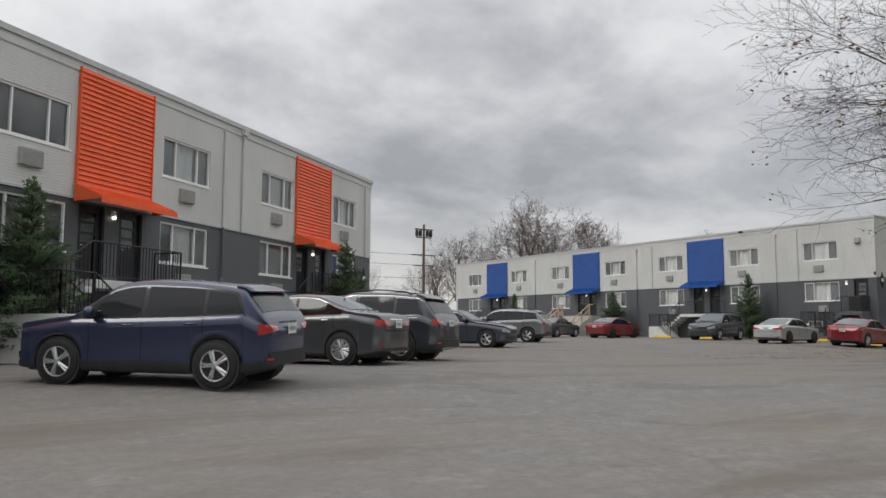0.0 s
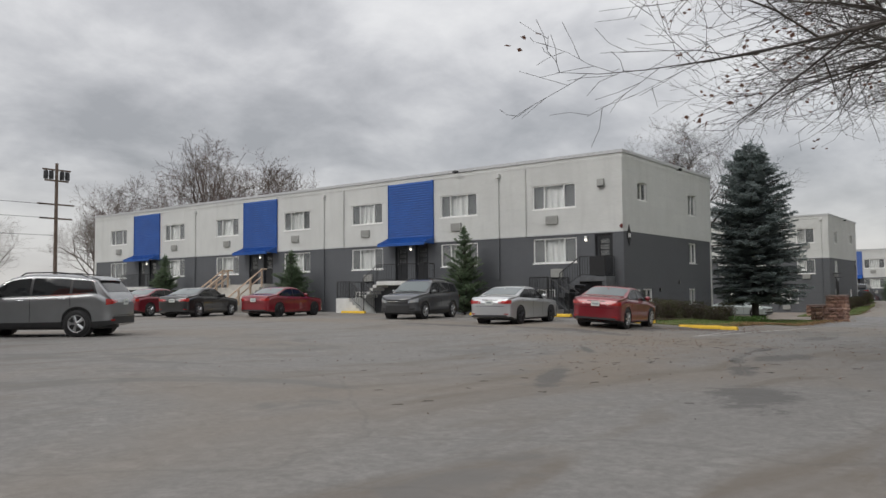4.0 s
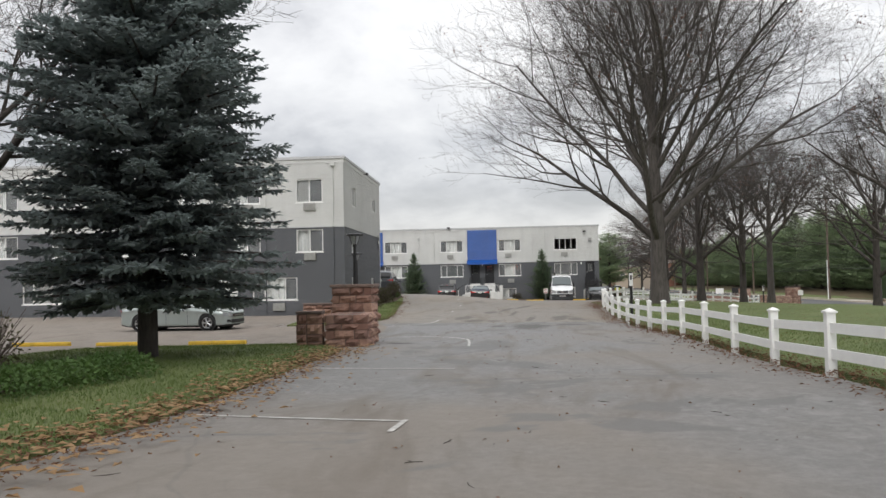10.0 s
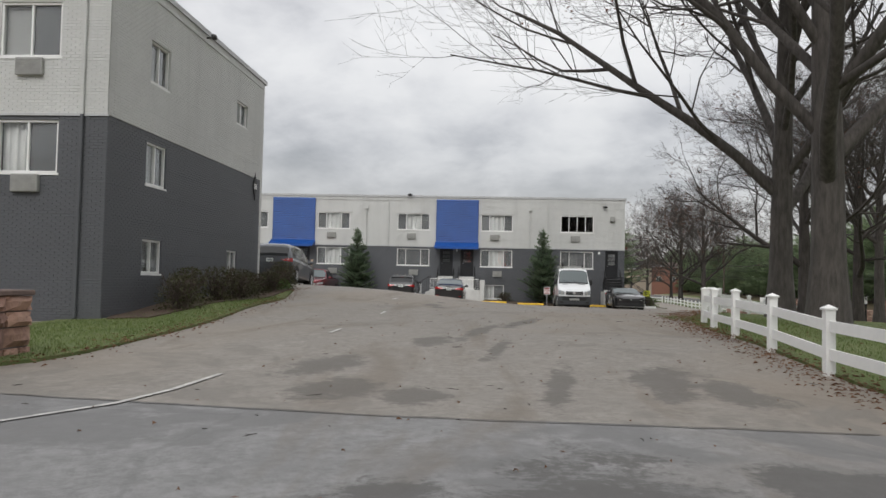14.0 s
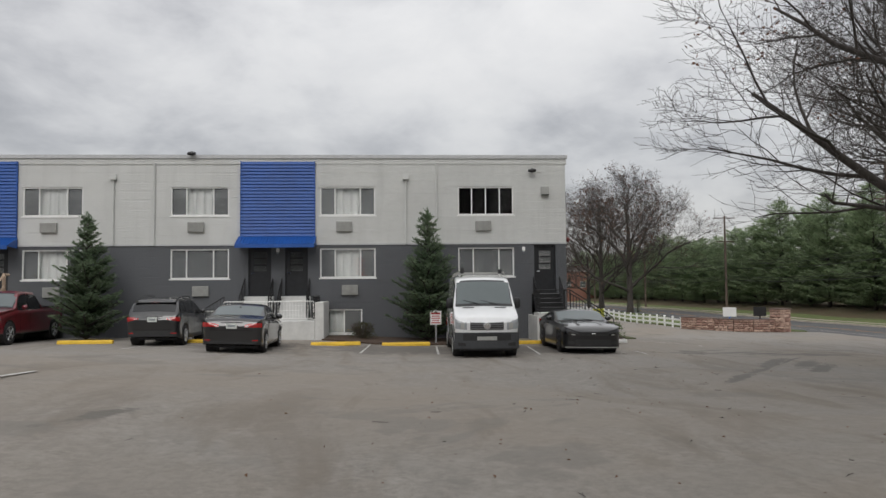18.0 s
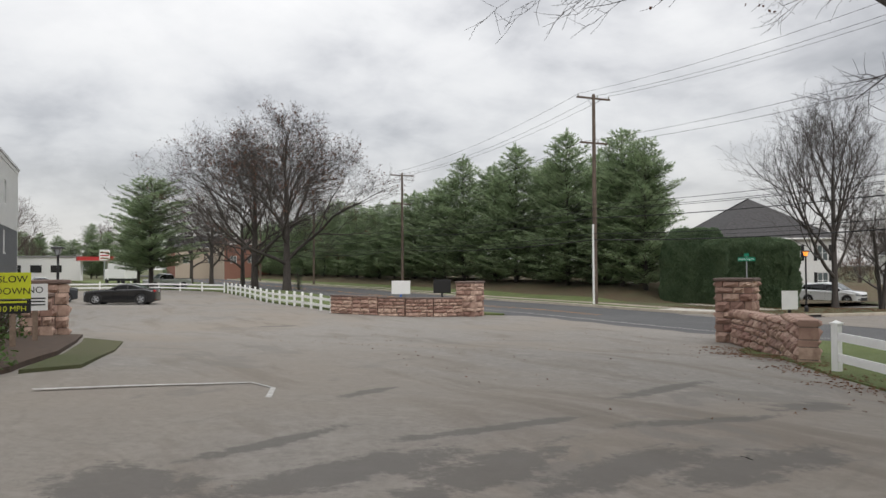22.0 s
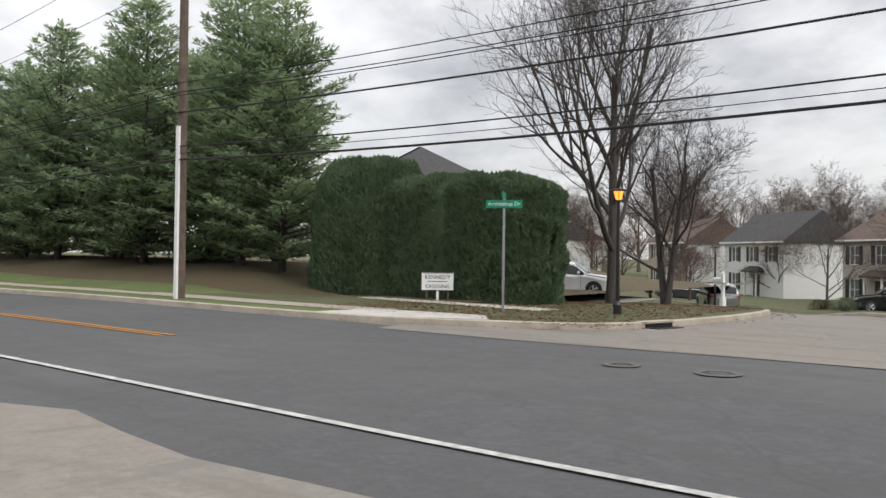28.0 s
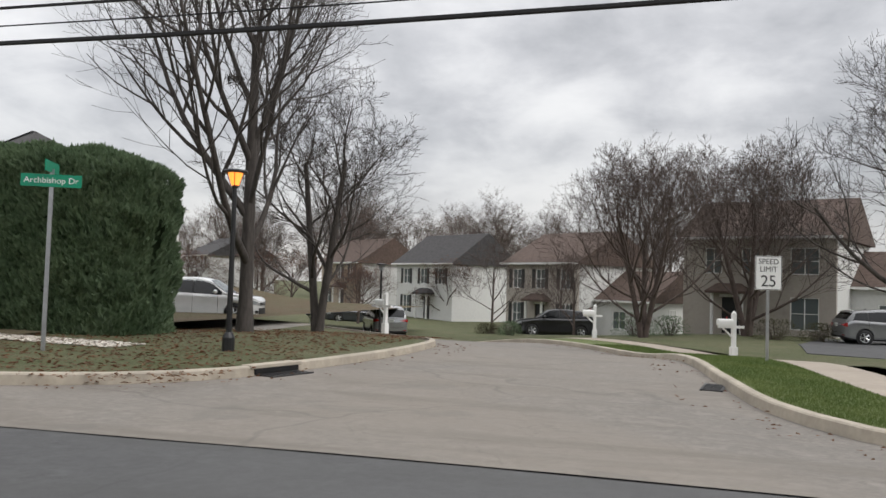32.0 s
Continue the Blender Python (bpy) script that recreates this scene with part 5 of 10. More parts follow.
    part("wall_end", boxm(L, -depth - t, zf, L + t, 0.02, top), UPPER, b)
    part("roof", boxm(t, -depth, top - 0.45, L, -t, top - 0.3), ROOFING, b)
    # added inner floors and partition, coloured dark so the rooms look dim
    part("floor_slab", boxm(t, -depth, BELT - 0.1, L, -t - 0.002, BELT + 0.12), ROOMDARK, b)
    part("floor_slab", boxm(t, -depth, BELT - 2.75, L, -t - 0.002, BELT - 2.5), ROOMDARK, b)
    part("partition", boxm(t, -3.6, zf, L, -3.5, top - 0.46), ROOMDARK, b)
    cop = bmesh.new()
    box(cop, -0.09, -0.25, top - 0.10, L + 0.3, 0.10, top + 0.05)
    box(cop, -0.09, -depth - 0.3, top - 0.10, 0.2, -0.26, top + 0.05)
    part("coping", cop, COPING, b, "pale metal parapet coping")
    fas = bmesh.new()
    box(fas, -0.05, 0.022, top - 0.34, L, 0.05, top - 0.105)
    box(fas, -0.05, -depth, top - 0.34, -0.022, 0.02, top - 0.105)
    part("fascia", fas, UPPER, b)
    trim = bmesh.new()
    box(trim, -0.03, 0.021, BELT - 0.035, L, 0.045, BELT + 0.02)
    part("belt_trim", trim, COPING, b)
    n = 0
    for x0, x1 in windows:
        st = styles[n % len(styles)] if styles else RND.choice(("curtain", "curtain", "blind", "curtain", "dark"))
        n += 1
        window(b, x0, zu0, round(x1 - x0, 2), 1.2, st, 0.02, panes=4 if st == "open" else 3)
        air_con(b, (x0 + x1) / 2 - 0.33 + 0.15 * math.sin(x0), BELT + 0.52, 0.02)
    for x0, x1 in low_windows:
        st = styles[n % len(styles)] if styles else RND.choice(("curtain", "blind", "curtain", "dark"))
        n += 1
        window(b, x0, zl0, round(x1 - x0, 2), 1.23, st, 0.0)
        air_con(b, (x0 + x1) / 2 - 0.33 + 0.15 * math.sin(x0 + 2), BELT - 2.12, 0.0)
    for x0, x1, z0, z1 in basement:
        window(b, x0, z0, round(x1 - x0, 2), round(z1 - z0, 2), "curtain", 0.0, panes=2)
    for x0, x1, z0, z1, *kind in extra_rows:
        if kind and kind[0] == "door":
            door(b, x0, z0, x1 - x0, z1 - z0, mat=WHITE, white=True)
        else:
            window(b, x0, z0, round(x1 - x0, 2), round(z1 - z0, 2), RND.choice(("curtain", "curtain", "blind")), 0.02 if z0 > BELT else 0.0, panes=3 if x1 - x0 > 2 else 2)
    for k, (x0, x1) in enumerate(accents):
        w = x1 - x0
        pn = ribbed_panel(b, w, 3.12, accent_mat, (x0, 0.034, BELT + 0.33))
        part("awning", awning_mesh(w + 0.14), accent_mat, pn, at=(-0.07, 0.0, -0.42))
        mid = (x0 + x1) / 2
        wall_lamp(b, mid, BELT - 0.3, lit)
        if stoops:
            if k in raw:
                timber_stoop(b, mid - 1.9, mid + 1.9, zd0 - 0.02, base)
            elif white_guard:
                low_land = zd0 - 0.97
                for dx in (mid - 1.22, mid + 0.28):
                    for q in range(5):
                        part("door_step", boxm(dx - 0.12, 0.0, base - 0.5, dx + 1.06, 1.3 - 0.25 * q, low_land + 0.19 * (q + 1)), STUCCO, b)
                    for xx in (dx - 0.1, dx + 1.04):
                        rail(b, [(xx, 0.15, zd0 - 0.15), (xx, 1.35, low_land + 0.1)], h=0.85)
                stoop(b, mid - 1.75, mid + 1.75, low_land, base, stoop_dir, deep=2.35, white_guard=True, guard_h=0.76)
                part("parapet", boxm(mid - 2.1, 0.0, base - 0.5, mid - 1.76, 2.4, low_land + 0.72, 0.02), STUCCO, b)
            else:
                switch_stoop(b, mid - 1.75, mid + 1.75, zd0 - 0.02, base)
    for dx, w in twins:
        door(b, dx, zd0, w, zd1 - zd0)
    for x0, w in doors:
        door(b, x0, zd0, w, zd1 - zd0)
        wall_lamp(b, x0 + w + 0.45, BELT - 0.3, lit)
        if stoops:
            if end_dir > 0:
                switch_stoop(b, x0 - 0.15, x0 + w + 0.3, zd0 - 0.02, base, DARKCONC)
            else:
                end_stoop(b, x0 - 0.12, x0 + w + 0.16, zd0 - 0.02, base)
    for x, z0, z1, box_top in pipes:
        pp = part("downspout", tube(bmesh.new(), [(x, 0.075, max(z0, BELT)), (x, 0.075, z1)], 0.042, 8), UPPER, b)
        if z0 < BELT:
            part("downspout", tube(bmesh.new(), [(x, 0.07, z0), (x, 0.07, BELT)], 0.042, 8), LOWER, b)
        if box_top:
            part("collector_box", boxm(x - 0.13, 0.022, z1 - 0.02, x + 0.13, 0.2, z1 + 0.2, 0.012), UPPER, pp)
    return b


def place(x, y, belt_z, yaw):
    """Local frame of a block: its corner, and the way its front runs."""
    return pose(x, y, belt_z - BELT, 0, 0, yaw)


# orange-panel block beside the first car park: its front runs back from the corner
A_YAW = 180 + 38.8
block("apartment_block_orange", "two-storey grey apartment block with orange ribbed entry panels", place(17.4, 33.7, 4.6, A_YAW), 38.0, 11.0, BELT - 4.1,
      windows=[(1.71, 3.96), (7.49, 9.79), (12.95, 15.30), (18.95, 21.4), (24.61, 26.96), (31.03, 33.38)], accents=[(4.4, 7.33), (15.88, 18.74), (27.18, 30.39)], accent_mat=ORANGE, stoop_dir=1, gable=[(2.0, 1.0, BELT + 1.2, BELT + 2.4)],
      pipes=[(11.1, BELT, BELT + 3.4, True), (12.2, BELT - 3.9, BELT + 3.3, False), (0.7, BELT, BELT + 3.3, False)], basement=[(20.5, 21.6, BELT - 3.6, BELT - 3.05)], styles=("curtain", "blind", "curtain", "dark"))
# blue-panel block with the big gable beside the drive
block("apartment_block_blue", "long two-storey grey apartment block with blue ribbed entry panels", place(48.9, 26.69, 4.49, 89.66), 47.2, 11.6, BELT - 4.03, rise=3.8, sill=1.3,
      windows=[(2.46, 4.9), (8.35, 10.82), (15.14, 17.65), (21.33, 23.79), (28.49, 30.98), (34.79, 37.31), (42.6, 45.0)], accents=[(11.3, 14.6), (24.43, 27.82), (37.92, 41.4)], accent_mat=BLUE, doors=[(0.55, 0.92)], end_dir=1, raw=(1,), brick_front=11.0, brick_gable=True,
      gable=[(1.64, 1.1, BELT + 1.6, BELT + 2.47), (8.28, 1.1, BELT + 1.32, BELT + 2.46), (8.28, 1.06, BELT - 1.32, BELT - 0.21), (2.1, 1.1, BELT - 3.35, BELT - 2.72), (8.15, 0.95, BELT - 3.55, BELT - 2.72)],
      pipes=[(5.3, BELT, BELT + 3.45, False), (6.95, BELT - 2.2, BELT + 3.15, True), (18.3, BELT, BELT + 3.45, False), (20.0, BELT - 3.5, BELT + 3.15, True), (33.4, BELT - 3.5, BELT + 3.15, True)], basement=[(3.7, 4.75, BELT - 3.45, BELT - 2.7), (16.1, 17.4, BELT - 3.45, BELT - 2.7)],
      styles=("curtain", "curtain", "curtain", "curtain", "curtain", "curtain", "dark"))
# three-storey block with its plain side towards the drive
rows3 = []
for k in range(9):
    x = 1.2 + 3.58 * k
    rows3 += [(x, x + 1.52, BELT + 1.38, BELT + 2.70), (x, x + 1.52, BELT - 1.4, BELT - 0.13)]
rows3 += [(2.7, 5.25, 0.25, 1.5), (6.1, 7.1, -0.55, 1.5, "door"), (7.85, 8.8, -0.55, 1.5, "door"), (11.0, 13.4, 0.25, 1.5), (16.4, 18.8, 0.25, 1.5)]
D = block("apartment_block_court", "three-storey grey apartment block with white-framed windows", place(91.52, 26.55, 4.53, 90), 33.0, 12.2, -0.7, rise=3.9,
          extra_rows=rows3, gable=[(2.18, 1.22, BELT + 1.37, BELT + 2.48), (9.15, 1.2, BELT + 1.66, BELT + 2.48), (2.12, 1.24, BELT - 1.38, BELT - 0.25), (2.05, 1.2, BELT - 3.73, BELT - 2.83), (8.6, 1.05, BELT - 4.4, BELT - 2.87)],
          pipes=[(0.6, -0.5, BELT + 3.4, True), (4.45, -0.5, BELT + 3.4, False)], brick_front=11.0, brick_gable=True)
for x, z in ((1.6, BELT + 0.92), (5.2, BELT + 0.92), (8.8, BELT + 0.92), (1.6, BELT - 1.86), (5.2, BELT - 1.86), (8.8, BELT - 1.86), (12.4, BELT + 0.92), (12.4, BELT - 1.86), (3.4, -0.35)):
    air_con(D, x, z, 0.02)
wall_lamp(D, 7.5, 1.55, True)
# blue-panel block facing the drive
block("apartment_block_gate", "two-storey grey apartment block with blue ribbed entry panels by the gate", place(131.1, 8.06, 3.24, 90), 48.0, 11.0, BELT - 3.98,
          windows=[(2.22, 4.58), (8.04, 10.34), (14.07, 16.45), (19.97, 22.38), (26.1, 28.45), (31.9, 34.2), (38.1, 40.4)], accents=[(10.55, 13.58), (22.58, 25.7), (34.6, 37.7)], accent_mat=BLUE, doors=[(0.45, 0.92)], end_dir=-1, white_guard=True, stoop_dir=1, raw=(1,), brick_front=10.4, lit=False,
          gable=[(5.2, 1.0, BELT + 1.2, BELT + 2.4), (5.2, 1.0, BELT - 1.4, BELT - 0.2)],
          pipes=[(5.48, BELT, BELT + 3.4, False), (6.77, BELT, BELT + 2.7, True), (17.1, BELT, BELT + 3.4, False), (18.75, BELT, BELT + 2.7, True), (29.3, BELT, BELT + 2.7, True)], basement=[(8.6, 10.1, BELT - 3.72, BELT - 2.7), (2.5, 4.0, BELT - 3.72, BELT - 2.7), (14.6, 16.0, BELT - 3.72, BELT - 2.7)],
          styles=("open", "curtain", "curtain", "curtain", "curtain", "curtain", "dark", "dark", "curtain", "dark", "curtain", "curtain", "dark", "dark"))
# more blocks of the estate, seen in the distance
block("apartment_block_distant", "two-storey grey apartment block behind the gate block", place(163.0, 8.05, 2.7, 87.6), 30.0, 11.0, BELT - 4.0, windows=[(0.9, 2.6), (8, 10.3), (14, 16.3), (20, 22.3)], accents=[], accent_mat=BLUE, stoops=False, gable=[(4.0, 1.0, BELT + 1.2, BELT + 2.4), (4.0, 1.0, BELT - 1.4, BELT - 0.2)])
block("apartment_block_far", "two-storey grey apartment block beyond the gate block", place(150, 60, 3.4, 90), 34.0, 11.0, BELT - 4.0, windows=[(2.2, 4.5), (8, 10.3)], accents=[], accent_mat=BLUE, stoops=False)

# ---- white rail fence ----
def post_mesh(h=1.06):
    bm = boxm(-0.065, -0.065, -0.25, 0.065, 0.065, h)
    box(bm, -0.085, -0.085, h, 0.085, 0.085, h + 0.025)
    top = [bm.verts.new((sx * 0.085, sy * 0.085, h + 0.025)) for sx, sy in ((-1, -1), (1, -1), (1, 1), (-1, 1))]
    tip = bm.verts.new((0, 0, h + 0.075))
    for k in range(4):
        bm.faces.new((top[k], top[(k + 1) % 4], tip))
    return bm


def fence(line, label, h=0.9, levels_z=(0.3, 0.68), spacing=2.44):
    f = thing("rail_fence", label, "fence", Matrix.Translation((line[0][0], line[0][1], 0)))
    o = Vector((line[0][0], line[0][1], 0))
    pts = smooth_line(line, spacing)
    prev = None
    for x, y in pts:
        p = Vector((x, y, G(x, y))) - o
        lean = Matrix.Rotation(RND.uniform(-0.012, 0.012), 4, "X") @ Matrix.Rotation(RND.uniform(-0.012, 0.012), 4, "Y")
        part("post", cached(("fence_post", h), lambda: post_mesh(h), WHITE), None, f, at=Matrix.Translation(p) @ lean)
        if prev is not None:
            d = p - prev
            for z in levels_z:
                a = prev + Vector((0, 0, z))
                yaw = math.atan2(d.y, d.x)
                tilt = math.atan2(d.z, math.hypot(d.x, d.y))
                ln = d.length
                m = Matrix.Translation(a) @ Matrix.Rotation(yaw, 4, "Z") @ Matrix.Rotation(-tilt, 4, "Y") @ Matrix.Diagonal((ln, 1, 1, 1))
                part("rail", cached(("fence_rail",), lambda: boxm(0, -0.02, -0.075, 1, 0.02, 0.075), WHITE), None, f, at=m)
        prev = p
    return f


fence([(26.26, 10.0), (33, 11.6), (40, 12.4), (50, 12.7), (70, 12.85), (85, 12.8), (93, 12.2), (99, 10.6), (104, 8.8), (110, 5.2), (116, 1.2), (122, -2.6), (126.2, -5.4), (131.3, -8.1)], "long white vinyl two-rail fence along the drive")
fence([(162.0, -8.05), (175, -8.75), (190, -9.3), (203.4, -9.7), ], "white vinyl two-rail fence beyond the gate wall")
fence([(203.4, -9.7), (208, -6.5), (212.2, -3.0), (214, 3), (215, 12), (216, 22)], "white vinyl two-rail fence across the end of the drive", spacing=3.2)


# ---- sandstone gate walls and piers ----
def stone_block(l, d, h, seed):
    """A rough-faced ashlar block."""
    r = random.Random(seed)
    bm = bmesh.new()
    nx, nz = 4, 3
    for side in (1, -1):
        grid = [[bm.verts.new((l * (i / nx - 0.5), side * (d / 2 + (r.uniform(0.005, 0.085) if 0 < i < nx and 0 < k < nz else r.uniform(-0.035, 0.0))), h * k / nz)) for i in range(nx + 1)] for k in range(nz + 1)]
        for k in range(nz):
            for i in range(nx):
                q = (grid[k][i], grid[k][i + 1], grid[k + 1][i + 1], grid[k + 1][i])
                bm.faces.new(q if side < 0 else q[::-1])
        if side > 0:
            back = grid
        else:
            front = grid
    for i in range(nx):
        bm.faces.new((front[nz][i], front[nz][i + 1], back[nz][i + 1], back[nz][i]))
        bm.faces.new((front[0][i + 1], front[0][i], back[0][i], back[0][i + 1]))
    for k in range(nz):
        bm.faces.new((front[k][0], front[k + 1][0], back[k + 1][0], back[k][0]))
        bm.faces.new((front[k][nx], back[k][nx], back[k + 1][nx], front[k + 1][nx]))
    return bm


BLOCKS = {}


def block_mesh(lk, d, h, mat):
    key = (lk, d, h, mat.name)
    if key not in BLOCKS:
        BLOCKS[key] = []
        for s in range(4):
            me = mesh_of(stone_block(lk, d, h, s * 7 + int(lk * 100)), "stone")
            me.materials.append(mat)
            BLOCKS[key].append(me)
    return RND.choice(BLOCKS[key])


def courses(h, course):
    """Uneven courses from below the ground up to h: lower edge, height, nominal height."""
    tall = [RND.choice((0.15, 0.2, 0.26)) for _ in range(max(1, round(h / course)))]
    k, z, rows = h / sum(tall), 0.0, [(-0.2, 0.2, 0.2)]
    for t in tall:
        rows.append((z, t * k, t))
        z += t * k
    return rows


def masonry(parent, p0, p1, h, z, d=0.42, course=0.2, mat=None, soldier=False):
    """Courses of rough stone from p0 to p1 round a mortar core, in the frame of parent."""
    mat = mat or STONE
    a, b = Vector((*p0, 0)), Vector((*p1, 0))
    L = (b - a).length
    yaw = math.atan2(b.y - a.y, b.x - a.x)
    base = Matrix.Translation((a.x, a.y, z)) @ Matrix.Rotation(yaw, 4, "Z")
    part("core", boxm(0.02, -d / 2 + 0.035, -0.4, L - 0.02, d / 2 - 0.035, h - 0.02), MORTAR, parent, at=base)
    sizes = (0.3, 0.4, 0.52, 0.68)
    for k, (low, ch, nominal) in enumerate(courses(h, course)):
        x = 0.0
        while x < L - 0.05:
            s = RND.choice(sizes)
            if soldier and low + ch > h - 0.01:
                s = 0.14
            if x + s > L - 0.2:
                s = L - x
            m = base @ Matrix.Translation((x + s / 2, RND.uniform(-0.012, 0.012), low + 0.006)) @ Matrix.Rotation(RND.uniform(-0.03, 0.03), 4, "Z")
            near = min(sizes + (0.14,), key=lambda v: abs(v - s))
            part("stone", block_mesh(near, d, nominal, mat), None, parent, at=m @ Matrix.Diagonal(((s - 0.02) / near, RND.uniform(0.94, 1.1), (ch - 0.018) / nominal, 1)))
            x += s


def pier(parent, x, y, z, size, h, yaw=0, mat=None, course=0.23, cap=True):
    mat = mat or STONE
    m = Matrix.Translation((x, y, z)) @ Matrix.Rotation(radians(yaw), 4, "Z")
    hs = size / 2
    part("core", boxm(-hs + 0.04, -hs + 0.04, -0.4, hs - 0.04, hs - 0.04, h - 0.02), MORTAR, parent, at=m)
    dd = 0.24
    for k, (low, ch, nominal) in enumerate(courses(h, course)):
        for q in range(4):
            turn = m @ Matrix.Rotation(q * math.pi / 2, 4, "Z")
            lo, hi = (-hs, hs - dd) if k % 2 else (-hs + dd, hs)
            cuts = [lo, lo + (hi - lo) * RND.uniform(0.38, 0.62), hi]
            for a, b in zip(cuts, cuts[1:]):
                s = b - a
                near = min((0.32, 0.42, 0.54, 0.68), key=lambda v: abs(v - s))
                at = turn @ Matrix.Translation(((a + b) / 2, -hs + dd / 2, low + 0.006)) @ Matrix.Rotation(RND.uniform(-0.03, 0.03), 4, "Z") @ Matrix.Diagonal(((s - 0.018) / near, RND.uniform(0.94, 1.14), (ch - 0.018) / nominal, 1))
                part("stone", block_mesh(near, dd, nominal, mat), None, parent, at=at)
    if cap:
        part("capstone", boxm(-hs - 0.04, -hs - 0.04, h, hs + 0.04, hs + 0.04, h + 0.09, 0.015), CAPSTONE, parent, "dark weathered capstone", at=m)


def capping(parent, p0, p1, h, z, d=0.5):
    a, b = Vector((*p0, 0)), Vector((*p1, 0))
    m = Matrix.Translation((a.x, a.y, z)) @ Matrix.Rotation(math.atan2(b.y - a.y, b.x - a.x), 4, "Z")
    part("capping", boxm(0, -d / 2, h, (b - a).length, d / 2, h + 0.07, 0.012), CAPSTONE, parent, at=m)


def low_wall(parent, pts, h, soldier=False, mat=None, cap=True):
    for p0, p1 in zip(pts, pts[1:]):
        z = min(G(*p0), G(*p1))
        masonry(parent, p0, p1, h, z, soldier=soldier, mat=mat)
        if cap:
            capping(parent, p0, p1, h, z)


w1 = thing("gate_wall", "rough reddish sandstone gate pier with low walls", "stone wall", group="sandstone gate walls")
pier(w1, 70.75, 21.95, G(70.7, 22), 1.15, 1.62)
z1 = G(68.5, 21.6)
pier(w1, 68.46, 21.68, z1, 1.1, 0.84, 4, cap=False)
pier(w1, 69.58, 21.78, z1, 1.1, 0.84, 4, cap=False)
low_wall(w1, [(68.12, 22.28), (68.08, 22.95)], 0.86)
w2 = thing("gate_wall", "rough reddish sandstone gate pier with low walls", "stone wall", group="sandstone gate walls")
pier(w2, 81.9, 24.08, G(81.9, 24), 1.06, 1.56)
low_wall(w2, [(81.6, 24.75), (81.6, 26.3)], 0.85)
low_wall(w2, [(82.6, 23.9), (84.0, 23.9)], 0.85)
w3 = thing("gate_wall", "low curved sandstone wall with a square end pier", "stone wall", group="sandstone gate walls")
pier(w3, 157.35, -14.1, G(157.3, -14), 1.1, 1.72, 35, STONEP)
low_wall(w3, [(161.7, -8.05), (160.3, -8.75), (159.1, -9.7), (158.2, -10.8), (157.65, -12.1), (157.35, -13.6)], 0.92, mat=STONEP, cap=True)
w4 = thing("gate_wall", "sandstone entrance pier with a curved lower wall", "stone wall", group="sandstone gate walls")
pier(w4, 139.0, -14.0, G(139, -13.9), 1.12, 1.9, 33, STONEP)
low_wall(w4, [(138.5, -13.5), (136.9, -12.6), (135.3, -11.5), (133.6, -10.2), (131.7, -8.4)], 1.05, soldier=True, mat=STONEP, cap=False)
w5 = thing("gate_wall", "short sandstone pier in the corner planting bed", "stone wall", group="sandstone gate walls")
pier(w5, 141.6, 5.4, G(141.6, 5.4), 0.85, 1.25, 10, STONEP)
pier(w5, 140.4, 5.6, G(140.4, 5.6), 0.6, 0.9, 10, STONEP)


# ---- lamps, signs, boards ----
def lantern(parent, x, y, z, h, lit=False):
    p = part("lamp_post", tube(bmesh.new(), [(x, y, z), (x, y, z + h)], [0.06, 0.045], 10), BLACK, parent)
    bm = bmesh.new()
    lathe(bm, [(0.05, 0), (0.07, 0.03), (0.05, 0.06)], 10, "z", (x, y, z + h))
    part("collar", bm, BLACK, p)
    part("lens", lathe(bmesh.new(), [(0.075, 0.06), (0.15, 0.3)], 8, "z", (x, y, z + h)), GLOWA if lit else CLEARLENS, p)
    part("cap", lathe(bmesh.new(), [(0.15, 0.3), (0.25, 0.3), (0.26, 0.33), (0.24, 0.36), (0.03, 0.39)], 8, "z", (x, y, z + h)), BLACK, p)
    for k in range(4):
        c, s = math.cos(k * math.pi / 2 + 0.4), math.sin(k * math.pi / 2 + 0.4)
        part("bracket", tube(bmesh.new(), [(x + 0.08 * c, y + 0.08 * s, z + h + 0.05), (x + 0.165 * c, y + 0.165 * s, z + h + 0.31)], 0.008, 5), BLACK, p)
    return p


for x, y, zz, h in ((70.75, 21.95, G(70.7, 22) + 1.71, 1.1), (81.95, 24.05, G(81.9, 24) + 1.65, 1.0)):
    lt = thing("pier_lamp", "black lantern on a post standing on the stone pier", "lamp", Matrix.Translation((x, y, zz)), "pier lamps")
    lantern(lt, 0, 0, 0, h)


def street_lantern(x, y, h, lit, label):
    z = G(x, y)
    lt = thing("street_lamp", label, "lamp", Matrix.Translation((x, y, z - 0.1)), "residential street lamps")
    part("base", lathe(bmesh.new(), [(0.13, 0), (0.12, 0.5), (0.075, 0.6)], 12), BLACK, lt)
    lantern(lt, 0, 0, 0.5, h - 1.0, lit)


street_lantern(153.47, -34.35, 3.95, True, "dark lamp post with a glowing amber lantern")
street_lantern(157.8, -55.5, 4.0, False, "dark lamp post with an unlit lantern")
street_lantern(154.6, 5.25, 3.3, False, "dark lamp post with an unlit lantern")
street_lantern(133.2, -50.0, 2.2, False, "short black yard lamp post")


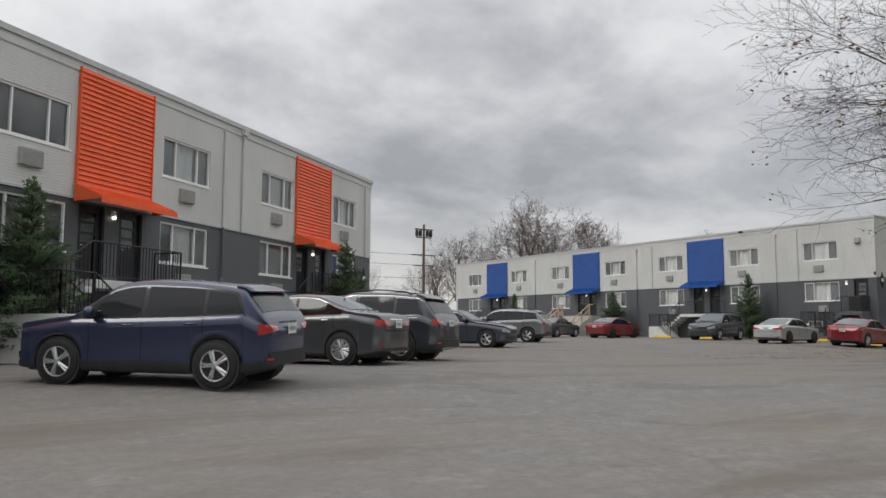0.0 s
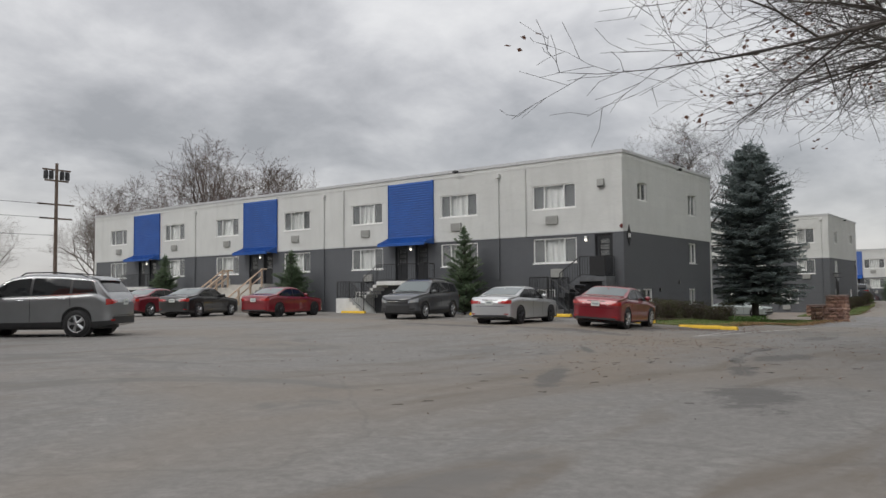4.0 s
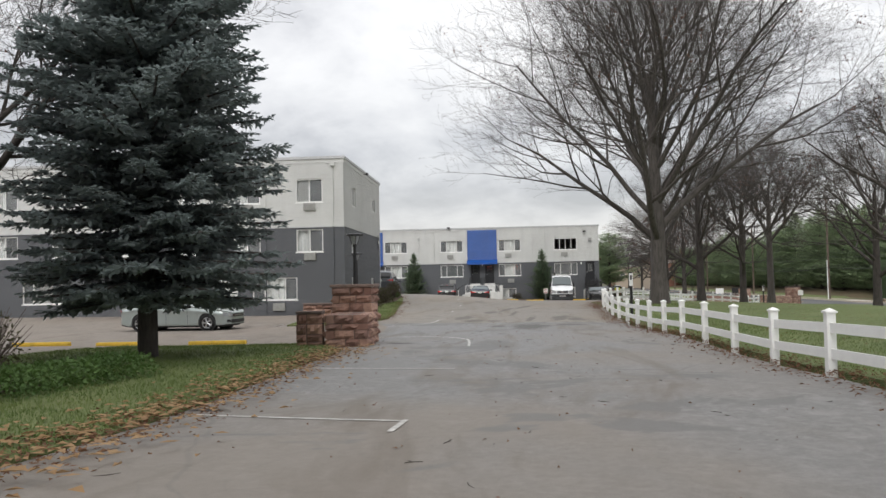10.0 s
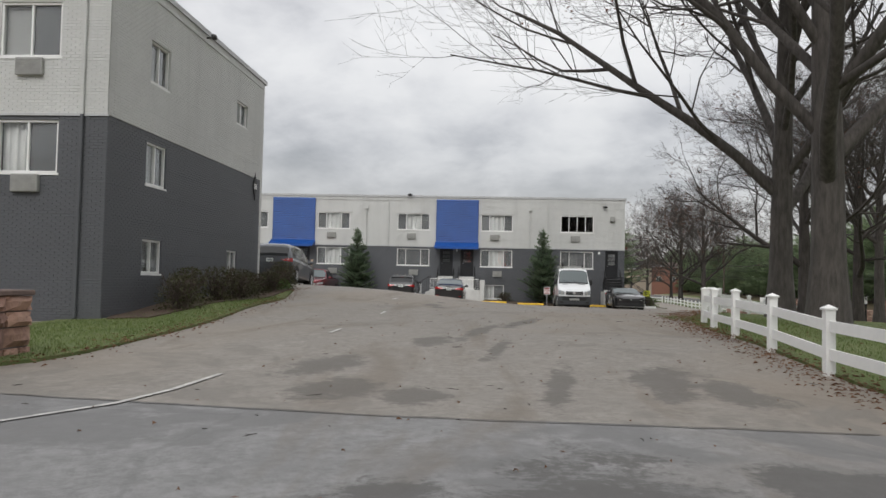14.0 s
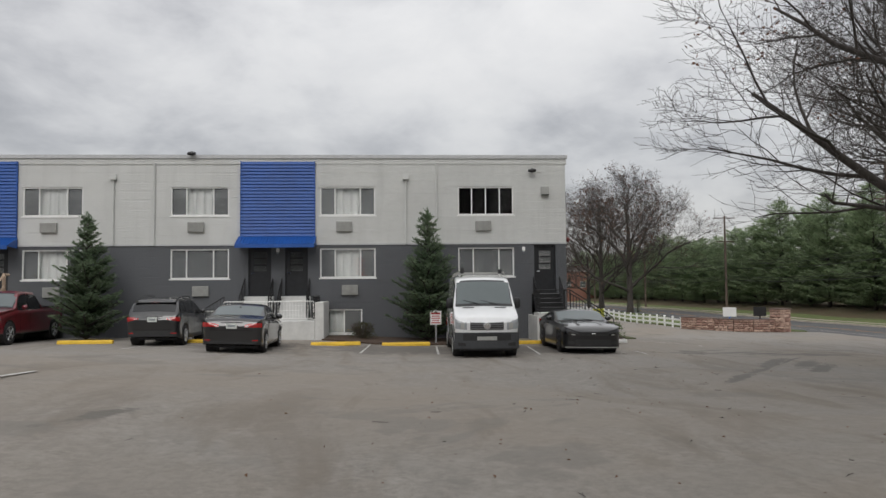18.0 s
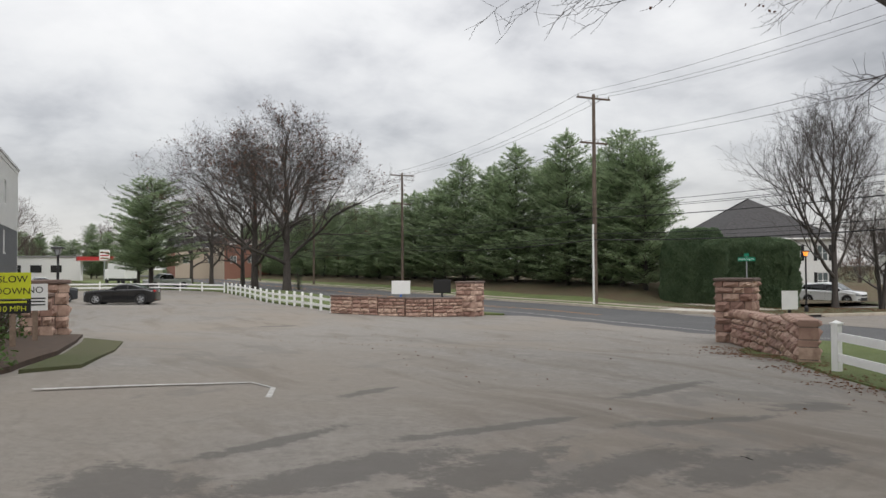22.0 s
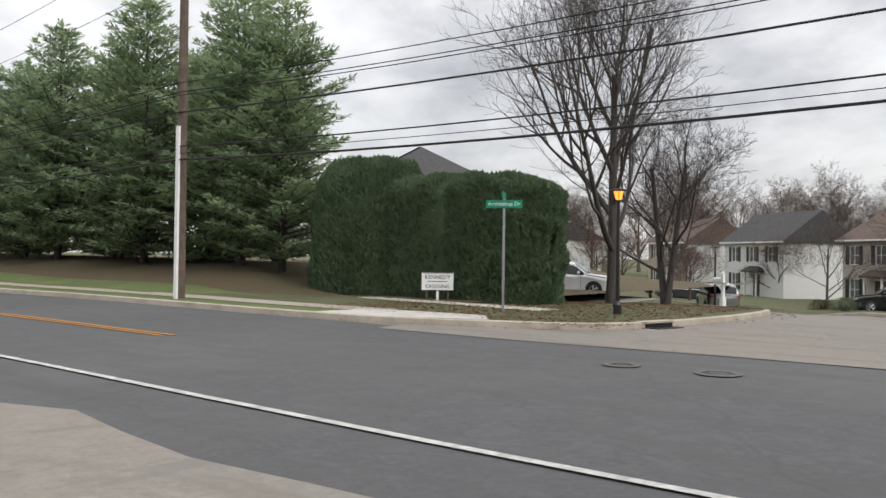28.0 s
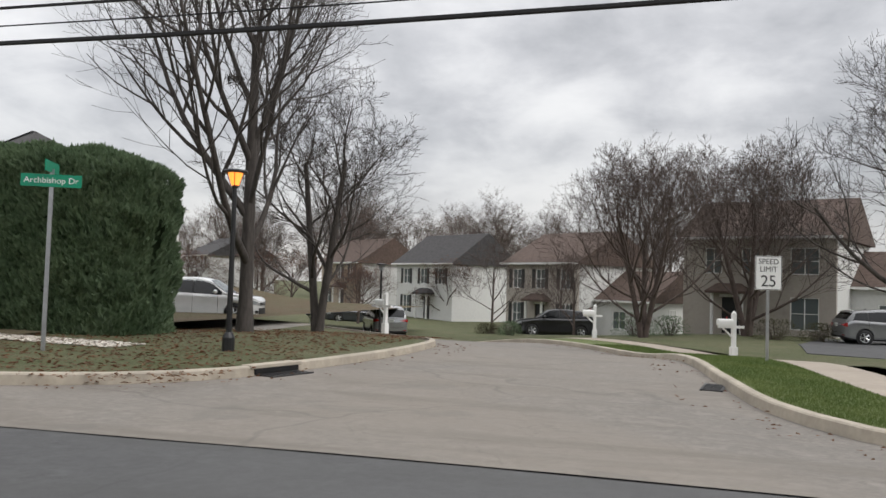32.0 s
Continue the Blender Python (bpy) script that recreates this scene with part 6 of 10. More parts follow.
def sign(name, label, x, y, yaw, post_h, plates, group="", post=None, pz=None, post_w=0.03):
    """A post with plates; a plate is (z of middle, width, height, material, [(words, size, dz, material)], bars)."""
    z = G(x, y) if pz is None else pz
    s = thing(name, label, "sign", pose(x, y, z, 0, 0, yaw), group)
    part("post", boxm(-post_w, -post_w * 0.6, -0.3, post_w, post_w * 0.6, post_h), post or STEEL, s)
    for zc, w, h, mat, words, bars in plates:
        pl = part("plate", boxm(-w / 2, -post_w * 0.6 - 0.012, zc - h / 2, w / 2, -post_w * 0.6 - 0.004, zc + h / 2, 0.002), mat, s)
        for text, size, dz, tm in words:
            part("lettering", text_mesh(text, size), tm, pl, at=Matrix.Translation((0, -post_w * 0.6 - 0.015, zc + dz)) @ pose(0, 0, 0, 90, 0, 0))
        for bx, bz, bw, bh, bmat in bars:
            part("bar", boxm(bx - bw / 2, -post_w * 0.6 - 0.018, zc + bz - bh / 2, bx + bw / 2, -post_w * 0.6 - 0.012, zc + bz + bh / 2), bmat, pl)
    return s


sign("speed_sign", "white speed limit sign on a steel post", 142.95, -39.2, 197, 2.5, [(2.1, 0.61, 0.76, SIGNW, [("SPEED", 0.17, 0.25, SIGNK), ("LIMIT", 0.17, 0.08, SIGNK), ("25", 0.36, -0.19, SIGNK)],
     [(0, 0.365, 0.58, 0.012, SIGNK), (0, -0.365, 0.58, 0.012, SIGNK), (-0.29, 0, 0.012, 0.73, SIGNK), (0.29, 0, 0.012, 0.73, SIGNK)])])
ss = sign("street_sign", "green street name signs on a tall steel post", 156.1, -32.4, 205, 3.45, [(3.23, 1.05, 0.23, SIGNG, [("Archbishop Dr", 0.155, 0.0, SIGNW)], [])], post_w=0.035)
cross = part("plate", boxm(-0.012, -0.4, 3.38, 0.0, 0.4, 3.58), SIGNG, ss)
part("bar", boxm(-0.018, -0.3, 3.45, -0.012, 0.3, 3.51), SIGNW, cross)
sign("slow_sign", "lime yellow slow down sign on a dark post", 134.9, 5.75, 272, 1.2, [(1.02, 0.52, 0.42, SIGNY, [("SLOW", 0.15, 0.1, SIGNK), ("DOWN", 0.15, -0.09, SIGNK)], []), (0.69, 0.52, 0.22, SIGNK, [("10 MPH", 0.12, -0.04, SIGNY)], [(0, 0.07, 0.4, 0.03, SIGNY)])], post=PALLET, post_w=0.045)
sign("notice_sign", "white notice sign headed no, on a post", 137.2, 5.5, 272, 1.1, [(0.86, 0.42, 0.5, SIGNW, [("NO", 0.17, 0.13, SIGNK)], [(0, -0.02, 0.34, 0.025, SIGNK), (0, -0.08, 0.32, 0.025, SIGNK), (0, -0.14, 0.34, 0.025, SIGNK)])], post=PALLET, post_w=0.045)
sign("parking_sign", "white parking notice with red lettering on a short post", 128.1, 13.75, 262, 1.3, [(1.0, 0.42, 0.52, SIGNW, [], [(0, 0.16, 0.34, 0.06, SIGNR), (0, 0.06, 0.3, 0.03, SIGNR), (0, -0.02, 0.34, 0.03, SIGNR), (0, -0.1, 0.26, 0.03, SIGNR), (0, -0.19, 0.34, 0.04, SIGNR)])], post_w=0.03)
sign("fence_sign", "narrow white marker sign on a black post by the fence", 83.6, 12.1, 265, 2.0, [(1.66, 0.16, 0.55, SIGNW, [], [(0, 0.1, 0.08, 0.2, SIGNK)])], post=BLACK, post_w=0.06)
sign("fence_sign", "narrow white marker sign on a black post by the fence", 128.6, -7.6, 245, 2.0, [(1.66, 0.16, 0.5, SIGNW, [], [(0, 0.1, 0.08, 0.2, SIGNK)])], post=BLACK, post_w=0.06)
sign("board_sign", "plain white board sign facing the drive", 161.7, -12.0, 245, 1.5, [(1.35, 1.05, 0.75, SIGNW, [], [])], post=SIGNB, post_w=0.05)
sign("board_sign", "dark board sign on legs behind the wall", 159.7, -13.6, 250, 1.6, [(1.5, 0.95, 0.75, SIGNK, [], [])], post=BLACK, post_w=0.05)
sign("small_board", "small white board beside the entrance pier", 137.2, -14.2, 250, 1.6, [(1.35, 0.5, 0.55, SIGNW, [], [])], post=BLACK, post_w=0.035)
k = sign("estate_sign", "white estate name sign before the hedge", 160.75, -35.3, 215, 0.5, [(0.82, 1.12, 0.6, SIGNW, [("KENNEDY", 0.2, 0.15, SIGNK), ("CROSSING", 0.18, -0.18, SIGNK)], [(0, 0.0, 0.7, 0.02, SIGNK), (0, 0.28, 1.06, 0.012, SIGNK), (0, -0.32, 1.24, 0.015, SIGNK)])], post=WHITE, post_w=0.04)
part("post", boxm(-0.4, 0.0, -0.3, -0.35, 0.04, 0.8), POLEWD, k)
part("post", boxm(0.35, 0.0, -0.3, 0.4, 0.04, 0.8), POLEWD, k)


def mailbox(x, y, yaw, label):
    z = G(x, y) + 0.13
    m = thing("mailbox", label, "mailbox", pose(x, y, z, 0, 0, yaw), "mailboxes")
    p = part("post", boxm(-0.06, -0.06, -0.3, 0.06, 0.06, 1.35), WHITE, m)
    part("base_trim", boxm(-0.1, -0.1, -0.1, 0.1, 0.1, 0.35, 0.01), WHITE, p)
    part("finial", lathe(bmesh.new(), [(0.075, 1.35), (0.08, 1.38), (0.02, 1.46)], 8), WHITE, p)
    part("arm", boxm(-0.5, -0.05, 0.92, 0.32, 0.05, 1.0), WHITE, p)
    part("brace", tube(bmesh.new(), [(0, 0, 0.6), (-0.35, 0, 0.92)], 0.03, 6), WHITE, p)
    bm = bmesh.new()
    rows = []
    for xx in (-0.52, -0.03):
        rows.append([bm.verts.new((xx, yy, zz)) for yy, zz in [(-0.09, 1.0), (0.09, 1.0), (0.09, 1.12)] + [(0.09 * math.cos(a), 1.12 + 0.09 * math.sin(a)) for a in np.linspace(0.4, math.pi - 0.4, 6)] + [(-0.09, 1.12)]])
    n = len(rows[0])
    for i in range(n):
        bm.faces.new((rows[0][i], rows[0][(i + 1) % n], rows[1][(i + 1) % n], rows[1][i]))
    bm.faces.new(rows[0])
    bm.faces.new(rows[1][::-1])
    bmesh.ops.recalc_face_normals(bm, faces=bm.faces)
    b = part("box", bm, WHITE, m)
    part("flag", boxm(-0.2, 0.092, 1.12, -0.17, 0.1, 1.28), SIGNR, b)
    return m


mailbox(143.0, -46.4, 200, "white mailbox on a turned white post")
mailbox(147.9, -55.6, 190, "white mailbox on a plain white post")
mailbox(154.8, -47.6, 150, "white mailbox on a plain white post")
mailbox(163.5, -60.5, 150, "white mailbox on a plain white post")

# ---- utility poles and wires ----
POLES = [(96, -28.6), (131, -28.5), (166.0, -28.45), (201.2, -28.5), (236, -28.6), (272, -28.6), (312, -28.6)]
POLE_TOPS = [13.5, 14.75, 14.75, 13.0, 13.0, 13.0, 13.0]


def utility_pole(x, y, h=15.3, conduit=False):
    z = G(x, y) + 0.1
    p = thing("utility_pole", "weathered wooden utility pole with two crossarms", "utility pole", Matrix.Translation((x, y, z)), "roadside utility poles")
    part("pole", tube(bmesh.new(), [(0, 0, -0.4), (0, 0, h * 0.5), (0, 0, h)], [0.17, 0.145, 0.11], 10), POLEWD, p)
    for zz, w in ((h - 0.35, 2.8), (h - 3.5, 2.3)):
        a = part("crossarm", boxm(-0.05, -w / 2, zz, 0.07, w / 2, zz + 0.12), POLEWD, p)
        for s in (-1, 1):
            part("brace", tube(bmesh.new(), [(0.08, s * 0.5, zz + 0.02), (0.1, 0, zz - 0.5)], 0.015, 5), STEEL, a)
        for yy in (-w / 2 + 0.1, -0.35, w / 2 - 0.1):
            part("insulator", lathe(bmesh.new(), [(0.02, 0.12), (0.05, 0.16), (0.03, 0.2), (0.05, 0.24), (0.02, 0.3)], 8, "z", (0, yy, zz)), GREYMET, a)
    if conduit:
        part("conduit", boxm(-0.12, 0.14, 0.0, 0.02, 0.22, 5.6), WHITE, p)
    return p


for i, (x, y) in enumerate(POLES):
    utility_pole(x, y, POLE_TOPS[i], conduit=(i == 2))


def wires(label, runs, poles):
    """Cables from pole to pole; heights count from the foot, or down from the top where they are negative."""
    for z, dy, r, sag in runs:
        for (x0, y0, h0), (x1, y1, h1) in zip(poles, poles[1:]):
            bm = bmesh.new()
            a = Vector((x0, y0 + dy, G(x0, y0) + 0.1 + (z if z > 0 else h0 + z)))
            b = Vector((x1, y1 + dy, G(x1, y1) + 0.1 + (z if z > 0 else h1 + z)))
            pts = [a.lerp(b, k / 14) - Vector((0, 0, sag * 4 * (k / 14) * (1 - k / 14))) for k in range(15)]
            tube(bm, pts, r, 5, False)
            solo("cable", bm, CABLE, label, "cable", group="overhead cables")


wires("black overhead cable between utility poles", [(-0.05, -1.25, 0.01, 0.7), (-0.05, -0.35, 0.01, 0.75), (-0.05, 1.25, 0.01, 0.7), (-3.4, 1.0, 0.01, 0.6), (-3.4, -1.0, 0.01, 0.6), (7.0, 0.16, 0.014, 0.4), (6.7, 0.16, 0.014, 0.4), (6.6, 0.16, 0.014, 0.4),
      (6.05, 0.16, 0.026, 0.38), (4.95, 0.16, 0.02, 0.38), (4.72, 0.16, 0.01, 0.38), (4.52, 0.16, 0.032, 0.4)], [(x, y, h) for (x, y), h in zip(POLES, POLE_TOPS)])
far_pole = thing("utility_pole", "tall dark utility pole with a bank of equipment", "utility pole", Matrix.Translation((50.5, 83.5, 0.4)), "roadside utility poles")
part("pole", tube(bmesh.new(), [(0, 0, 0), (0, 0, 13.6)], [0.2, 0.14], 8), POLEWD, far_pole)
for zz, w in ((12.9, 2.6), (11.9, 2.2), (9.7, 3.4), (8.4, 3.0)):
    part("crossarm", boxm(-w / 2, -0.06, zz, w / 2, 0.06, zz + 0.14), POLEWD, far_pole)
for xx in (-1.0, -0.5, 0.5, 1.0):
    part("transformer", lathe(bmesh.new(), [(0.2, 12.1), (0.22, 12.4), (0.2, 12.85)], 8, "z", (xx, 0, 0)), DARKMET, far_pole)
for zz in (9.75, 8.5, 6.9):
    solo("cable", tube(bmesh.new(), [(-60, 76, zz + 0.6), (-10, 80, zz - 0.1), (50.5, 83.5, zz + 0.4)], 0.02, 5), CABLE, "black overhead cable between utility poles", "cable", group="overhead cables")


# diamonds, bells, boxes on the blocks
def diamond(x, y, z, yaw, label):
    d = thing("house_sign", label, "sign", pose(x, y, z, 0, 0, yaw), "diamond block signs")
    bm = bmesh.new()
    for s, t0, t1 in ((0.42, 0.0, 0.02), (0.36, 0.02, 0.03)):
        vs0 = [bm.verts.new((s * 0.62 * a, -t0, s * 1.25 * b)) for a, b in ((0, -1), (1, 0), (0, 1), (-1, 0))]
        vs1 = [bm.verts.new((s * 0.62 * a, -t1, s * 1.25 * b)) for a, b in ((0, -1), (1, 0), (0, 1), (-1, 0))]
        bm.faces.new(vs1)
        bm.faces.new(vs0[::-1])
        for i in range(4):
            bm.faces.new((vs0[i], vs0[(i + 1) % 4], vs1[(i + 1) % 4], vs1[i]))
    bmesh.ops.recalc_face_normals(bm, faces=bm.faces)
    pl = part("plate", bm, SIGNK, d)
    for k in (-1, 0, 1):
        part("bar", boxm(k * 0.11 - 0.035, -0.038, -0.1, k * 0.11 + 0.035, -0.03, 0.1), SIGNW, pl)
    return d


diamond(49.45, 26.66, 4.3, 0, "black diamond sign with pale figures on the wall corner")
diamond(103.0, 26.53, 4.2, 0, "black diamond sign with pale figures on the wall corner")
diamond(131.6, 8.04, 3.0, 0, "black diamond sign with pale figures on the wall corner")
da = Vector((17.4, 33.7, 0)) - 0.85 * Vector((math.cos(radians(38.8)), math.sin(radians(38.8)), 0))
diamond(da.x + 0.04, da.y - 0.06, 3.55, 38.8, "black diamond sign with pale figures on the wall corner")
for x, y, z in ((48.86, 26.85, 4.72), (131.5, 7.98, 3.4)):
    solo("alarm_bell", lathe(bmesh.new(), [(0.02, -0.07), (0.1, -0.06), (0.11, 0.0), (0.06, 0.06)], 12, "y", (0, 0, 0)), ALARM, "small red alarm bell on the wall corner", "alarm bell", Matrix.Translation((x, y - 0.08, z)), "alarm bells")


def wall_vent(x, y, z):
    v = thing("wall_vent", "small pale vent hood on the wall", "vent", Matrix.Translation((x, y, z)), "wall vents")
    part("hood", boxm(-0.16, -0.17, -0.17, 0.0, 0.17, 0.17, 0.015), GREYMET, v)
    part("flap", boxm(-0.2, -0.15, -0.2, -0.05, 0.15, -0.172), DARKMET, v)


wall_vent(48.87, 27.75, 6.85)
wall_vent(131.08, 8.95, 5.45)
for x, y, z, yaw in ((48.84, 36.2, 8.15, 90), (55.6, 26.64, 8.1, 180), (131.08, 9.5, 6.25, 90), (131.08, 23.6, 6.95, 90), (97.5, 26.5, 8.2, 180)):
    fl = thing("floodlight", "small black twin floodlight under the parapet", "floodlight", pose(x, y, z, 0, 0, yaw), "floodlights")
    floodlight(fl, 0, 0)


# iron covers in the road and a storm inlet in the corner kerb
for x, y, r_ in ((148.46, -23.82, 0.13), (147.1, -23.85, 0.17), (57.04, 21.21, 0.28)):
    mh = thing("manhole_cover", "round worn iron cover set in the paving", "manhole cover", Matrix.Translation((x, y, G(x, y) - 0.012)), "road covers")
    part("rim", lathe(bmesh.new(), [(r_ + 0.04, 0.0), (r_ + 0.035, 0.014), (r_, 0.015), (r_, 0.01)], 24), DARKMET, mh)
    part("lid", lathe(bmesh.new(), [(r_ - 0.01, 0.0), (r_ - 0.012, 0.013), (r_ * 0.6, 0.014), (0.001, 0.014)], 24), DARKMET, mh)
    part("collar", lathe(bmesh.new(), [(r_ + 0.14, 0.01), (r_ + 0.13, 0.0145), (r_ + 0.05, 0.0145), (r_ + 0.045, 0.01)], 24), PATCHED, mh, "worn grey asphalt collar")


def storm_inlet(x, y, yaw, mouth):
    """An iron grate in the gutter, with a black block for the shaded mouth in the kerb behind it where there is one; y
    runs away from the road.
    """
    t = thing("storm_drain", "iron storm drain grate in the gutter by the kerb", "storm drain", pose(x, y, G(x, y) + 0.004, 0, 0, yaw), "storm drains")
    for y0, y1 in ((-0.3, -0.26), (0.02, 0.06)):
        part("grate_frame", boxm(-0.5, y0, -0.02, 0.5, y1, 0.014), DARKMET, t)
    for k in range(11):
        part("bar", boxm(-0.47 + 0.09 * k, -0.258, -0.02, -0.43 + 0.09 * k, 0.018, 0.012), DARKMET, t)
    # black slab under the bars: shade of the drain put in as colour
    part("pit", boxm(-0.49, -0.258, -0.03, 0.49, 0.018, -0.012), SEAM, t)
    if mouth:
        part("mouth", boxm(-0.52, 0.062, 0.012, 0.52, 0.16, 0.1), SEAM, t, "black block standing in for the shaded opening in the kerb")
        part("lintel", boxm(-0.6, 0.062, 0.102, 0.6, 0.3, 0.165, 0.01), KERB, t)


storm_inlet(151.36, -32.4, 254, True)
storm_inlet(144.27, -34.42, 82, False)
# louvre and small boxes on the gable of the blue-panel block
lou = thing("wall_louvre", "pale ribbed vent louvre on the gable wall", "vent", Matrix.Translation((50.2, 26.67, 1.54)))
part("frame", boxm(-0.34, -0.03, -0.22, 0.34, 0.0, 0.22, 0.005), GREYMET, lou)
for k in range(9):
    part("slat", boxm(-0.31, -0.05, -0.19 + 0.042 * k, 0.31, -0.028, -0.17 + 0.042 * k), WHITE, lou)
for x, z in ((53.0, 1.72), (55.6, 2.12)):
    bx = thing("wall_box", "small dark outlet box on the gable wall", "outlet box", Matrix.Translation((x, 26.655, z)), "gable wall boxes")
    part("box", boxm(-0.05, -0.08, -0.09, 0.05, 0.0, 0.09, 0.012), DARKMET, bx)
    part("cover", boxm(-0.035, -0.09, -0.06, 0.035, -0.078, 0.05, 0.006), GREYMET, bx)

# ---- vehicles ----
def interp(table, x):
    xs, ys = [p[0] for p in table], [p[1] for p in table]
    return float(np.interp(x, xs, ys))


def soft_interp(table, x, r=0.012):
    return sum(interp(table, x + d * r) for d in (-1, -0.5, 0, 0.5, 1)) / 5


# side outlines: fraction of the length from the nose, fraction of the height
SHAPES = {
    "sedan": dict(top=[(0, 0.46), (0.015, 0.53), (0.04, 0.57), (0.14, 0.625), (0.27, 0.66), (0.30, 0.68), (0.455, 0.965), (0.50, 0.99), (0.57, 1.0), (0.67, 0.975), (0.83, 0.76), (0.87, 0.735), (0.975, 0.71), (0.99, 0.66), (1, 0.5)], belt=[(0, 0.5), (0.28, 0.64), (0.84, 0.705), (1, 0.62)], glass=(0.335, 0.80), screen=(0.30, 0.455), rear=(0.685, 0.832), pillar=0.56),
    "coupe": dict(top=[(0, 0.47), (0.012, 0.57), (0.05, 0.635), (0.18, 0.69), (0.32, 0.715), (0.36, 0.735), (0.50, 0.97), (0.58, 1.0), (0.68, 0.965), (0.84, 0.80), (0.88, 0.785), (0.985, 0.77), (1, 0.6)], belt=[(0, 0.56), (0.1, 0.64), (0.34, 0.70), (0.84, 0.77), (1, 0.66)], glass=(0.40, 0.775), screen=(0.36, 0.497), rear=(0.69, 0.845), pillar=0.62),
    "suv": dict(top=[(0, 0.46), (0.012, 0.53), (0.04, 0.58), (0.15, 0.625), (0.235, 0.645), (0.265, 0.665), (0.40, 0.945), (0.46, 0.985), (0.54, 1.0), (0.70, 0.985), (0.84, 0.945), (0.90, 0.915), (0.965, 0.69), (0.985, 0.62), (1, 0.5)], belt=[(0, 0.5), (0.25, 0.615), (0.7, 0.655), (0.9, 0.685), (1, 0.56)], glass=(0.295, 0.915), screen=(0.265, 0.398), rear=(0.905, 0.966), pillar=0.53),
    "wagon": dict(top=[(0, 0.45), (0.012, 0.5), (0.04, 0.56), (0.15, 0.6), (0.25, 0.62), (0.28, 0.64), (0.42, 0.945), (0.52, 1.0), (0.74, 0.985), (0.87, 0.945), (0.91, 0.905), (0.97, 0.66), (0.985, 0.6), (1, 0.48)], belt=[(0, 0.48), (0.27, 0.595), (0.9, 0.65), (1, 0.53)], glass=(0.31, 0.92), screen=(0.28, 0.418), rear=(0.91, 0.97), pillar=0.55),
    "van": dict(top=[(0, 0.40), (0.01, 0.46), (0.03, 0.50), (0.14, 0.60), (0.165, 0.625), (0.255, 0.94), (0.29, 0.975), (0.36, 1.0), (0.97, 1.0), (0.99, 0.98), (1, 0.6)], belt=[(0, 0.43), (0.03, 0.48), (0.16, 0.585), (0.3, 0.575), (0.95, 0.55), (1, 0.5)], glass=(0.185, 0.36), screen=(0.165, 0.258), rear=(2, 2), pillar=0.345),
    "minivan": dict(top=[(0, 0.42), (0.015, 0.49), (0.05, 0.54), (0.18, 0.59), (0.21, 0.61), (0.37, 0.945), (0.46, 1.0), (0.86, 0.985), (0.93, 0.93), (0.982, 0.64), (1, 0.45)], belt=[(0, 0.46), (0.2, 0.57), (0.93, 0.61), (1, 0.5)], glass=(0.25, 0.935), screen=(0.21, 0.367), rear=(0.932, 0.983), pillar=0.5),
    "pickup": dict(top=[(0, 0.50), (0.012, 0.60), (0.22, 0.665), (0.245, 0.68), (0.335, 0.965), (0.40, 1.0), (0.555, 0.985), (0.60, 0.68), (0.62, 0.665), (0.98, 0.665), (1, 0.62)], belt=[(0, 0.52), (0.24, 0.63), (0.6, 0.645), (1, 0.645)], glass=(0.27, 0.585), screen=(0.245, 0.332), rear=(0.56, 0.605), pillar=0.43),
}


def wheel_parts(r, w, rim_mat, parent, at, spokes=5):
    tyre = cached(("tyre", r, w), lambda: lathe(bmesh.new(), [(r * 0.64, -w / 2 + 0.015), (r * 0.9, -w / 2), (r, -w / 2 + 0.04), (r, w / 2 - 0.04), (r * 0.9, w / 2), (r * 0.64, w / 2 - 0.015)], 28, "y"), RUBBER, True)
    t = part("wheel", tyre, None, parent, at=at)

    def rim():
        bm = lathe(bmesh.new(), [(r * 0.66, w / 2 - 0.02), (r * 0.66, w / 2 + 0.002), (r * 0.6, w / 2 - 0.004), (r * 0.585, w / 2 - 0.03), (r * 0.585, w / 2 - 0.075)], 24, "y")
        for k in range(spokes):
            a = 2 * math.pi * k / spokes
            for side in (-0.12, 0.12):
                c0, s0 = math.cos(a + side * 0.4), math.sin(a + side * 0.4)
                c1, s1 = math.cos(a + side), math.sin(a + side)
                tube(bm, [(r * 0.1 * c0, w / 2 - 0.01, r * 0.1 * s0), (r * 0.62 * c1, w / 2 - 0.012, r * 0.62 * s1)], [0.03, 0.022], 5)
        lathe(bm, [(r * 0.16, w / 2 - 0.04), (r * 0.15, w / 2 + 0.004), (r * 0.06, w / 2 + 0.01)], 12, "y")
        return bm

    part("rim", cached(("rim", r, w, rim_mat.name, spokes), rim, rim_mat), None, t)
    part("brake", cached(("brake", r, w), lambda: lathe(bmesh.new(), [(r * 0.6, -0.02), (r * 0.6, w / 2 - 0.07)], 16, "y"), RIMBLK), None, t)
    return t


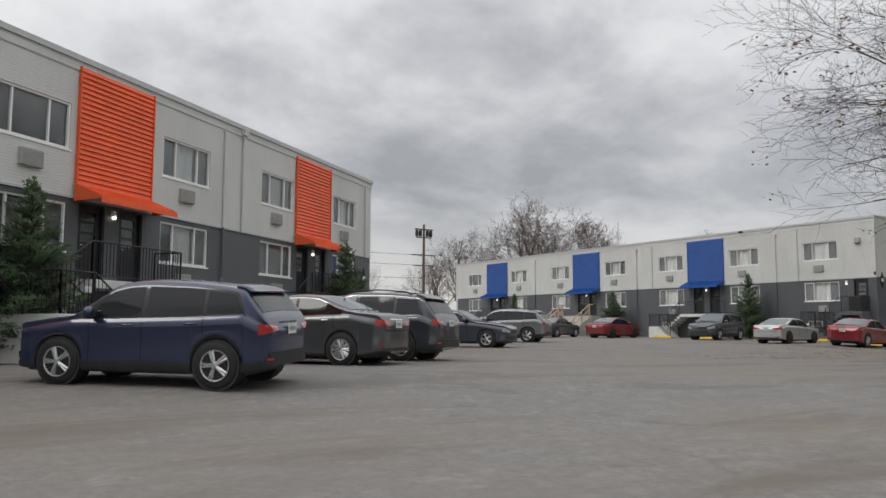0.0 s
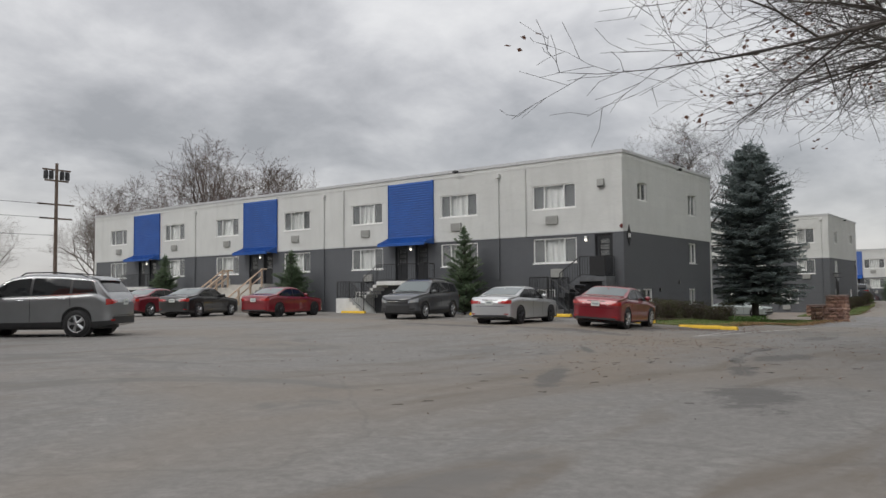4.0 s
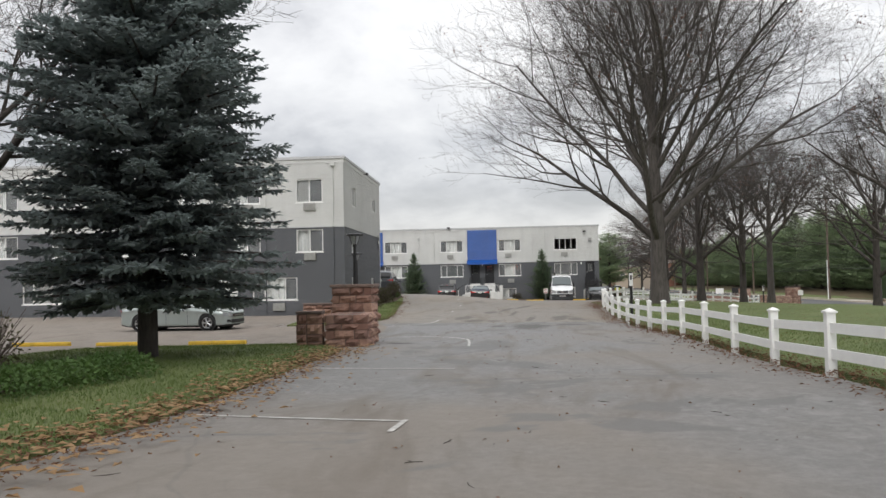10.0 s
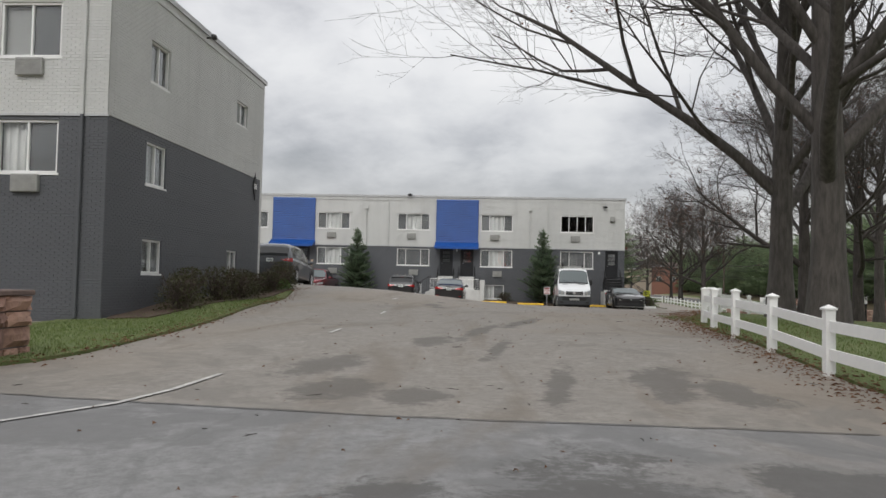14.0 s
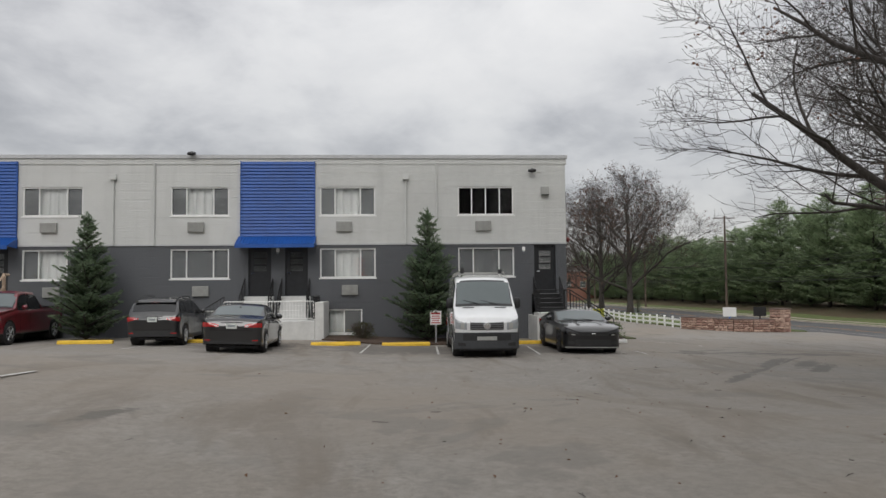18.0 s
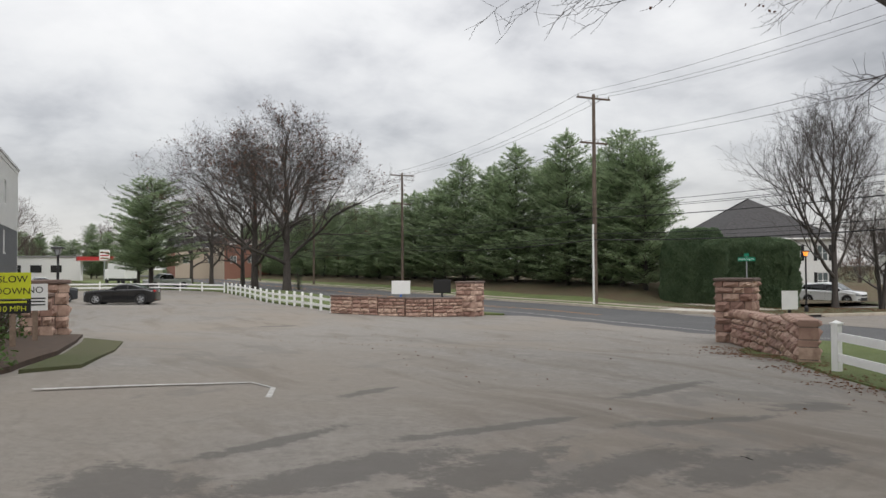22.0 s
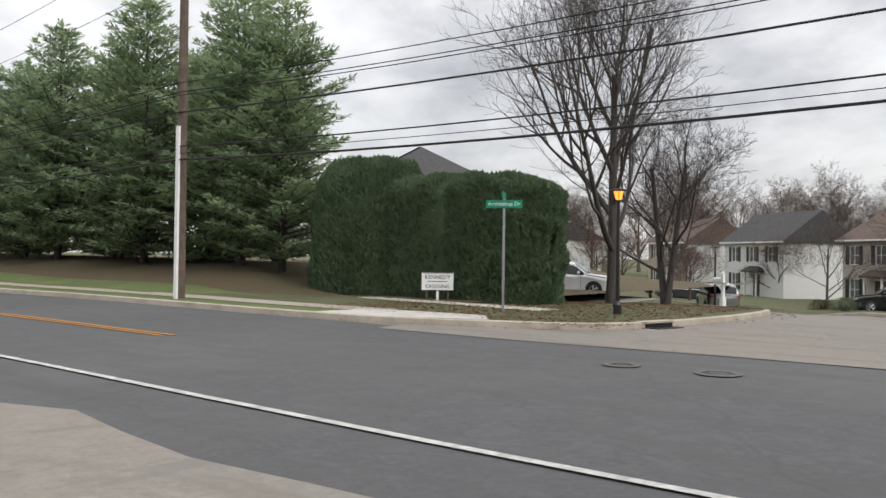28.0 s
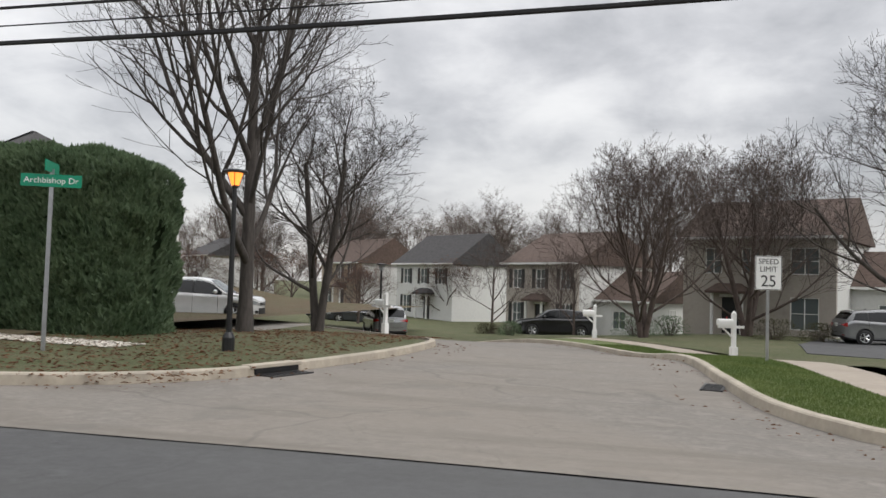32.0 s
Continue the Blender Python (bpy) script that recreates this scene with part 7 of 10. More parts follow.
def vehicle(name, label, at, shape, L, W, H, paint_mat, rim_mat=None, r=0.33, trim=False, rails=False, tint=None, wb=(0.19, 0.80), grille=TRIM, spokes=5, bright=False, nose="plain"):
    """A car: x forward, origin on the ground under its middle. The shell is lofted along its length; glass, lamps and seams follow its surface."""
    sh = SHAPES[shape]
    car = thing(name, label, "car" if shape not in ("van", "pickup") else {"van": "van", "pickup": "pickup truck"}[shape], at)
    rim_mat = rim_mat or RIM
    hw = W / 2
    front_d, rear_d = (0.2 if shape != "van" else 0.1) * W, 0.13 * W
    pf, pr = 2.6, 3.2
    rock = {"sedan": 0.19, "coupe": 0.16, "wagon": 0.22, "van": 0.23, "pickup": 0.36}.get(shape, 0.235)
    ra = r + 0.045

    def half_width(u):
        if u < front_d / L:
            v = 1 - u * L / front_d
            return hw * 0.985 * max(0.0, 1 - v ** pf) ** (1 / pf)
        if u > 1 - rear_d / L:
            v = 1 - (1 - u) * L / rear_d
            return hw * 0.985 * max(0.0, 1 - v ** pr) ** (1 / pr)
        return hw * (0.985 + 0.015 * math.sin(math.pi * u))

    def top(u):
        return soft_interp(sh["top"], u) * H

    def belt(u):
        return min(interp(sh["belt"], u) * H, top(u) - 0.035)

    def low_edge(u):
        z = rock + 0.03 * max(0, (0.1 - u) / 0.1) + 0.1 * max(0, (u - 0.9) / 0.1)
        for wu in wb:
            dx = abs((u - wu) * L)
            if dx < ra:
                z = max(z, r + math.sqrt(ra * ra - dx * dx))
        return z

    def section(u):
        w, zt, zb = half_width(u), top(u), belt(u)
        zs = zb - (0.13 if shape != "van" else 0.2)
        z0 = min(low_edge(u), zs - 0.03)
        rise = max(0.0, zt - zb)
        tumble = min(1.0, rise / (0.36 * H)) * (0.55 if shape == "van" else 1.0)
        wr = w * (1 - 0.245 * tumble)
        h0 = zs - z0
        pts = [(0, z0 + 0.02), (w * 0.88, z0 + 0.02), (w * 0.955, z0), (w * 0.982, z0 + 0.035), (w * 0.99, z0 + h0 * 0.22), (w * 0.974, z0 + h0 * 0.5), (w * 0.98, z0 + h0 * 0.78), (w * 0.998, zs - 0.012), (w, zs), (w * 0.986, zs + (zb - zs) * 0.4), (w * 0.962, zb - 0.014), (w * 0.94, zb)]
        for f in (0.2, 0.4, 0.6, 0.8, 0.94):
            pts.append((w * 0.94 + (wr - w * 0.94) * f ** 1.15, zb + (zt - 0.05 * tumble - 0.01 - zb) * f))
        pts += [(wr * 0.965, zt - 0.03 * tumble - 0.006), (wr * 0.88, zt - 0.012 * tumble - 0.002), (wr * 0.7, zt + 0.006), (wr * 0.4, zt + 0.016), (0, zt + 0.022)]
        return pts

    taper = (0.0, 0.2, 0.4, 0.55, 0.68, 0.78, 0.86, 0.92, 0.965, 1.0)
    us = [front_d / L * (1 - (1 - q ** pf) ** (1 / pf)) for q in taper]
    us += [front_d / L + (1 - (front_d + rear_d) / L) * k / 56 for k in range(1, 56)]
    us += [1 - rear_d / L * (1 - (1 - q ** pr) ** (1 / pr)) for q in taper]
    for wu in wb:
        us += [wu + ra * 0.9999 * math.cos(math.pi * k / 16) / L for k in range(17)]
        us += [wu - ra * 1.004 / L, wu + ra * 1.004 / L]
    us = sorted(set(round(u, 6) for u in us if 0 <= u <= 1))
    rows = [(u, section(u)) for u in us]
    NJ = len(rows[0][1])

    def grid_mesh(pick, push=0.0, sides=(1, -1)):
        bm = bmesh.new()
        vs = {}

        def v(i, j, s):
            u, pts = rows[i]
            y, z = pts[j]
            if push and y > 0.01:
                y += push
            key = (i, round(s * y, 5), round(z, 5))
            if key not in vs:
                x = (0.5 - u) * L
                if push:
                    x += push if u < 0.04 else -push if u > 0.97 else 0
                vs[key] = bm.verts.new((x, s * y, z))
            return vs[key]

        for s in sides:
            for i in range(len(rows) - 1):
                for j in range(NJ - 1):
                    if pick((rows[i][0] + rows[i + 1][0]) / 2, j):
                        q = []
                        for vv in (v(i, j, s), v(i + 1, j, s), v(i + 1, j + 1, s), v(i, j + 1, s)):
                            if vv not in q:
                                q.append(vv)
                        if len(q) > 2:
                            try:
                                bm.faces.new(q if s > 0 else q[::-1])
                            except ValueError:
                                pass
        bmesh.ops.recalc_face_normals(bm, faces=bm.faces)
        return bm

    def side_y(u, z):
        pts = section(u)[3:]
        return float(np.interp(z, [p[1] for p in pts], [p[0] for p in pts]))

    def end_u(y, z, front):
        """How far back of the nose, or ahead of the tail, the shell lies at this height and offset."""
        d, p = (front_d, pf) if front else (rear_d, pr)
        q = min(0.999, abs(y) / (0.975 * hw))
        u1 = (1 - (1 - q ** p) ** (1 / p)) * d / L
        u2 = 0.0
        while u2 < 0.4 and top(u2 if front else 1 - u2) < z:
            u2 += 0.004
        return max(u1, u2)

    def sheet(n, m, f):
        bm = bmesh.new()
        g = [[bm.verts.new(f(i / n, j / m)) for j in range(m + 1)] for i in range(n + 1)]
        for i in range(n):
            for j in range(m):
                bm.faces.new((g[i][j], g[i + 1][j], g[i + 1][j + 1], g[i][j + 1]))
        bmesh.ops.recalc_face_normals(bm, faces=bm.faces)
        return bm

    def side_sheet(s, ua, ub, va, vb, slant=(0, 0), push=0.005, n=14):
        """A pane between two stations, from va to vb of the way from the belt to the roof edge."""
        def f(a, b):
            lo, hi = ua + slant[0] * b, ub + slant[1] * b
            u = lo + (hi - lo) * a
            zb, zt = belt(u), top(u) - 0.055
            z = zb + max(0.0, zt - zb) * (va + (vb - va) * b)
            return ((0.5 - u) * L, s * (side_y(u, z) + push), z)
        return sheet(n, 5, f)

    def end_sheet(front, y0, y1, lo, hi, push=0.008, n=8, m=4):
        """A lamp, grille or bumper insert on the nose or tail; lo and hi are pairs of heights at its two ends."""
        def f(a, b):
            y = y0 + (y1 - y0) * a
            z = (lo[0] + (lo[1] - lo[0]) * a) * (1 - b) + (hi[0] + (hi[1] - hi[0]) * a) * b
            x = L / 2 - end_u(y, z, front) * L + push
            return (x if front else -x, y + math.copysign(push, y) * min(1, abs(y) / hw), z)
        return sheet(n, m, f)

    body = part("body", grid_mesh(lambda u, j: True), paint_mat, car, smooth=True)
    if trim:
        part("cladding", grid_mesh(lambda u, j: 2 <= j <= 3, 0.008), TRIM, body, smooth=True)
    else:
        part("lower_trim", grid_mesh(lambda u, j: 2 <= j <= 2, 0.006), TRIM, body, smooth=True)
    g0, g1 = sh["glass"]
    s0, s1 = sh["screen"]
    r0, r1 = sh["rear"]
    pil = sh["pillar"]
    tint = tint or CARGLASS
    rear_slant = {"suv": -0.035, "wagon": -0.03, "minivan": -0.02, "coupe": -0.05}.get(shape, 0.0)
    for s in (1, -1):
        part("window_surround", side_sheet(s, g0, g1, 0.0, 0.97, (0, rear_slant), 0.0025, 24), BLACK, body, smooth=True)
        if bright:
            for va, vb in ((0.0, 0.035), (0.945, 0.97)):
                part("window_trim", side_sheet(s, g0 + 0.01, g1 - 0.004, va, vb, (0, rear_slant), 0.006, 24), CHROME, body, smooth=True)
        part("front_side_window", side_sheet(s, g0 + 0.012, pil - 0.008, 0.07, 0.9), tint, body, smooth=True)
        if shape != "van":
            quarter = 0.76 if shape in ("suv", "wagon", "minivan") else None
            part("rear_side_window", side_sheet(s, pil + 0.008, (quarter or g1) - 0.008, 0.07, 0.9, (0, 0 if quarter else rear_slant)), tint, body, smooth=True)
            if quarter:
                part("quarter_window", side_sheet(s, quarter + 0.008, g1 - 0.012, 0.09, 0.86, (0, rear_slant)), tint, body, smooth=True)

    def top_sheet(ua, ub, k, n=10):
        def f(a, b):
            u = ua + (ub - ua) * b
            pts = section(u)[11:]
            ys, zs = [p[0] for p in pts][::-1], [p[1] for p in pts][::-1]
            q = 2 * a - 1
            y = q * k * max(ys)
            return ((0.5 - u) * L + (0.004 if ua < 0.5 else -0.004), y, float(np.interp(abs(y), ys, zs)) + 0.007)
        return sheet(n, 8, f)

    part("screen_surround", top_sheet(s0 - 0.012, s1 + 0.003, 0.9 if shape != "van" else 0.93), BLACK, body, smooth=True)
    bms = top_sheet(s0 + 0.004, s1 - 0.006, 0.86 if shape != "van" else 0.9)
    bmesh.ops.translate(bms, verts=bms.verts, vec=(0.004, 0, 0.003))
    part("windscreen", bms, CARGLASSL, body, smooth=True)
    if r0 < 1:
        bms = top_sheet(r0 + 0.006, r1 - 0.004, 0.84)
        part("rear_window", bms, CARGLASSL if shape in ("sedan", "coupe") else CARGLASS, body, smooth=True)
    for k, y in ((0, 0.12), (1, -0.42)):
        part("wiper", tube(bmesh.new(), [((0.5 - s0 + 0.004) * L, hw * (y + 0.3), top(s0) + 0.03), ((0.5 - s0 - 0.016) * L, hw * (y - 0.22), top(s0 + 0.016) + 0.035)], 0.009, 5), TRIM, body)
    part("underbody", boxm(-L * 0.4, -hw * 0.78, rock - 0.04, L * 0.44, hw * 0.8, min(0.5, H * 0.3)), TRIM, body)
    for wu in wb:
        for s in (1, -1):
            part("wheel_well", lathe(bmesh.new(), [(ra - 0.012, 0.0), (ra - 0.012, 0.3)], 20, "y", ((0.5 - wu) * L, (hw - 0.33) if s > 0 else -hw + 0.03, r)), TRIM, body)
            m = Matrix.Translation(((0.5 - wu) * L, s * (hw - 0.1), r))
            if s < 0:
                m = m @ Matrix.Rotation(math.pi, 4, "Z")
            wheel_parts(r, 0.2, rim_mat, car, m, spokes)
    nz, tz = belt(0.02), interp(sh["top"], 0.985) * H
    bz = nz - 0.02
    for s in (1, -1):
        if shape == "van":
            hl = ((0.6, 0.95), (0.34 * H, 0.355 * H), (0.425 * H, 0.51 * H))
        elif nose == "slit":
            hl = ((0.5, 0.93), (bz - 0.16, bz - 0.1), (bz - 0.1, bz - 0.02))
        else:
            hl = ((0.56, 0.96), (bz - 0.17, bz - 0.12), (bz - 0.07, bz + 0.03))
        (ya, yb), lo, hi = hl
        lamp = part("headlight", end_sheet(True, s * ya * hw, s * yb * hw, lo, hi, 0.012), CLEARLENS if nose != "slit" else GLOSSBLK, body, smooth=True)
        mid = (ya + yb) / 2 - 0.05
        part("reflector", end_sheet(True, s * (mid - 0.06) * hw, s * (mid + 0.06) * hw, (lo[0] + 0.02, lo[0] + 0.03), (hi[0] - 0.01, hi[0] + 0.0), 0.016, 4, 2), GREYMET, lamp, smooth=True)
        part("fog_lamp", end_sheet(True, s * 0.62 * hw, s * 0.84 * hw, (rock + 0.14,) * 2, (rock + 0.22, rock + 0.25), 0.012 if shape != "van" else 0.036), TRIM, body, smooth=True)
        if shape == "van":
            tl = ((0.82, 0.97), (0.3 * H, 0.3 * H), (0.46 * H, 0.46 * H))
        elif shape in ("suv", "wagon", "minivan"):
            tl = ((0.5, 0.97), (0.545 * H, 0.50 * H), (0.585 * H, 0.6 * H))
        else:
            tl = ((0.42, 0.965), (tz - 0.19, tz - 0.2), (tz - 0.1, tz - 0.06))
        (ya, yb), lo, hi = tl
        lamp = part("taillight", end_sheet(False, s * ya * hw, s * yb * hw, lo, hi, 0.013), REDLENS, body, smooth=True)
        part("reversing_lens", end_sheet(False, s * (ya + 0.05) * hw, s * (ya + 0.13) * hw, (lo[0] + 0.02,) * 2, (lo[0] + 0.042,) * 2, 0.016, 4, 2), CLEARLENS, lamp, smooth=True)
        part("rear_reflector", end_sheet(False, s * 0.68 * hw, s * 0.86 * hw, (rock + 0.19,) * 2, (rock + 0.225,) * 2, 0.012, 4, 2), REDLENS, body, smooth=True)
        mx = (0.5 - g0 - (0.045 if shape != "van" else 0.01)) * L
        zb = belt(g0 + 0.04)
        mh = 0.08 if shape != "van" else 0.17
        bm = boxm(-0.075, -0.1, -mh, 0.07, 0.1, mh, 0.05)
        mr = part("wing_mirror", bm, paint_mat if shape != "van" else TRIM, body, at=(mx, s * (hw + 0.08), zb + mh + 0.03), smooth=True)
        part("mirror_arm", boxm(-0.03, -0.07, -0.02, 0.03, 0.07, 0.02), TRIM, mr, at=(0, -s * 0.13, -mh + 0.02))
        seams = [(g0 + 0.03, 0.0), (pil, 0.0)] + ([(0.76, 0.0)] if shape not in ("van", "coupe", "pickup") else [])
        for su, sl in seams:
            def seam(a, b, su=su):
                z = low_edge(su) + 0.1 + (belt(su) - low_edge(su) - 0.1) * b
                u = su + (a - 0.5) * 0.012 / L
                return ((0.5 - u) * L, s * (side_y(u, z) + 0.003), z)
            part("door_seam", sheet(1, 10, seam), SEAM, body)
        for du in (pil - 0.055, 0.715):
            if shape in ("coupe", "van") and du > pil:
                continue
            part("door_handle", boxm(-0.1, -0.02, -0.015, 0.1, 0.02, 0.015, 0.012), CHROME if bright else paint_mat, body, at=((0.5 - du) * L, s * (side_y(du, belt(du) - 0.1) + 0.014), belt(du) - 0.1), smooth=True)
    # grille, intakes, bonnet shut-line, badges and plates
    if shape == "van":
        gr = part("grille", end_sheet(True, -0.5 * hw, 0.5 * hw, (0.342 * H,) * 2, (0.445 * H,) * 2, 0.018), grille, body, smooth=True)
        for k in range(4):
            z = H * (0.357 + 0.023 * k)
            part("slat", end_sheet(True, -0.48 * hw, 0.48 * hw, (z,) * 2, (z + 0.01,) * 2, 0.026, 8, 1), STEEL, gr)
        part("star_badge", lathe(bmesh.new(), [(0.095, 0.0), (0.11, 0.01), (0.095, 0.02), (0.09, 0.01), (0.03, 0.012)], 20, "x", (L / 2 + 0.03, 0, 0.39 * H)), CHROME, gr)
        part("front_bumper", end_sheet(True, -0.96 * hw, 0.96 * hw, (rock + 0.06,) * 2, (0.31 * H,) * 2, 0.03, 14), DUSTBLK, body, smooth=True)
        part("lower_intake", end_sheet(True, -0.7 * hw, 0.7 * hw, (rock + 0.3,) * 2, (0.296 * H,) * 2, 0.034), TRIM, body, smooth=True)
        for s in (1, -1):
            def vent(a, b, s=s):
                u = s0 - 0.035 + 0.012 * b
                return ((0.5 - u) * L + 0.01, s * hw * (0.32 + 0.36 * a), top(u) + 0.02)
            part("bonnet_vent", sheet(4, 1, vent), TRIM, body)
        pl = part("number_plate", boxm(L / 2 + 0.034, -0.3, 0.215 * H, L / 2 + 0.044, 0.3, 0.262 * H, 0.004), GREYMET, body)
    else:
        gz = (bz - 0.17, bz - 0.05)
        if nose == "slit":
            gz = (bz - 0.15, bz - 0.08)
        gr = part("grille", end_sheet(True, -0.52 * hw, 0.52 * hw, (gz[0],) * 2, (gz[1],) * 2, 0.014), grille, body, smooth=True)
        part("grille_bar", end_sheet(True, -0.5 * hw, 0.5 * hw, (gz[0] + 0.05,) * 2, (gz[0] + 0.072,) * 2, 0.02, 8, 1), CHROME if nose != "slit" else TRIM, gr)
        part("lower_intake", end_sheet(True, -0.6 * hw, 0.6 * hw, (rock + 0.1,) * 2, (bz - 0.27,) * 2, 0.014), TRIM, body, smooth=True)
        if nose == "slit":
            part("splitter", end_sheet(True, -0.9 * hw, 0.9 * hw, (rock + 0.03,) * 2, (rock + 0.06,) * 2, 0.03, 10, 1), GREYMET, body)
            for s in (1, -1):
                def rib(a, b, s=s):
                    u = 0.1 + 0.22 * a
                    return ((0.5 - u) * L, s * hw * (0.34 + 0.1 * b), top(u) + 0.022 + 0.02 * math.sin(math.pi * b))
                part("bonnet_ridge", sheet(6, 4, rib), paint_mat, body, smooth=True)
        part("badge", boxm(L / 2 + 0.016, -0.07, gz[0] + 0.045, L / 2 + 0.024, 0.07, gz[0] + 0.075, 0.004), CHROME, gr)
    if shape in ("suv", "wagon", "minivan"):
        zr, hatch = 0.545 * H, (0.33 * H, 0.64 * H)
    else:
        zr, hatch = tz - 0.16, (tz - 0.3, tz - 0.02)
    if shape in ("van", "pickup"):
        zr, hatch = 0.34 * H, (0.3 * H, 0.5 * H)
    x = -L / 2 - 0.012
    p = part("number_plate", boxm(x - 0.008, -0.155, zr - 0.08, x, 0.155, zr + 0.08), PLATE, body)
    part("bar", boxm(x - 0.011, -0.11, zr - 0.03, x - 0.008, 0.11, zr + 0.03), PLATEB, p)
    part("plate_trim", end_sheet(False, -0.36 * hw, 0.36 * hw, (zr + 0.09,) * 2, (zr + 0.115,) * 2, 0.02, 6, 1), CHROME if bright else TRIM, body)
    for zz in hatch:
        part("boot_seam", end_sheet(False, -0.7 * hw, 0.7 * hw, (zz,) * 2, (zz + 0.012,) * 2, 0.004, 10, 1), SEAM, body)
    part("rear_bumper_trim", end_sheet(False, -0.8 * hw, 0.8 * hw, (rock + 0.1,) * 2, (rock + (0.3 if trim else 0.17),) * 2, 0.008, 12), TRIM, body, smooth=True)
    if shape in ("suv", "wagon"):
        sp = top_sheet(r0 - 0.045, r0 + 0.018, 0.8)
        for v in sp.verts:
            if v.co.x < (0.5 - r0) * L:
                v.co.z = max(v.co.z, top(r0) - 0.01)
        bmesh.ops.solidify(sp, geom=sp.faces[:], thickness=-0.03)
        part("roof_spoiler", sp, paint_mat, body, smooth=True)
        part("high_brake_lamp", boxm((0.5 - r0 - 0.019) * L - 0.004, -0.16, top(r0) - 0.012, (0.5 - r0 - 0.018) * L, 0.16, top(r0) + 0.012), REDLENS, body)
    if shape in ("sedan", "suv", "wagon") and not rails:
        part("roof_aerial", lathe(bmesh.new(), [(0.035, 0.0), (0.02, 0.04), (0.004, 0.07)], 8, "z", ((0.5 - 0.72) * L, 0, top(0.72) + 0.015)), paint_mat, body)
    if rails:
        for s in (1, -1):
            ys = hw * 0.69
            part("roof_rail", tube(bmesh.new(), [((0.5 - u) * L, s * ys, top(u) + d) for u, d in ((0.45, -0.01), (0.48, 0.05), (0.65, 0.06), (0.8, 0.05), (0.84, -0.01))], 0.018, 6), TRIM, body)
    if shape == "van":
        for xx in (0.9, 0.0, -0.9, -1.6):
            part("rack_bar", tube(bmesh.new(), [(xx, -hw * 0.8, H + 0.02), (xx, -hw * 0.76, H + 0.12), (xx, hw * 0.76, H + 0.12), (xx, hw * 0.8, H + 0.02)], 0.022, 6), GREYMET, body)
        for s in (1, -1):
            part("rack_rail", tube(bmesh.new(), [(-1.7, s * hw * 0.74, H + 0.14), (1.1, s * hw * 0.74, H + 0.14)], 0.025, 6), GREYMET, body)
        for s, n in ((1, 0.0), (-1, 0.06)):
            part("ladder_clamp", boxm(0.85, s * hw * 0.62 - 0.06, H + 0.1, 1.05, s * hw * 0.62 + 0.06, H + 0.24 + n, 0.02), TRIM, body)
    if shape == "pickup":
        part("front_bumper", boxm(L / 2 - 0.22, -hw * 0.97, 0.42, L / 2 + 0.05, hw * 0.97, 0.66, 0.05), CHROME, body)
        part("bed_cover", boxm(-L * 0.485, -hw * 0.82, H * 0.672, -L * 0.115, hw * 0.82, H * 0.69), TRIM, body)
    return car


def park(x, y, heading, dz=0.0):
    """A pose on the ground that follows its slope along the car."""
    c, s = math.cos(radians(heading)), math.sin(radians(heading))
    za, zb = G(x + 1.4 * c, y + 1.4 * s), G(x - 1.4 * c, y - 1.4 * s)
    zl, zr = G(x - 0.8 * s, y + 0.8 * c), G(x + 0.8 * s, y - 0.8 * c)
    return Matrix.Translation((x, y, (za + zb) / 2 + dz)) @ Matrix.Rotation(radians(heading), 4, "Z") @ Matrix.Rotation(-math.atan2(za - zb, 2.8), 4, "Y") @ Matrix.Rotation(math.atan2(zl - zr, 1.6), 4, "X")


vehicle("crossover_car", "navy blue compact crossover parked before the orange-panel block", park(3.1, 13.0, 136), "suv", 4.29, 1.77, 1.6, P_NAVY, RIM, r=0.35, trim=True, wb=(0.205, 0.81))
vehicle("sedan_car", "dark grey sedan parked nose-in", park(6.95, 16.57, 127), "sedan", 4.62, 1.76, 1.5, P_GREY, spokes=10, bright=True)
vehicle("estate_car", "charcoal estate car with roof rails", park(9.18, 18.08, 127), "wagon", 4.8, 1.84, 1.66, P_DKGREY, rails=True, trim=True, r=0.35, bright=True)
vehicle("sedan_car", "slate grey sedan parked nose-out", park(17.6, 26.3, -53), "sedan", 4.6, 1.8, 1.46, P_SLATE, bright=True)
vehicle("crossover_car", "mid grey family crossover parked nose-in", park(25.2, 33.3, 127), "suv", 4.7, 1.84, 1.7, P_LGREY, trim=True, r=0.355, bright=True, rails=True)
vehicle("sedan_car", "bright red sedan parked by the gable corner", park(42.14, 23.97, 6), "sedan", 4.54, 1.82, 1.47, P_RED, RIM, r=0.345)
vehicle("sedan_car", "silver sedan with a dark lower bumper", park(41.53, 27.99, 6), "sedan", 4.63, 1.78, 1.45, P_SILVER, RIMBLK)
vehicle("crossover_car", "gunmetal grey crossover facing out of its bay", park(42.07, 33.33, 192), "suv", 4.6, 1.84, 1.7, P_GREY, trim=True, r=0.345, rails=True)
vehicle("sedan_car", "red sedan parked nose-in", park(41.53, 41.92, 10), "sedan", 4.6, 1.78, 1.45, P_RED, RIMBLK)
vehicle("sedan_car", "black sedan parked nose-in", park(39.2, 45.6, 20), "sedan", 4.7, 1.8, 1.45, P_BLACK)
vehicle("sedan_car", "maroon sedan parked nose-in", park(39.0, 49.2, 14), "sedan", 4.6, 1.78, 1.45, P_MAROON)
vehicle("van", "white panel van with a roof rack facing out", park(124.9, 12.45, 179), "van", 5.9, 2.0, 2.5, P_WHITE, GREYMET, r=0.345, trim=True, grille=DARKMET, wb=(0.165, 0.785))
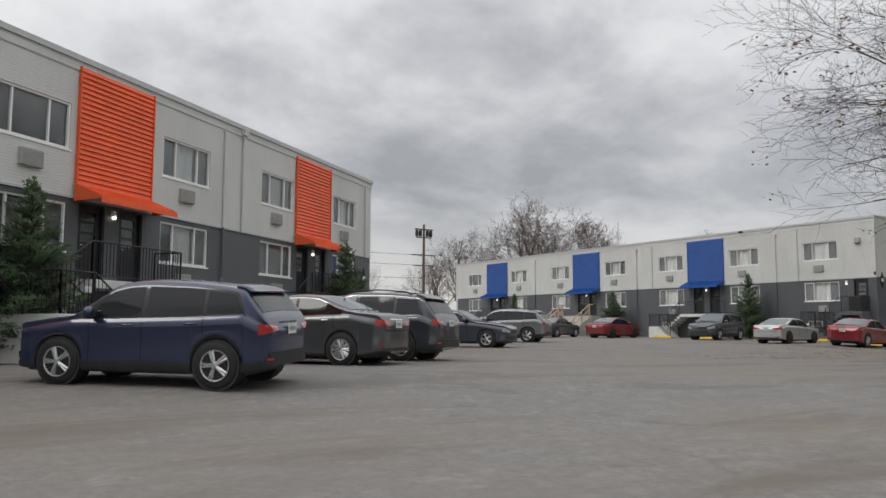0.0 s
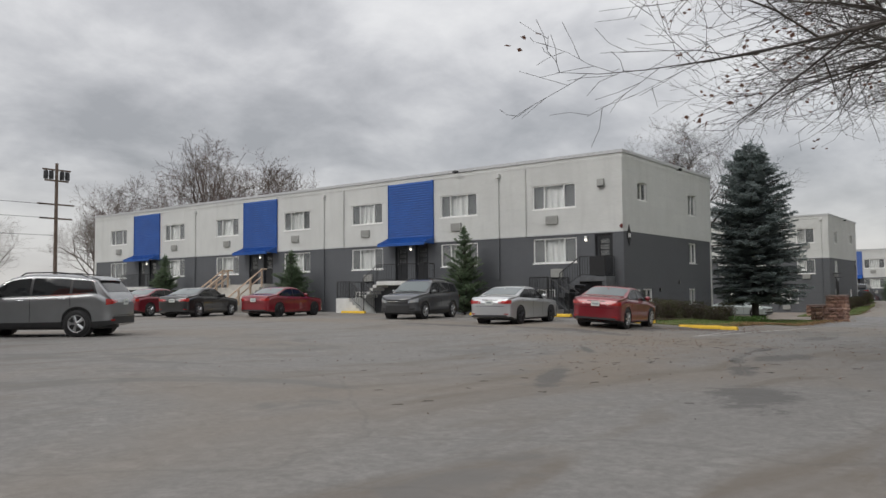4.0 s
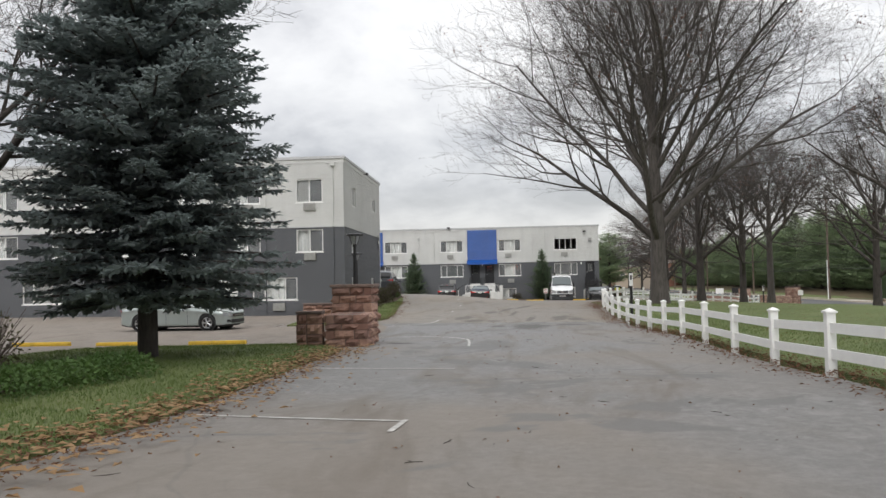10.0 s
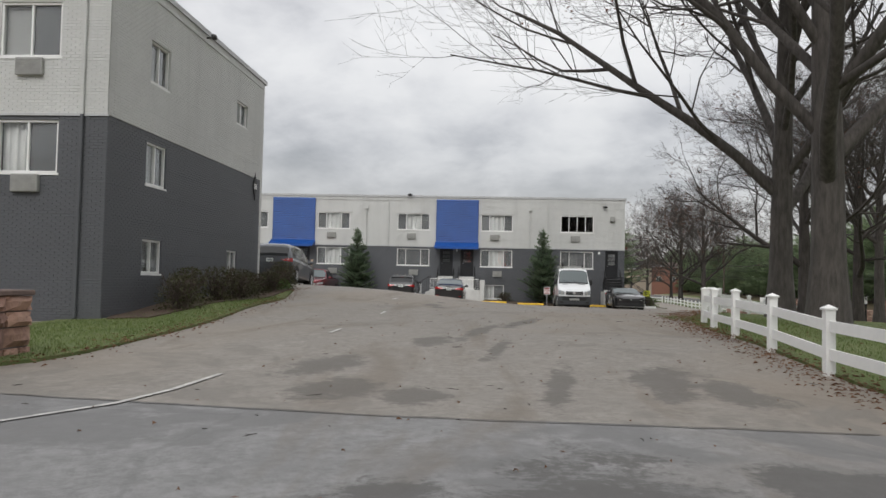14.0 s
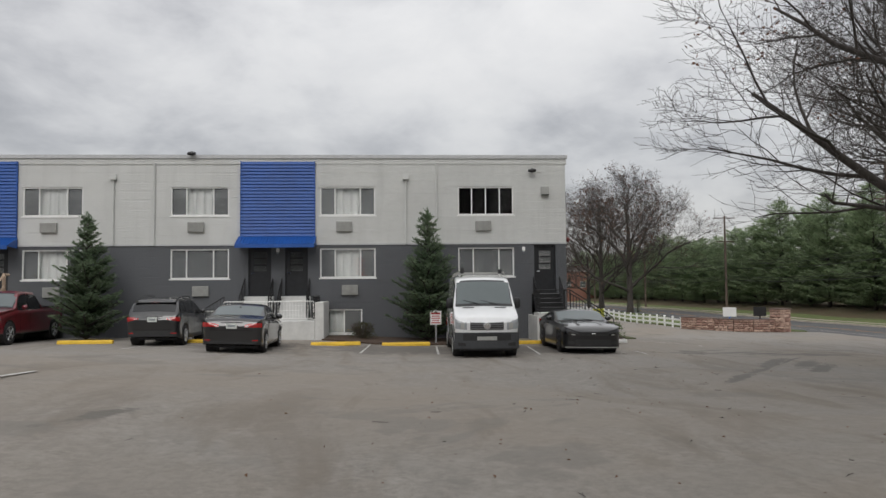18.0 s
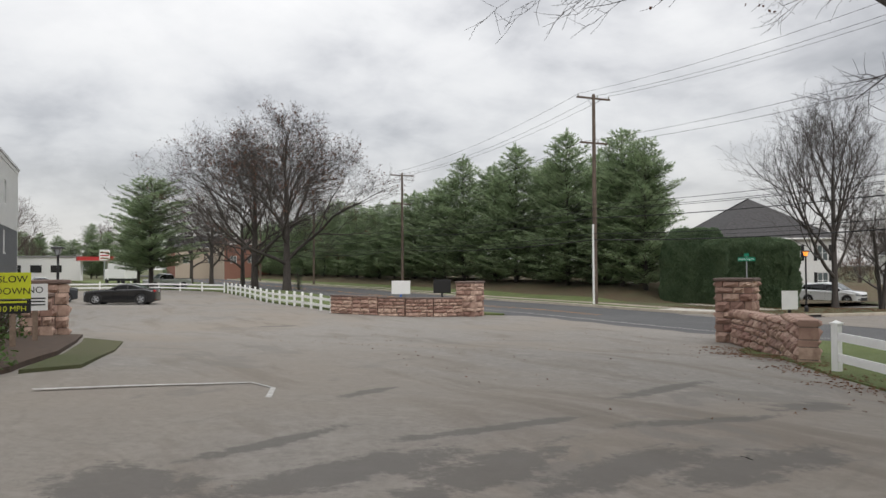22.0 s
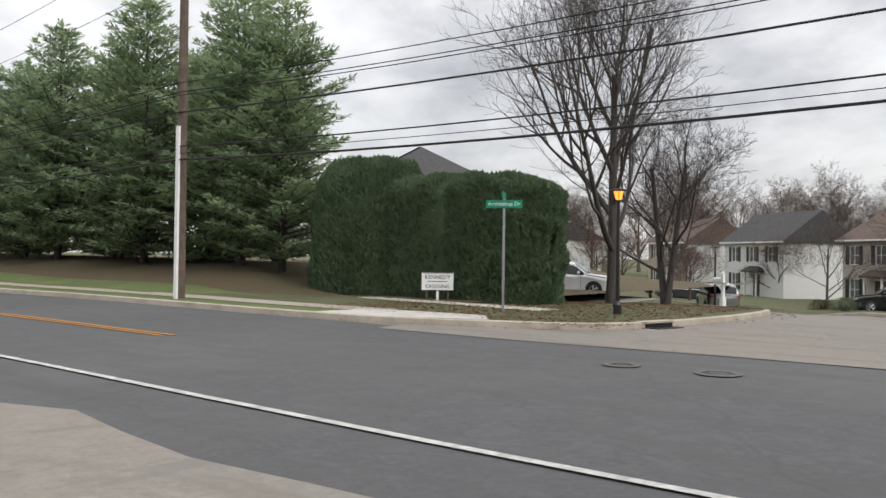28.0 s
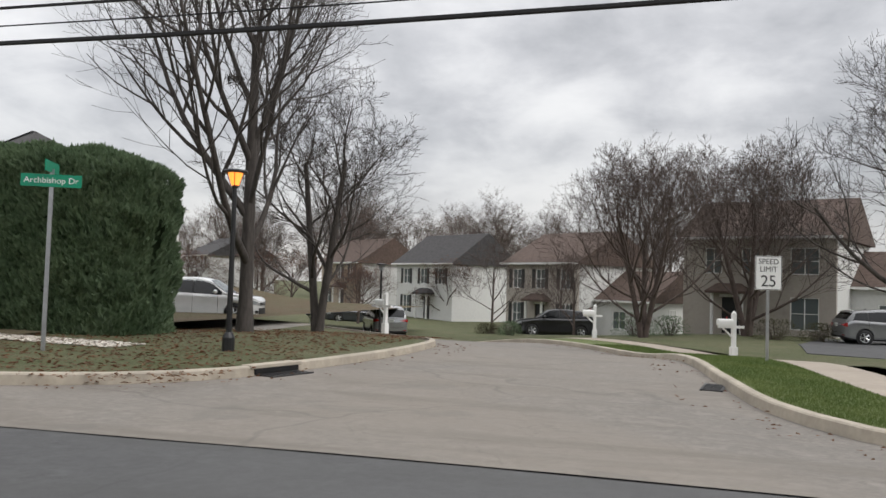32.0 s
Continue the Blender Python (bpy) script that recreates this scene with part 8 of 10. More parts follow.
vehicle("coupe_car", "black sports coupe facing out of its bay", park(125.5, 8.95, 180), "coupe", 4.78, 1.9, 1.35, P_BLACK, RIMBLK, r=0.355, wb=(0.2, 0.79), nose="slit")
vehicle("sedan_car", "black sedan parked nose-in before the stoop", park(124.2, 20.15, 0), "sedan", 4.6, 1.8, 1.45, P_BLACK)
vehicle("crossover_car", "black compact crossover parked nose-in", park(127.6, 23.5, 0), "suv", 4.4, 1.82, 1.66, P_BLACK, trim=True, r=0.34, rails=True)
vehicle("pickup_truck", "maroon crew-cab pickup truck facing out", park(128.7, 29.8, 180), "pickup", 5.8, 2.02, 1.9, P_MAROON, r=0.4, wb=(0.165, 0.79), grille=CHROME)
vehicle("minivan", "dark grey minivan parked beside the three-storey block", park(110.0, 27.2, 1), "minivan", 5.1, 1.99, 1.75, P_DKGREY, r=0.345)
vehicle("sedan_car", "pale sage green sedan parked sideways in the court", park(80.1, 31.0, -97), "sedan", 4.9, 1.8, 1.43, P_SAGE)
vehicle("coupe_car", "black sports coupe standing in the end car park", park(179.8, 1.4, 70), "coupe", 4.9, 1.85, 1.42, P_BLACK, r=0.36)
vehicle("sedan_car", "dark sedan in the end car park", park(183.5, 6.5, 122), "sedan", 4.7, 1.8, 1.45, P_DKGREY)
vehicle("pickup_truck", "white pickup truck beyond the end fence", park(222, -6.2, 106), "pickup", 5.6, 2.0, 1.85, P_WHITE, r=0.39, wb=(0.165, 0.79))
vehicle("sedan_car", "silver sedan beyond the end fence", park(226, 8, 95), "sedan", 4.6, 1.8, 1.45, P_SILVER)
vehicle("crossover_car", "white crossover on the corner house's drive", park(162.4, -47.8, -165, 0.13), "suv", 4.7, 1.85, 1.68, P_WHITE, r=0.35)
vehicle("minivan", "silver grey minivan parked along the curving street", park(160.4, -63.6, -62), "minivan", 5.0, 1.95, 1.75, P_LGREY)
vehicle("crossover_car", "black large crossover on a house drive", park(151.6, -71.2, 20), "suv", 5.1, 2.0, 1.85, P_BLACK, r=0.38)
vehicle("crossover_car", "silver grey crossover on the stone house's drive", park(134.6, -62.6, -170, 0.12), "suv", 4.7, 1.85, 1.68, P_LGREY, r=0.35)
vehicle("sedan_car", "dark sedan parked far along the street", park(168, -78, 40), "sedan", 4.6, 1.8, 1.45, P_DKGREY)

# ---- trees and planting ----
class Tubes:
    """Collects tapered tubes as plain lists of points and faces."""

    def __init__(self):
        self.v, self.f = [], []

    def add(self, pts, radii, sides):
        base = len(self.v)
        for i, p in enumerate(pts):
            d = (pts[min(i + 1, len(pts) - 1)] - pts[max(i - 1, 0)]).normalized()
            a = d.cross(Vector((0.31, 0.17, 0.93))).normalized()
            b = d.cross(a)
            for k in range(sides):
                t = 2 * math.pi * k / sides
                self.v.append(tuple(p + radii[i] * (math.cos(t) * a + math.sin(t) * b)))
        for i in range(len(pts) - 1):
            for k in range(sides):
                k2 = (k + 1) % sides
                self.f.append((base + i * sides + k, base + i * sides + k2, base + (i + 1) * sides + k2, base + (i + 1) * sides + k))

    def mesh(self, name, mat):
        me = bpy.data.meshes.new(name)
        me.from_pydata(self.v, [], self.f)
        me.materials.append(mat)
        for p in me.polygons:
            p.use_smooth = True
        return me


def bare_tree_meshes(seed, H, trunk_r, bole, spread, mat, counts=(9, 6, 6, 5, 4), leaves=0, leaf_mat=None, multi=1, up=0.35, droop=0.0, twig=0.007, arch=0.0, wobble=1.0, thick=1.0, floor=0.0, lean=0.24):
    """Trunk and crown meshes of a leafless tree; bole: where the first limbs start, as a part of the height."""
    r = random.Random(seed)
    trunk, crown = Tubes(), Tubes()
    tips = []
    depth_max = len(counts)

    def turn_from(d, ang, az):
        a = d.cross(Vector((0, 0, 1)) if abs(d.z) < 0.9 else Vector((1, 0, 0))).normalized()
        b = d.cross(a)
        return (math.cos(ang) * d + math.sin(ang) * (math.cos(az) * a + math.sin(az) * b)).normalized()

    def grow(p, d, length, rad, depth, az0):
        segs = (7, 6, 5, 4, 3, 2)[depth]
        pts, radii = [p.copy()], [rad]
        wob = (0.009, 0.16, 0.2, 0.24, 0.28, 0.3)[depth] * wobble
        end = rad * (0.5 if depth == 0 else 0.28)
        for s in range(segs):
            lift = up * (0.0 if depth == 0 else (0.14 if depth < 3 else 0.08)) - droop * (0.1 if depth > 1 else 0)
            bend = arch * (0.12 if depth == 1 else 0)
            d = (d + Vector((r.gauss(0, wob), r.gauss(0, wob), r.gauss(0, wob * 0.6) + lift - bend * s))).normalized()
            p = p + d * (length / segs)
            pts.append(p.copy())
            radii.append(max(twig * 0.7, rad + (end - rad) * (s + 1) / segs))
        if depth == 0:
            radii[0] *= 1.35
        (trunk if depth == 0 else crown).add(pts, radii, (10, 7, 5, 4, 3, 3)[depth])
        if depth >= depth_max:
            tips.append((pts[-1], d))
            return
        n = counts[depth]
        start = bole if depth == 0 else 0.22
        for k in range(n):
            f = start + (1 - start) * (k + r.uniform(0.1, 0.9)) / n
            x = f * segs
            i = min(segs - 1, int(x))
            q = pts[i].lerp(pts[i + 1], x - i)
            dd = (pts[i + 1] - pts[i]).normalized()
            az = az0 + k * 2.4 + r.uniform(-0.5, 0.5)
            ang = radians(r.uniform(38, 66) if depth == 0 else r.uniform(28, 58))
            if depth == 0:
                ang *= 1.12 - 0.62 * (f - start) / (1 - start)
            ln = length * (r.uniform(0.55, 0.8) if depth else spread * (1.15 - 0.55 * (f - start) / (1 - start)) * r.uniform(0.85, 1.15))
            if depth:
                ln *= 1.0 - 0.35 * f
            rr = (radii[i] + (radii[i + 1] - radii[i]) * (x - i)) * thick * (r.uniform(0.42, 0.6) if depth == 0 else r.uniform(0.45, 0.65))
            nd = turn_from(dd, ang, az)
            least = 0.22 if depth < 1 else 0.1 if depth < 3 else -0.15
            least -= floor
            if nd.z < least:
                nd.z = least + 0.25 * (least - nd.z)
                nd.normalize()
            grow(q, nd, ln, max(twig, rr), depth + 1, r.uniform(0, 6.28))

    for k in range(multi):
        a = 2 * math.pi * k / multi + 0.5
        tilt = lean * (1.0 if multi < 4 else r.uniform(0.6, 1.3))
        axis = Vector((math.cos(a) * tilt, math.sin(a) * tilt, 1)).normalized() if multi > 1 else Vector((0, 0, 1))
        grow(Vector((0.0, 0.0, -0.2)), axis, H * 0.72 if multi == 1 else H * 0.68, trunk_r, 0, k * 2.0)
    leaf = None
    if leaves:
        v, f = [], []
        for _ in range(leaves):
            p, d = r.choice(tips)
            for _k in range(5):
                q = p + Vector((r.gauss(0, 0.16), r.gauss(0, 0.16), r.gauss(0, 0.14)))
                a = Vector((r.gauss(0, 1), r.gauss(0, 1), r.gauss(0, 0.6))).normalized() * 0.065
                b = a.cross(Vector((r.gauss(0, 1), r.gauss(0, 1), r.gauss(0, 1)))).normalized() * 0.04
                n0 = len(v)
                v += [tuple(q - a), tuple(q + b), tuple(q + a), tuple(q - b)]
                f.append((n0, n0 + 1, n0 + 2, n0 + 3))
        leaf = bpy.data.meshes.new("leaves")
        leaf.from_pydata(v, [], f)
        leaf.materials.append(leaf_mat or BROWNLEAF)
    return trunk.mesh("trunk", mat), crown.mesh("crown", mat), leaf


TREES = {}


def bare_tree(kind, label, x, y, yaw=0.0, s=1.0, group="bare deciduous trees", sz=None, z=None):
    trunk, crown, leaf = TREES[kind]
    zz = (G(x, y) if z is None else z)
    t = thing("bare_tree", label, "tree", Matrix.Translation((x, y, zz)) @ Matrix.Rotation(radians(yaw), 4, "Z") @ Matrix.Diagonal((s, s, sz or s, 1)), group)
    part("trunk", trunk, None, t)
    part("crown", crown, None, t)
    if leaf:
        part("clinging_leaves", leaf, None, t, "dry brown leaves on the twigs")
    return t


TREES["oak"] = bare_tree_meshes(3, 15.5, 0.4, 0.25, 0.92, BARK, (15, 8, 6, 6, 4), 200, BROWNLEAF, up=0.45, twig=0.005, wobble=0.6, thick=1.0, arch=0.26)
TREES["oak2"] = bare_tree_meshes(14, 17.0, 0.40, 0.44, 0.72, BARK, (11, 8, 6, 5, 5), 260, BROWNLEAF, up=0.42, twig=0.007, wobble=0.85, thick=1.25, floor=0.35)
TREES["oaklow"] = bare_tree_meshes(27, 13.5, 0.36, 0.3, 0.84, BARK, (14, 8, 7, 6, 4), 600, BROWNLEAF, up=0.08, twig=0.006, wobble=0.75, thick=1.15, floor=0.4)
TREES["oakrow"] = bare_tree_meshes(21, 13.5, 0.36, 0.30, 0.72, BARKD, (11, 7, 6, 5, 3), 130, BROWNLEAF, up=0.5)
TREES["maple"] = bare_tree_meshes(33, 11.0, 0.22, 0.17, 0.56, BARKD, (12, 7, 6, 4, 3), 0, None, up=0.9, wobble=0.55)
TREES["vase"] = bare_tree_meshes(41, 8.5, 0.15, 0.16, 0.72, BARKR, (9, 6, 5, 4, 3), 0, None, multi=3, up=1.0, wobble=0.55)
TREES["round"] = bare_tree_meshes(52, 9.5, 0.26, 0.22, 0.9, BARKD, (12, 8, 6, 5, 3), 500, BROWNLEAF, up=0.42, twig=0.006)
TREES["reddish"] = bare_tree_meshes(53, 9.5, 0.24, 0.2, 0.85, BARKR, (11, 7, 6, 5), 900, BROWNLEAF, up=0.42, twig=0.011)
TREES["far_spreading"] = bare_tree_meshes(57, 13.5, 0.36, 0.26, 0.76, BARKP, (10, 7, 6, 5), 120, BROWNLEAF, up=0.5, twig=0.013)
TREES["far_rising"] = bare_tree_meshes(59, 11.0, 0.22, 0.18, 0.6, BARKP, (11, 7, 6, 5), 0, None, up=0.9, wobble=0.6, twig=0.013)
TREES["corner"] = bare_tree_meshes(71, 12.5, 0.26, 0.2, 0.78, BARKD, (11, 7, 6, 4, 3), 0, None, up=1.3, wobble=0.5, thick=1.2)
TREES["corner_small"] = bare_tree_meshes(78, 9.0, 0.16, 0.24, 0.56, BARKD, (8, 6, 5, 4, 2), 0, None, multi=2, up=0.6, wobble=0.7, lean=0.15)
TREES["young"] = bare_tree_meshes(63, 6.0, 0.1, 0.2, 0.7, BARKR, (9, 6, 5, 4), 0, None, up=0.8)

bare_tree("oaklow", "tall spreading bare oak overhanging the car park", 34.4, 8.1, 158, 1.32, sz=1.0)
bare_tree("oak2", "tall bare oak with thick limbs behind the fence", 61.9, 10.0, 145, 1.12)
bare_tree("oak", "massive bare oak with a broad fan of branches", 94.3, 8.85, 60, 1.15, sz=1.22)
bare_tree("oak", "massive bare oak with rising limbs", 100.4, 7.9, 210, 1.0, sz=1.15)
bare_tree("oakrow", "bare oak in a row on the lawn", 114.6, 1.7, 0, 0.95)
bare_tree("oakrow", "bare oak in a row on the lawn", 119.6, -3.1, 80, 0.9)
bare_tree("oak2", "bare oak with some brown leaves by the entrance", 127.7, -8.05, 250, 0.9)
bare_tree("oakrow", "bare oak in a row on the lawn", 112, -11, 130, 0.95)
bare_tree("oakrow", "bare oak in a row on the lawn", 96, -6, 30, 1.0)
bare_tree("round", "broad bare tree with a reddish crown on the front lawn", 205, -16.6, 10, 1.75)
bare_tree("round", "broad bare tree with a reddish crown on the front lawn", 216, -15.5, 70, 1.7)
bare_tree("oakrow", "tall bare tree on the front lawn", 228, -16.5, 20, 0.9)
bare_tree("oakrow", "tall bare tree on the front lawn", 244, -15, 120, 0.95)
bare_tree("oakrow", "tall bare tree on the front lawn", 258, -14, 200, 0.9)
bare_tree("corner", "broad bare tree with many rising limbs behind the street lamp", 156.86, -41.1, 15, 0.84, sz=1.0)
bare_tree("corner_small", "rounded bare tree on the corner lawn", 156.3, -45.0, 140, 1.0)
bare_tree("vase", "bare vase-shaped tree before the stone house", 145.9, -60.0, 0, 1.08)
bare_tree("vase", "bare vase-shaped tree before the stone house", 140.6, -65.6, 70, 1.2)
bare_tree("young", "small bare tree before the shuttered house", 151.6, -74.6, 120, 0.95)
bare_tree("young", "young bare tree on a front lawn", 157.2, -79.0, 40, 1.1)
bare_tree("young", "young bare tree on a front lawn", 150, -68, 200, 0.8)
bare_tree("maple", "bare tree at the edge of the side street", 137.3, -44.5, 250, 0.98)
for k, (x, y, s) in enumerate(((166, -74, 0.7), (172, -70, 0.75), (178, -72, 0.7), (186, -78, 0.75), (170, -84, 0.7), (164, -92, 0.9), (180, -92, 0.9), (190, -64, 0.8))):
    bare_tree("reddish", "small bare tree with reddish twigs along the street", x, y, k * 50, s * 0.62)
for k, (kind, x, y, s) in enumerate((("oakrow", 66.5, 31.5, 0.85), ("far_rising", 78, 62, 1.1), ("far_spreading", 82, 84, 0.8), ("far_spreading", 62, 92, 0.9), ("far_rising", 66, 70, 1.2), ("far_spreading", 92, 104, 0.75), ("far_spreading", 70, 112, 0.85), ("far_spreading", 58, 118, 0.8), ("far_rising", 44, 98, 1.1), ("vase", 40, 104, 1.1),
                                     ("far_rising", 30, 70, 1.0), ("vase", 22, 62, 0.9), ("far_rising", 36, 112, 1.0), ("far_spreading", 100, 92, 0.8), ("far_rising", 112, 70, 1.0), ("far_spreading", 66, 82, 1.15), ("far_spreading", 74, 88, 1.1))):
    bare_tree(kind, "bare tree standing behind the blocks", x, y, 37 * k, s)
FAR = random.Random(5)
for k in range(46):
    a = radians(FAR.uniform(-75, 50))
    d = FAR.uniform(150, 300)
    x, y = 150 + d * math.cos(a), -20 + d * math.sin(a)
    if -34 < y < 8 and x < 330:
        continue
    bare_tree(FAR.choice(("far_spreading", "far_rising", "far_spreading")), "bare tree in the distance", x, y, k * 40, FAR.uniform(0.8, 1.2), "distant trees")
for k in range(26):
    x, y = FAR.uniform(110, 230), FAR.uniform(-180, -108)
    bare_tree(FAR.choice(("far_spreading", "far_rising", "far_spreading")), "bare tree in the distance", x, y, k * 40, FAR.uniform(0.8, 1.15), "distant trees")


class Sprays:
    """Collects small needle sprays and leaves as lozenges."""

    def __init__(self):
        self.v, self.f = [], []

    def lozenge(self, p, d, w, up=Vector((0, 0, 1))):
        side = d.cross(up)
        if side.length < 1e-4:
            side = Vector((1, 0, 0))
        side = side.normalized() * w
        n = len(self.v)
        self.v += [tuple(p), tuple(p + d * 0.45 + side), tuple(p + d), tuple(p + d * 0.45 - side)]
        self.f.append((n, n + 1, n + 2, n + 3))

    def mesh(self, name, mat):
        me = bpy.data.meshes.new(name)
        me.from_pydata(self.v, [], self.f)
        me.materials.append(mat)
        return me


def conifer(seed, H, R, mat, droop=0.3, clear=0.1, gap=0.25, ring=9, power=0.8, ragged=0.2, lift=0.1, twig_gap=0.16, twig=0.4, needle=0.15, wide=0.2, fan=0.5, per=2, step=0.1, trunk_r=0.16, hang=0.2, leader=0.03, bulge=0.0):
    """Trunk and crown of a conifer: uneven whorls of branches, side twigs along each, and needle sprays along every twig."""
    r = random.Random(seed)
    tubes, needles = Tubes(), Sprays()
    tubes.add([Vector((0, 0, -0.3)), Vector((0.03, 0.02, H * 0.4)), Vector((-0.02, 0, H * 0.75)), Vector((0, 0, H * 0.99))], [trunk_r * 1.15, trunk_r * 0.75, trunk_r * 0.35, 0.015], 9)

    def dress(a, b, k):
        """Sprays along a twig from a to b."""
        d = b - a
        n = max(2, int(d.length / step))
        u = d.normalized()
        for q in range(n):
            p = a.lerp(b, (q + r.random()) / n)
            for _ in range(per):
                v = (u + Vector((r.gauss(0, fan), r.gauss(0, fan), r.gauss(-hang * 0.4, fan * 0.55)))).normalized() * needle * k * r.uniform(0.7, 1.3)
                needles.lozenge(p, v, v.length * wide, Vector((r.gauss(0, 0.4), r.gauss(0, 0.4), 1)))
        v = u * needle * k * 1.1
        needles.lozenge(b - v * 0.3, v, v.length * wide)

    z = H * clear
    while z < H * 0.965:
        f = (z - H * clear) / (H * (1 - clear))
        L = R * ((1 - f) ** power + bulge * math.sin(math.pi * f)) * (1 if f > 0.08 else 0.7 + 3.75 * f) + 0.1
        n = max(4, int(ring * (0.55 + 0.5 * (1 - f))))
        for k in range(n):
            az = 2 * math.pi * (k + r.uniform(-0.4, 0.4)) / n + z * 2.1
            ln = L * (1 - ragged * 1.6 * r.random() ** 2 + ragged * 0.7 * r.random() ** 3)
            zb = z + r.uniform(-0.45, 0.45) * gap
            out = Vector((math.cos(az), math.sin(az), 0))
            side = Vector((-out.y, out.x, 0))
            sw = r.uniform(-0.18, 0.18)
            steps = max(3, int(ln / 0.3))
            pts = []
            for q in range(steps + 1):
                t = q / steps
                pts.append(Vector((0, 0, zb)) + out * ln * t + side * ln * sw * t * t + Vector((0, 0, ln * ((0.12 + lift + 0.45 * f) * t - droop * (1 - 0.75 * f) * t * t * (1.6 - 0.9 * t)))))
            tubes.add(pts[::2] if len(pts) > 4 else pts, [0.026 * (1 - 0.8 * i / len(pts)) * (0.5 + ln / R) for i in range(len(pts[::2] if len(pts) > 4 else pts))], 4)
            m = max(3, int(ln / twig_gap))
            for q in range(m):
                t = 0.14 + 0.86 * (q + r.random()) / m
                i = min(steps - 1, int(t * steps))
                p = pts[i].lerp(pts[i + 1], t * steps - i)
                along = (pts[i + 1] - pts[i]).normalized()
                tl = min(0.5 * ln, twig * (0.45 + 0.75 * math.sin(math.pi * min(1, 0.25 + 0.75 * t)))) * r.uniform(0.7, 1.25)
                for sg in (-1, 1):
                    d = (along * r.uniform(0.55, 1.0) + side * sg * r.uniform(0.6, 1.0) + Vector((0, 0, r.uniform(-hang, 0.16)))).normalized()
                    dress(p, p + d * tl, 1.0)
            dress(pts[-2], pts[-1], 1.15)
        z += gap * (0.75 + 0.5 * r.random()) * (1 - 0.35 * f)
    for q in range(12):
        zz = H * (0.94 + leader * 2 * q / 12)
        dress(Vector((0, 0, zz)), Vector((r.gauss(0, 0.07), r.gauss(0, 0.07), zz + 0.25)), 0.9)
    return tubes.mesh("trunk", BARKD), needles.mesh("crown", mat)


def conifer_thing(name, meshes, label, x, y, yaw=0, s=1.0, group="", z=None, sz=None, category="tree"):
    t = thing(name, label, category, Matrix.Translation((x, y, G(x, y) if z is None else z)) @ Matrix.Rotation(radians(yaw), 4, "Z") @ Matrix.Diagonal((s, s, sz or s, 1)), group)
    part("trunk", meshes[0], None, t)
    part("crown", meshes[1], None, t)
    return t


BIG_SPRUCE = conifer(4, 11.1, 2.95, SPRUCE, clear=0.12, gap=0.27, ring=14, power=0.72, ragged=0.32, droop=0.34, lift=0.06, twig_gap=0.11, twig=0.42, needle=0.15, wide=0.24, per=2, step=0.07, trunk_r=0.2, hang=0.35, bulge=0.16)
conifer_thing("spruce_tree", BIG_SPRUCE, "tall blue-green spruce on the lawn strip", 64.8, 25.4)
YOUNG = conifer(6, 4.8, 1.45, FIRGRN, clear=0.02, gap=0.21, ring=10, power=0.98, ragged=0.55, droop=0.02, lift=0.32, twig_gap=0.1, twig=0.3, needle=0.12, wide=0.2, per=2, step=0.06, trunk_r=0.05, hang=0.2)
for x, y, s, yaw, sz in ((129.4, 14.0, 1.0, 0, 1.05), (129.2, 27.1, 0.98, 60, 0.98), (47.4, 34.8, 0.9, 120, 0.9), (47.3, 47.8, 0.95, 20, 0.75), (47.3, 61.2, 0.85, 200, 0.8), (14.2, 29.6, 0.9, 80, 0.85), (1.75, 20.5, 1.0, 160, 0.85), (129.0, 38.6, 0.95, 10, 0.9)):
    conifer_thing("young_spruce", YOUNG, "young bushy green spruce against the block's front", x, y, yaw, s, "young spruces", sz=sz, category="shrub")
PINES = [conifer(11, 14.0, 3.9, PINE, clear=0.06, gap=0.55, ring=10, power=0.78, ragged=0.42, droop=0.06, lift=0.14, twig_gap=0.24, twig=0.7, needle=0.34, wide=0.14, fan=0.6, per=2, step=0.19, trunk_r=0.2, hang=0.2, bulge=0.16),
         conifer(17, 12.5, 4.0, PINE, clear=0.05, gap=0.52, ring=10, power=0.72, ragged=0.45, droop=0.1, lift=0.14, twig_gap=0.24, twig=0.7, needle=0.34, wide=0.14, fan=0.6, per=2, step=0.19, trunk_r=0.18, hang=0.2, bulge=0.2),
         conifer(23, 14.5, 3.8, PINE, clear=0.06, gap=0.58, ring=9, power=0.66, ragged=0.5, droop=0.04, lift=0.18, twig_gap=0.24, twig=0.75, needle=0.35, wide=0.14, fan=0.6, per=2, step=0.19, trunk_r=0.2, hang=0.15, bulge=0.16)]
ROW = random.Random(9)
PINE_HEIGHTS = (14.0, 12.5, 14.5)
row = [(170.9, -37.0, 12.2, 2), (174.3, -37.4, 13.5, 2), (178.2, -38.5, 11.2, 1), (181.9, -37.0, 14.6, 0), (186.6, -38.4, 12.4, 1), (191.1, -37.0, 14.5, 0), (197.0, -37.8, 13.2, 1), (203.0, -37.0, 14.8, 0), (207.6, -36.8, 12.6, 2), (212.4, -37.6, 12.0, 1)]
px = 218.0
while px < 330:
    row.append((px, -37.2 + ROW.uniform(-1.2, 1.2), ROW.uniform(11.0, 13.6), len(row) % 3))
    px += ROW.uniform(4.6, 6.8)
row += [(x + ROW.uniform(1.5, 3.0), y - ROW.uniform(4.5, 6.0), h * 0.9, (v + 1) % 3) for x, y, h, v in row[1::2]]
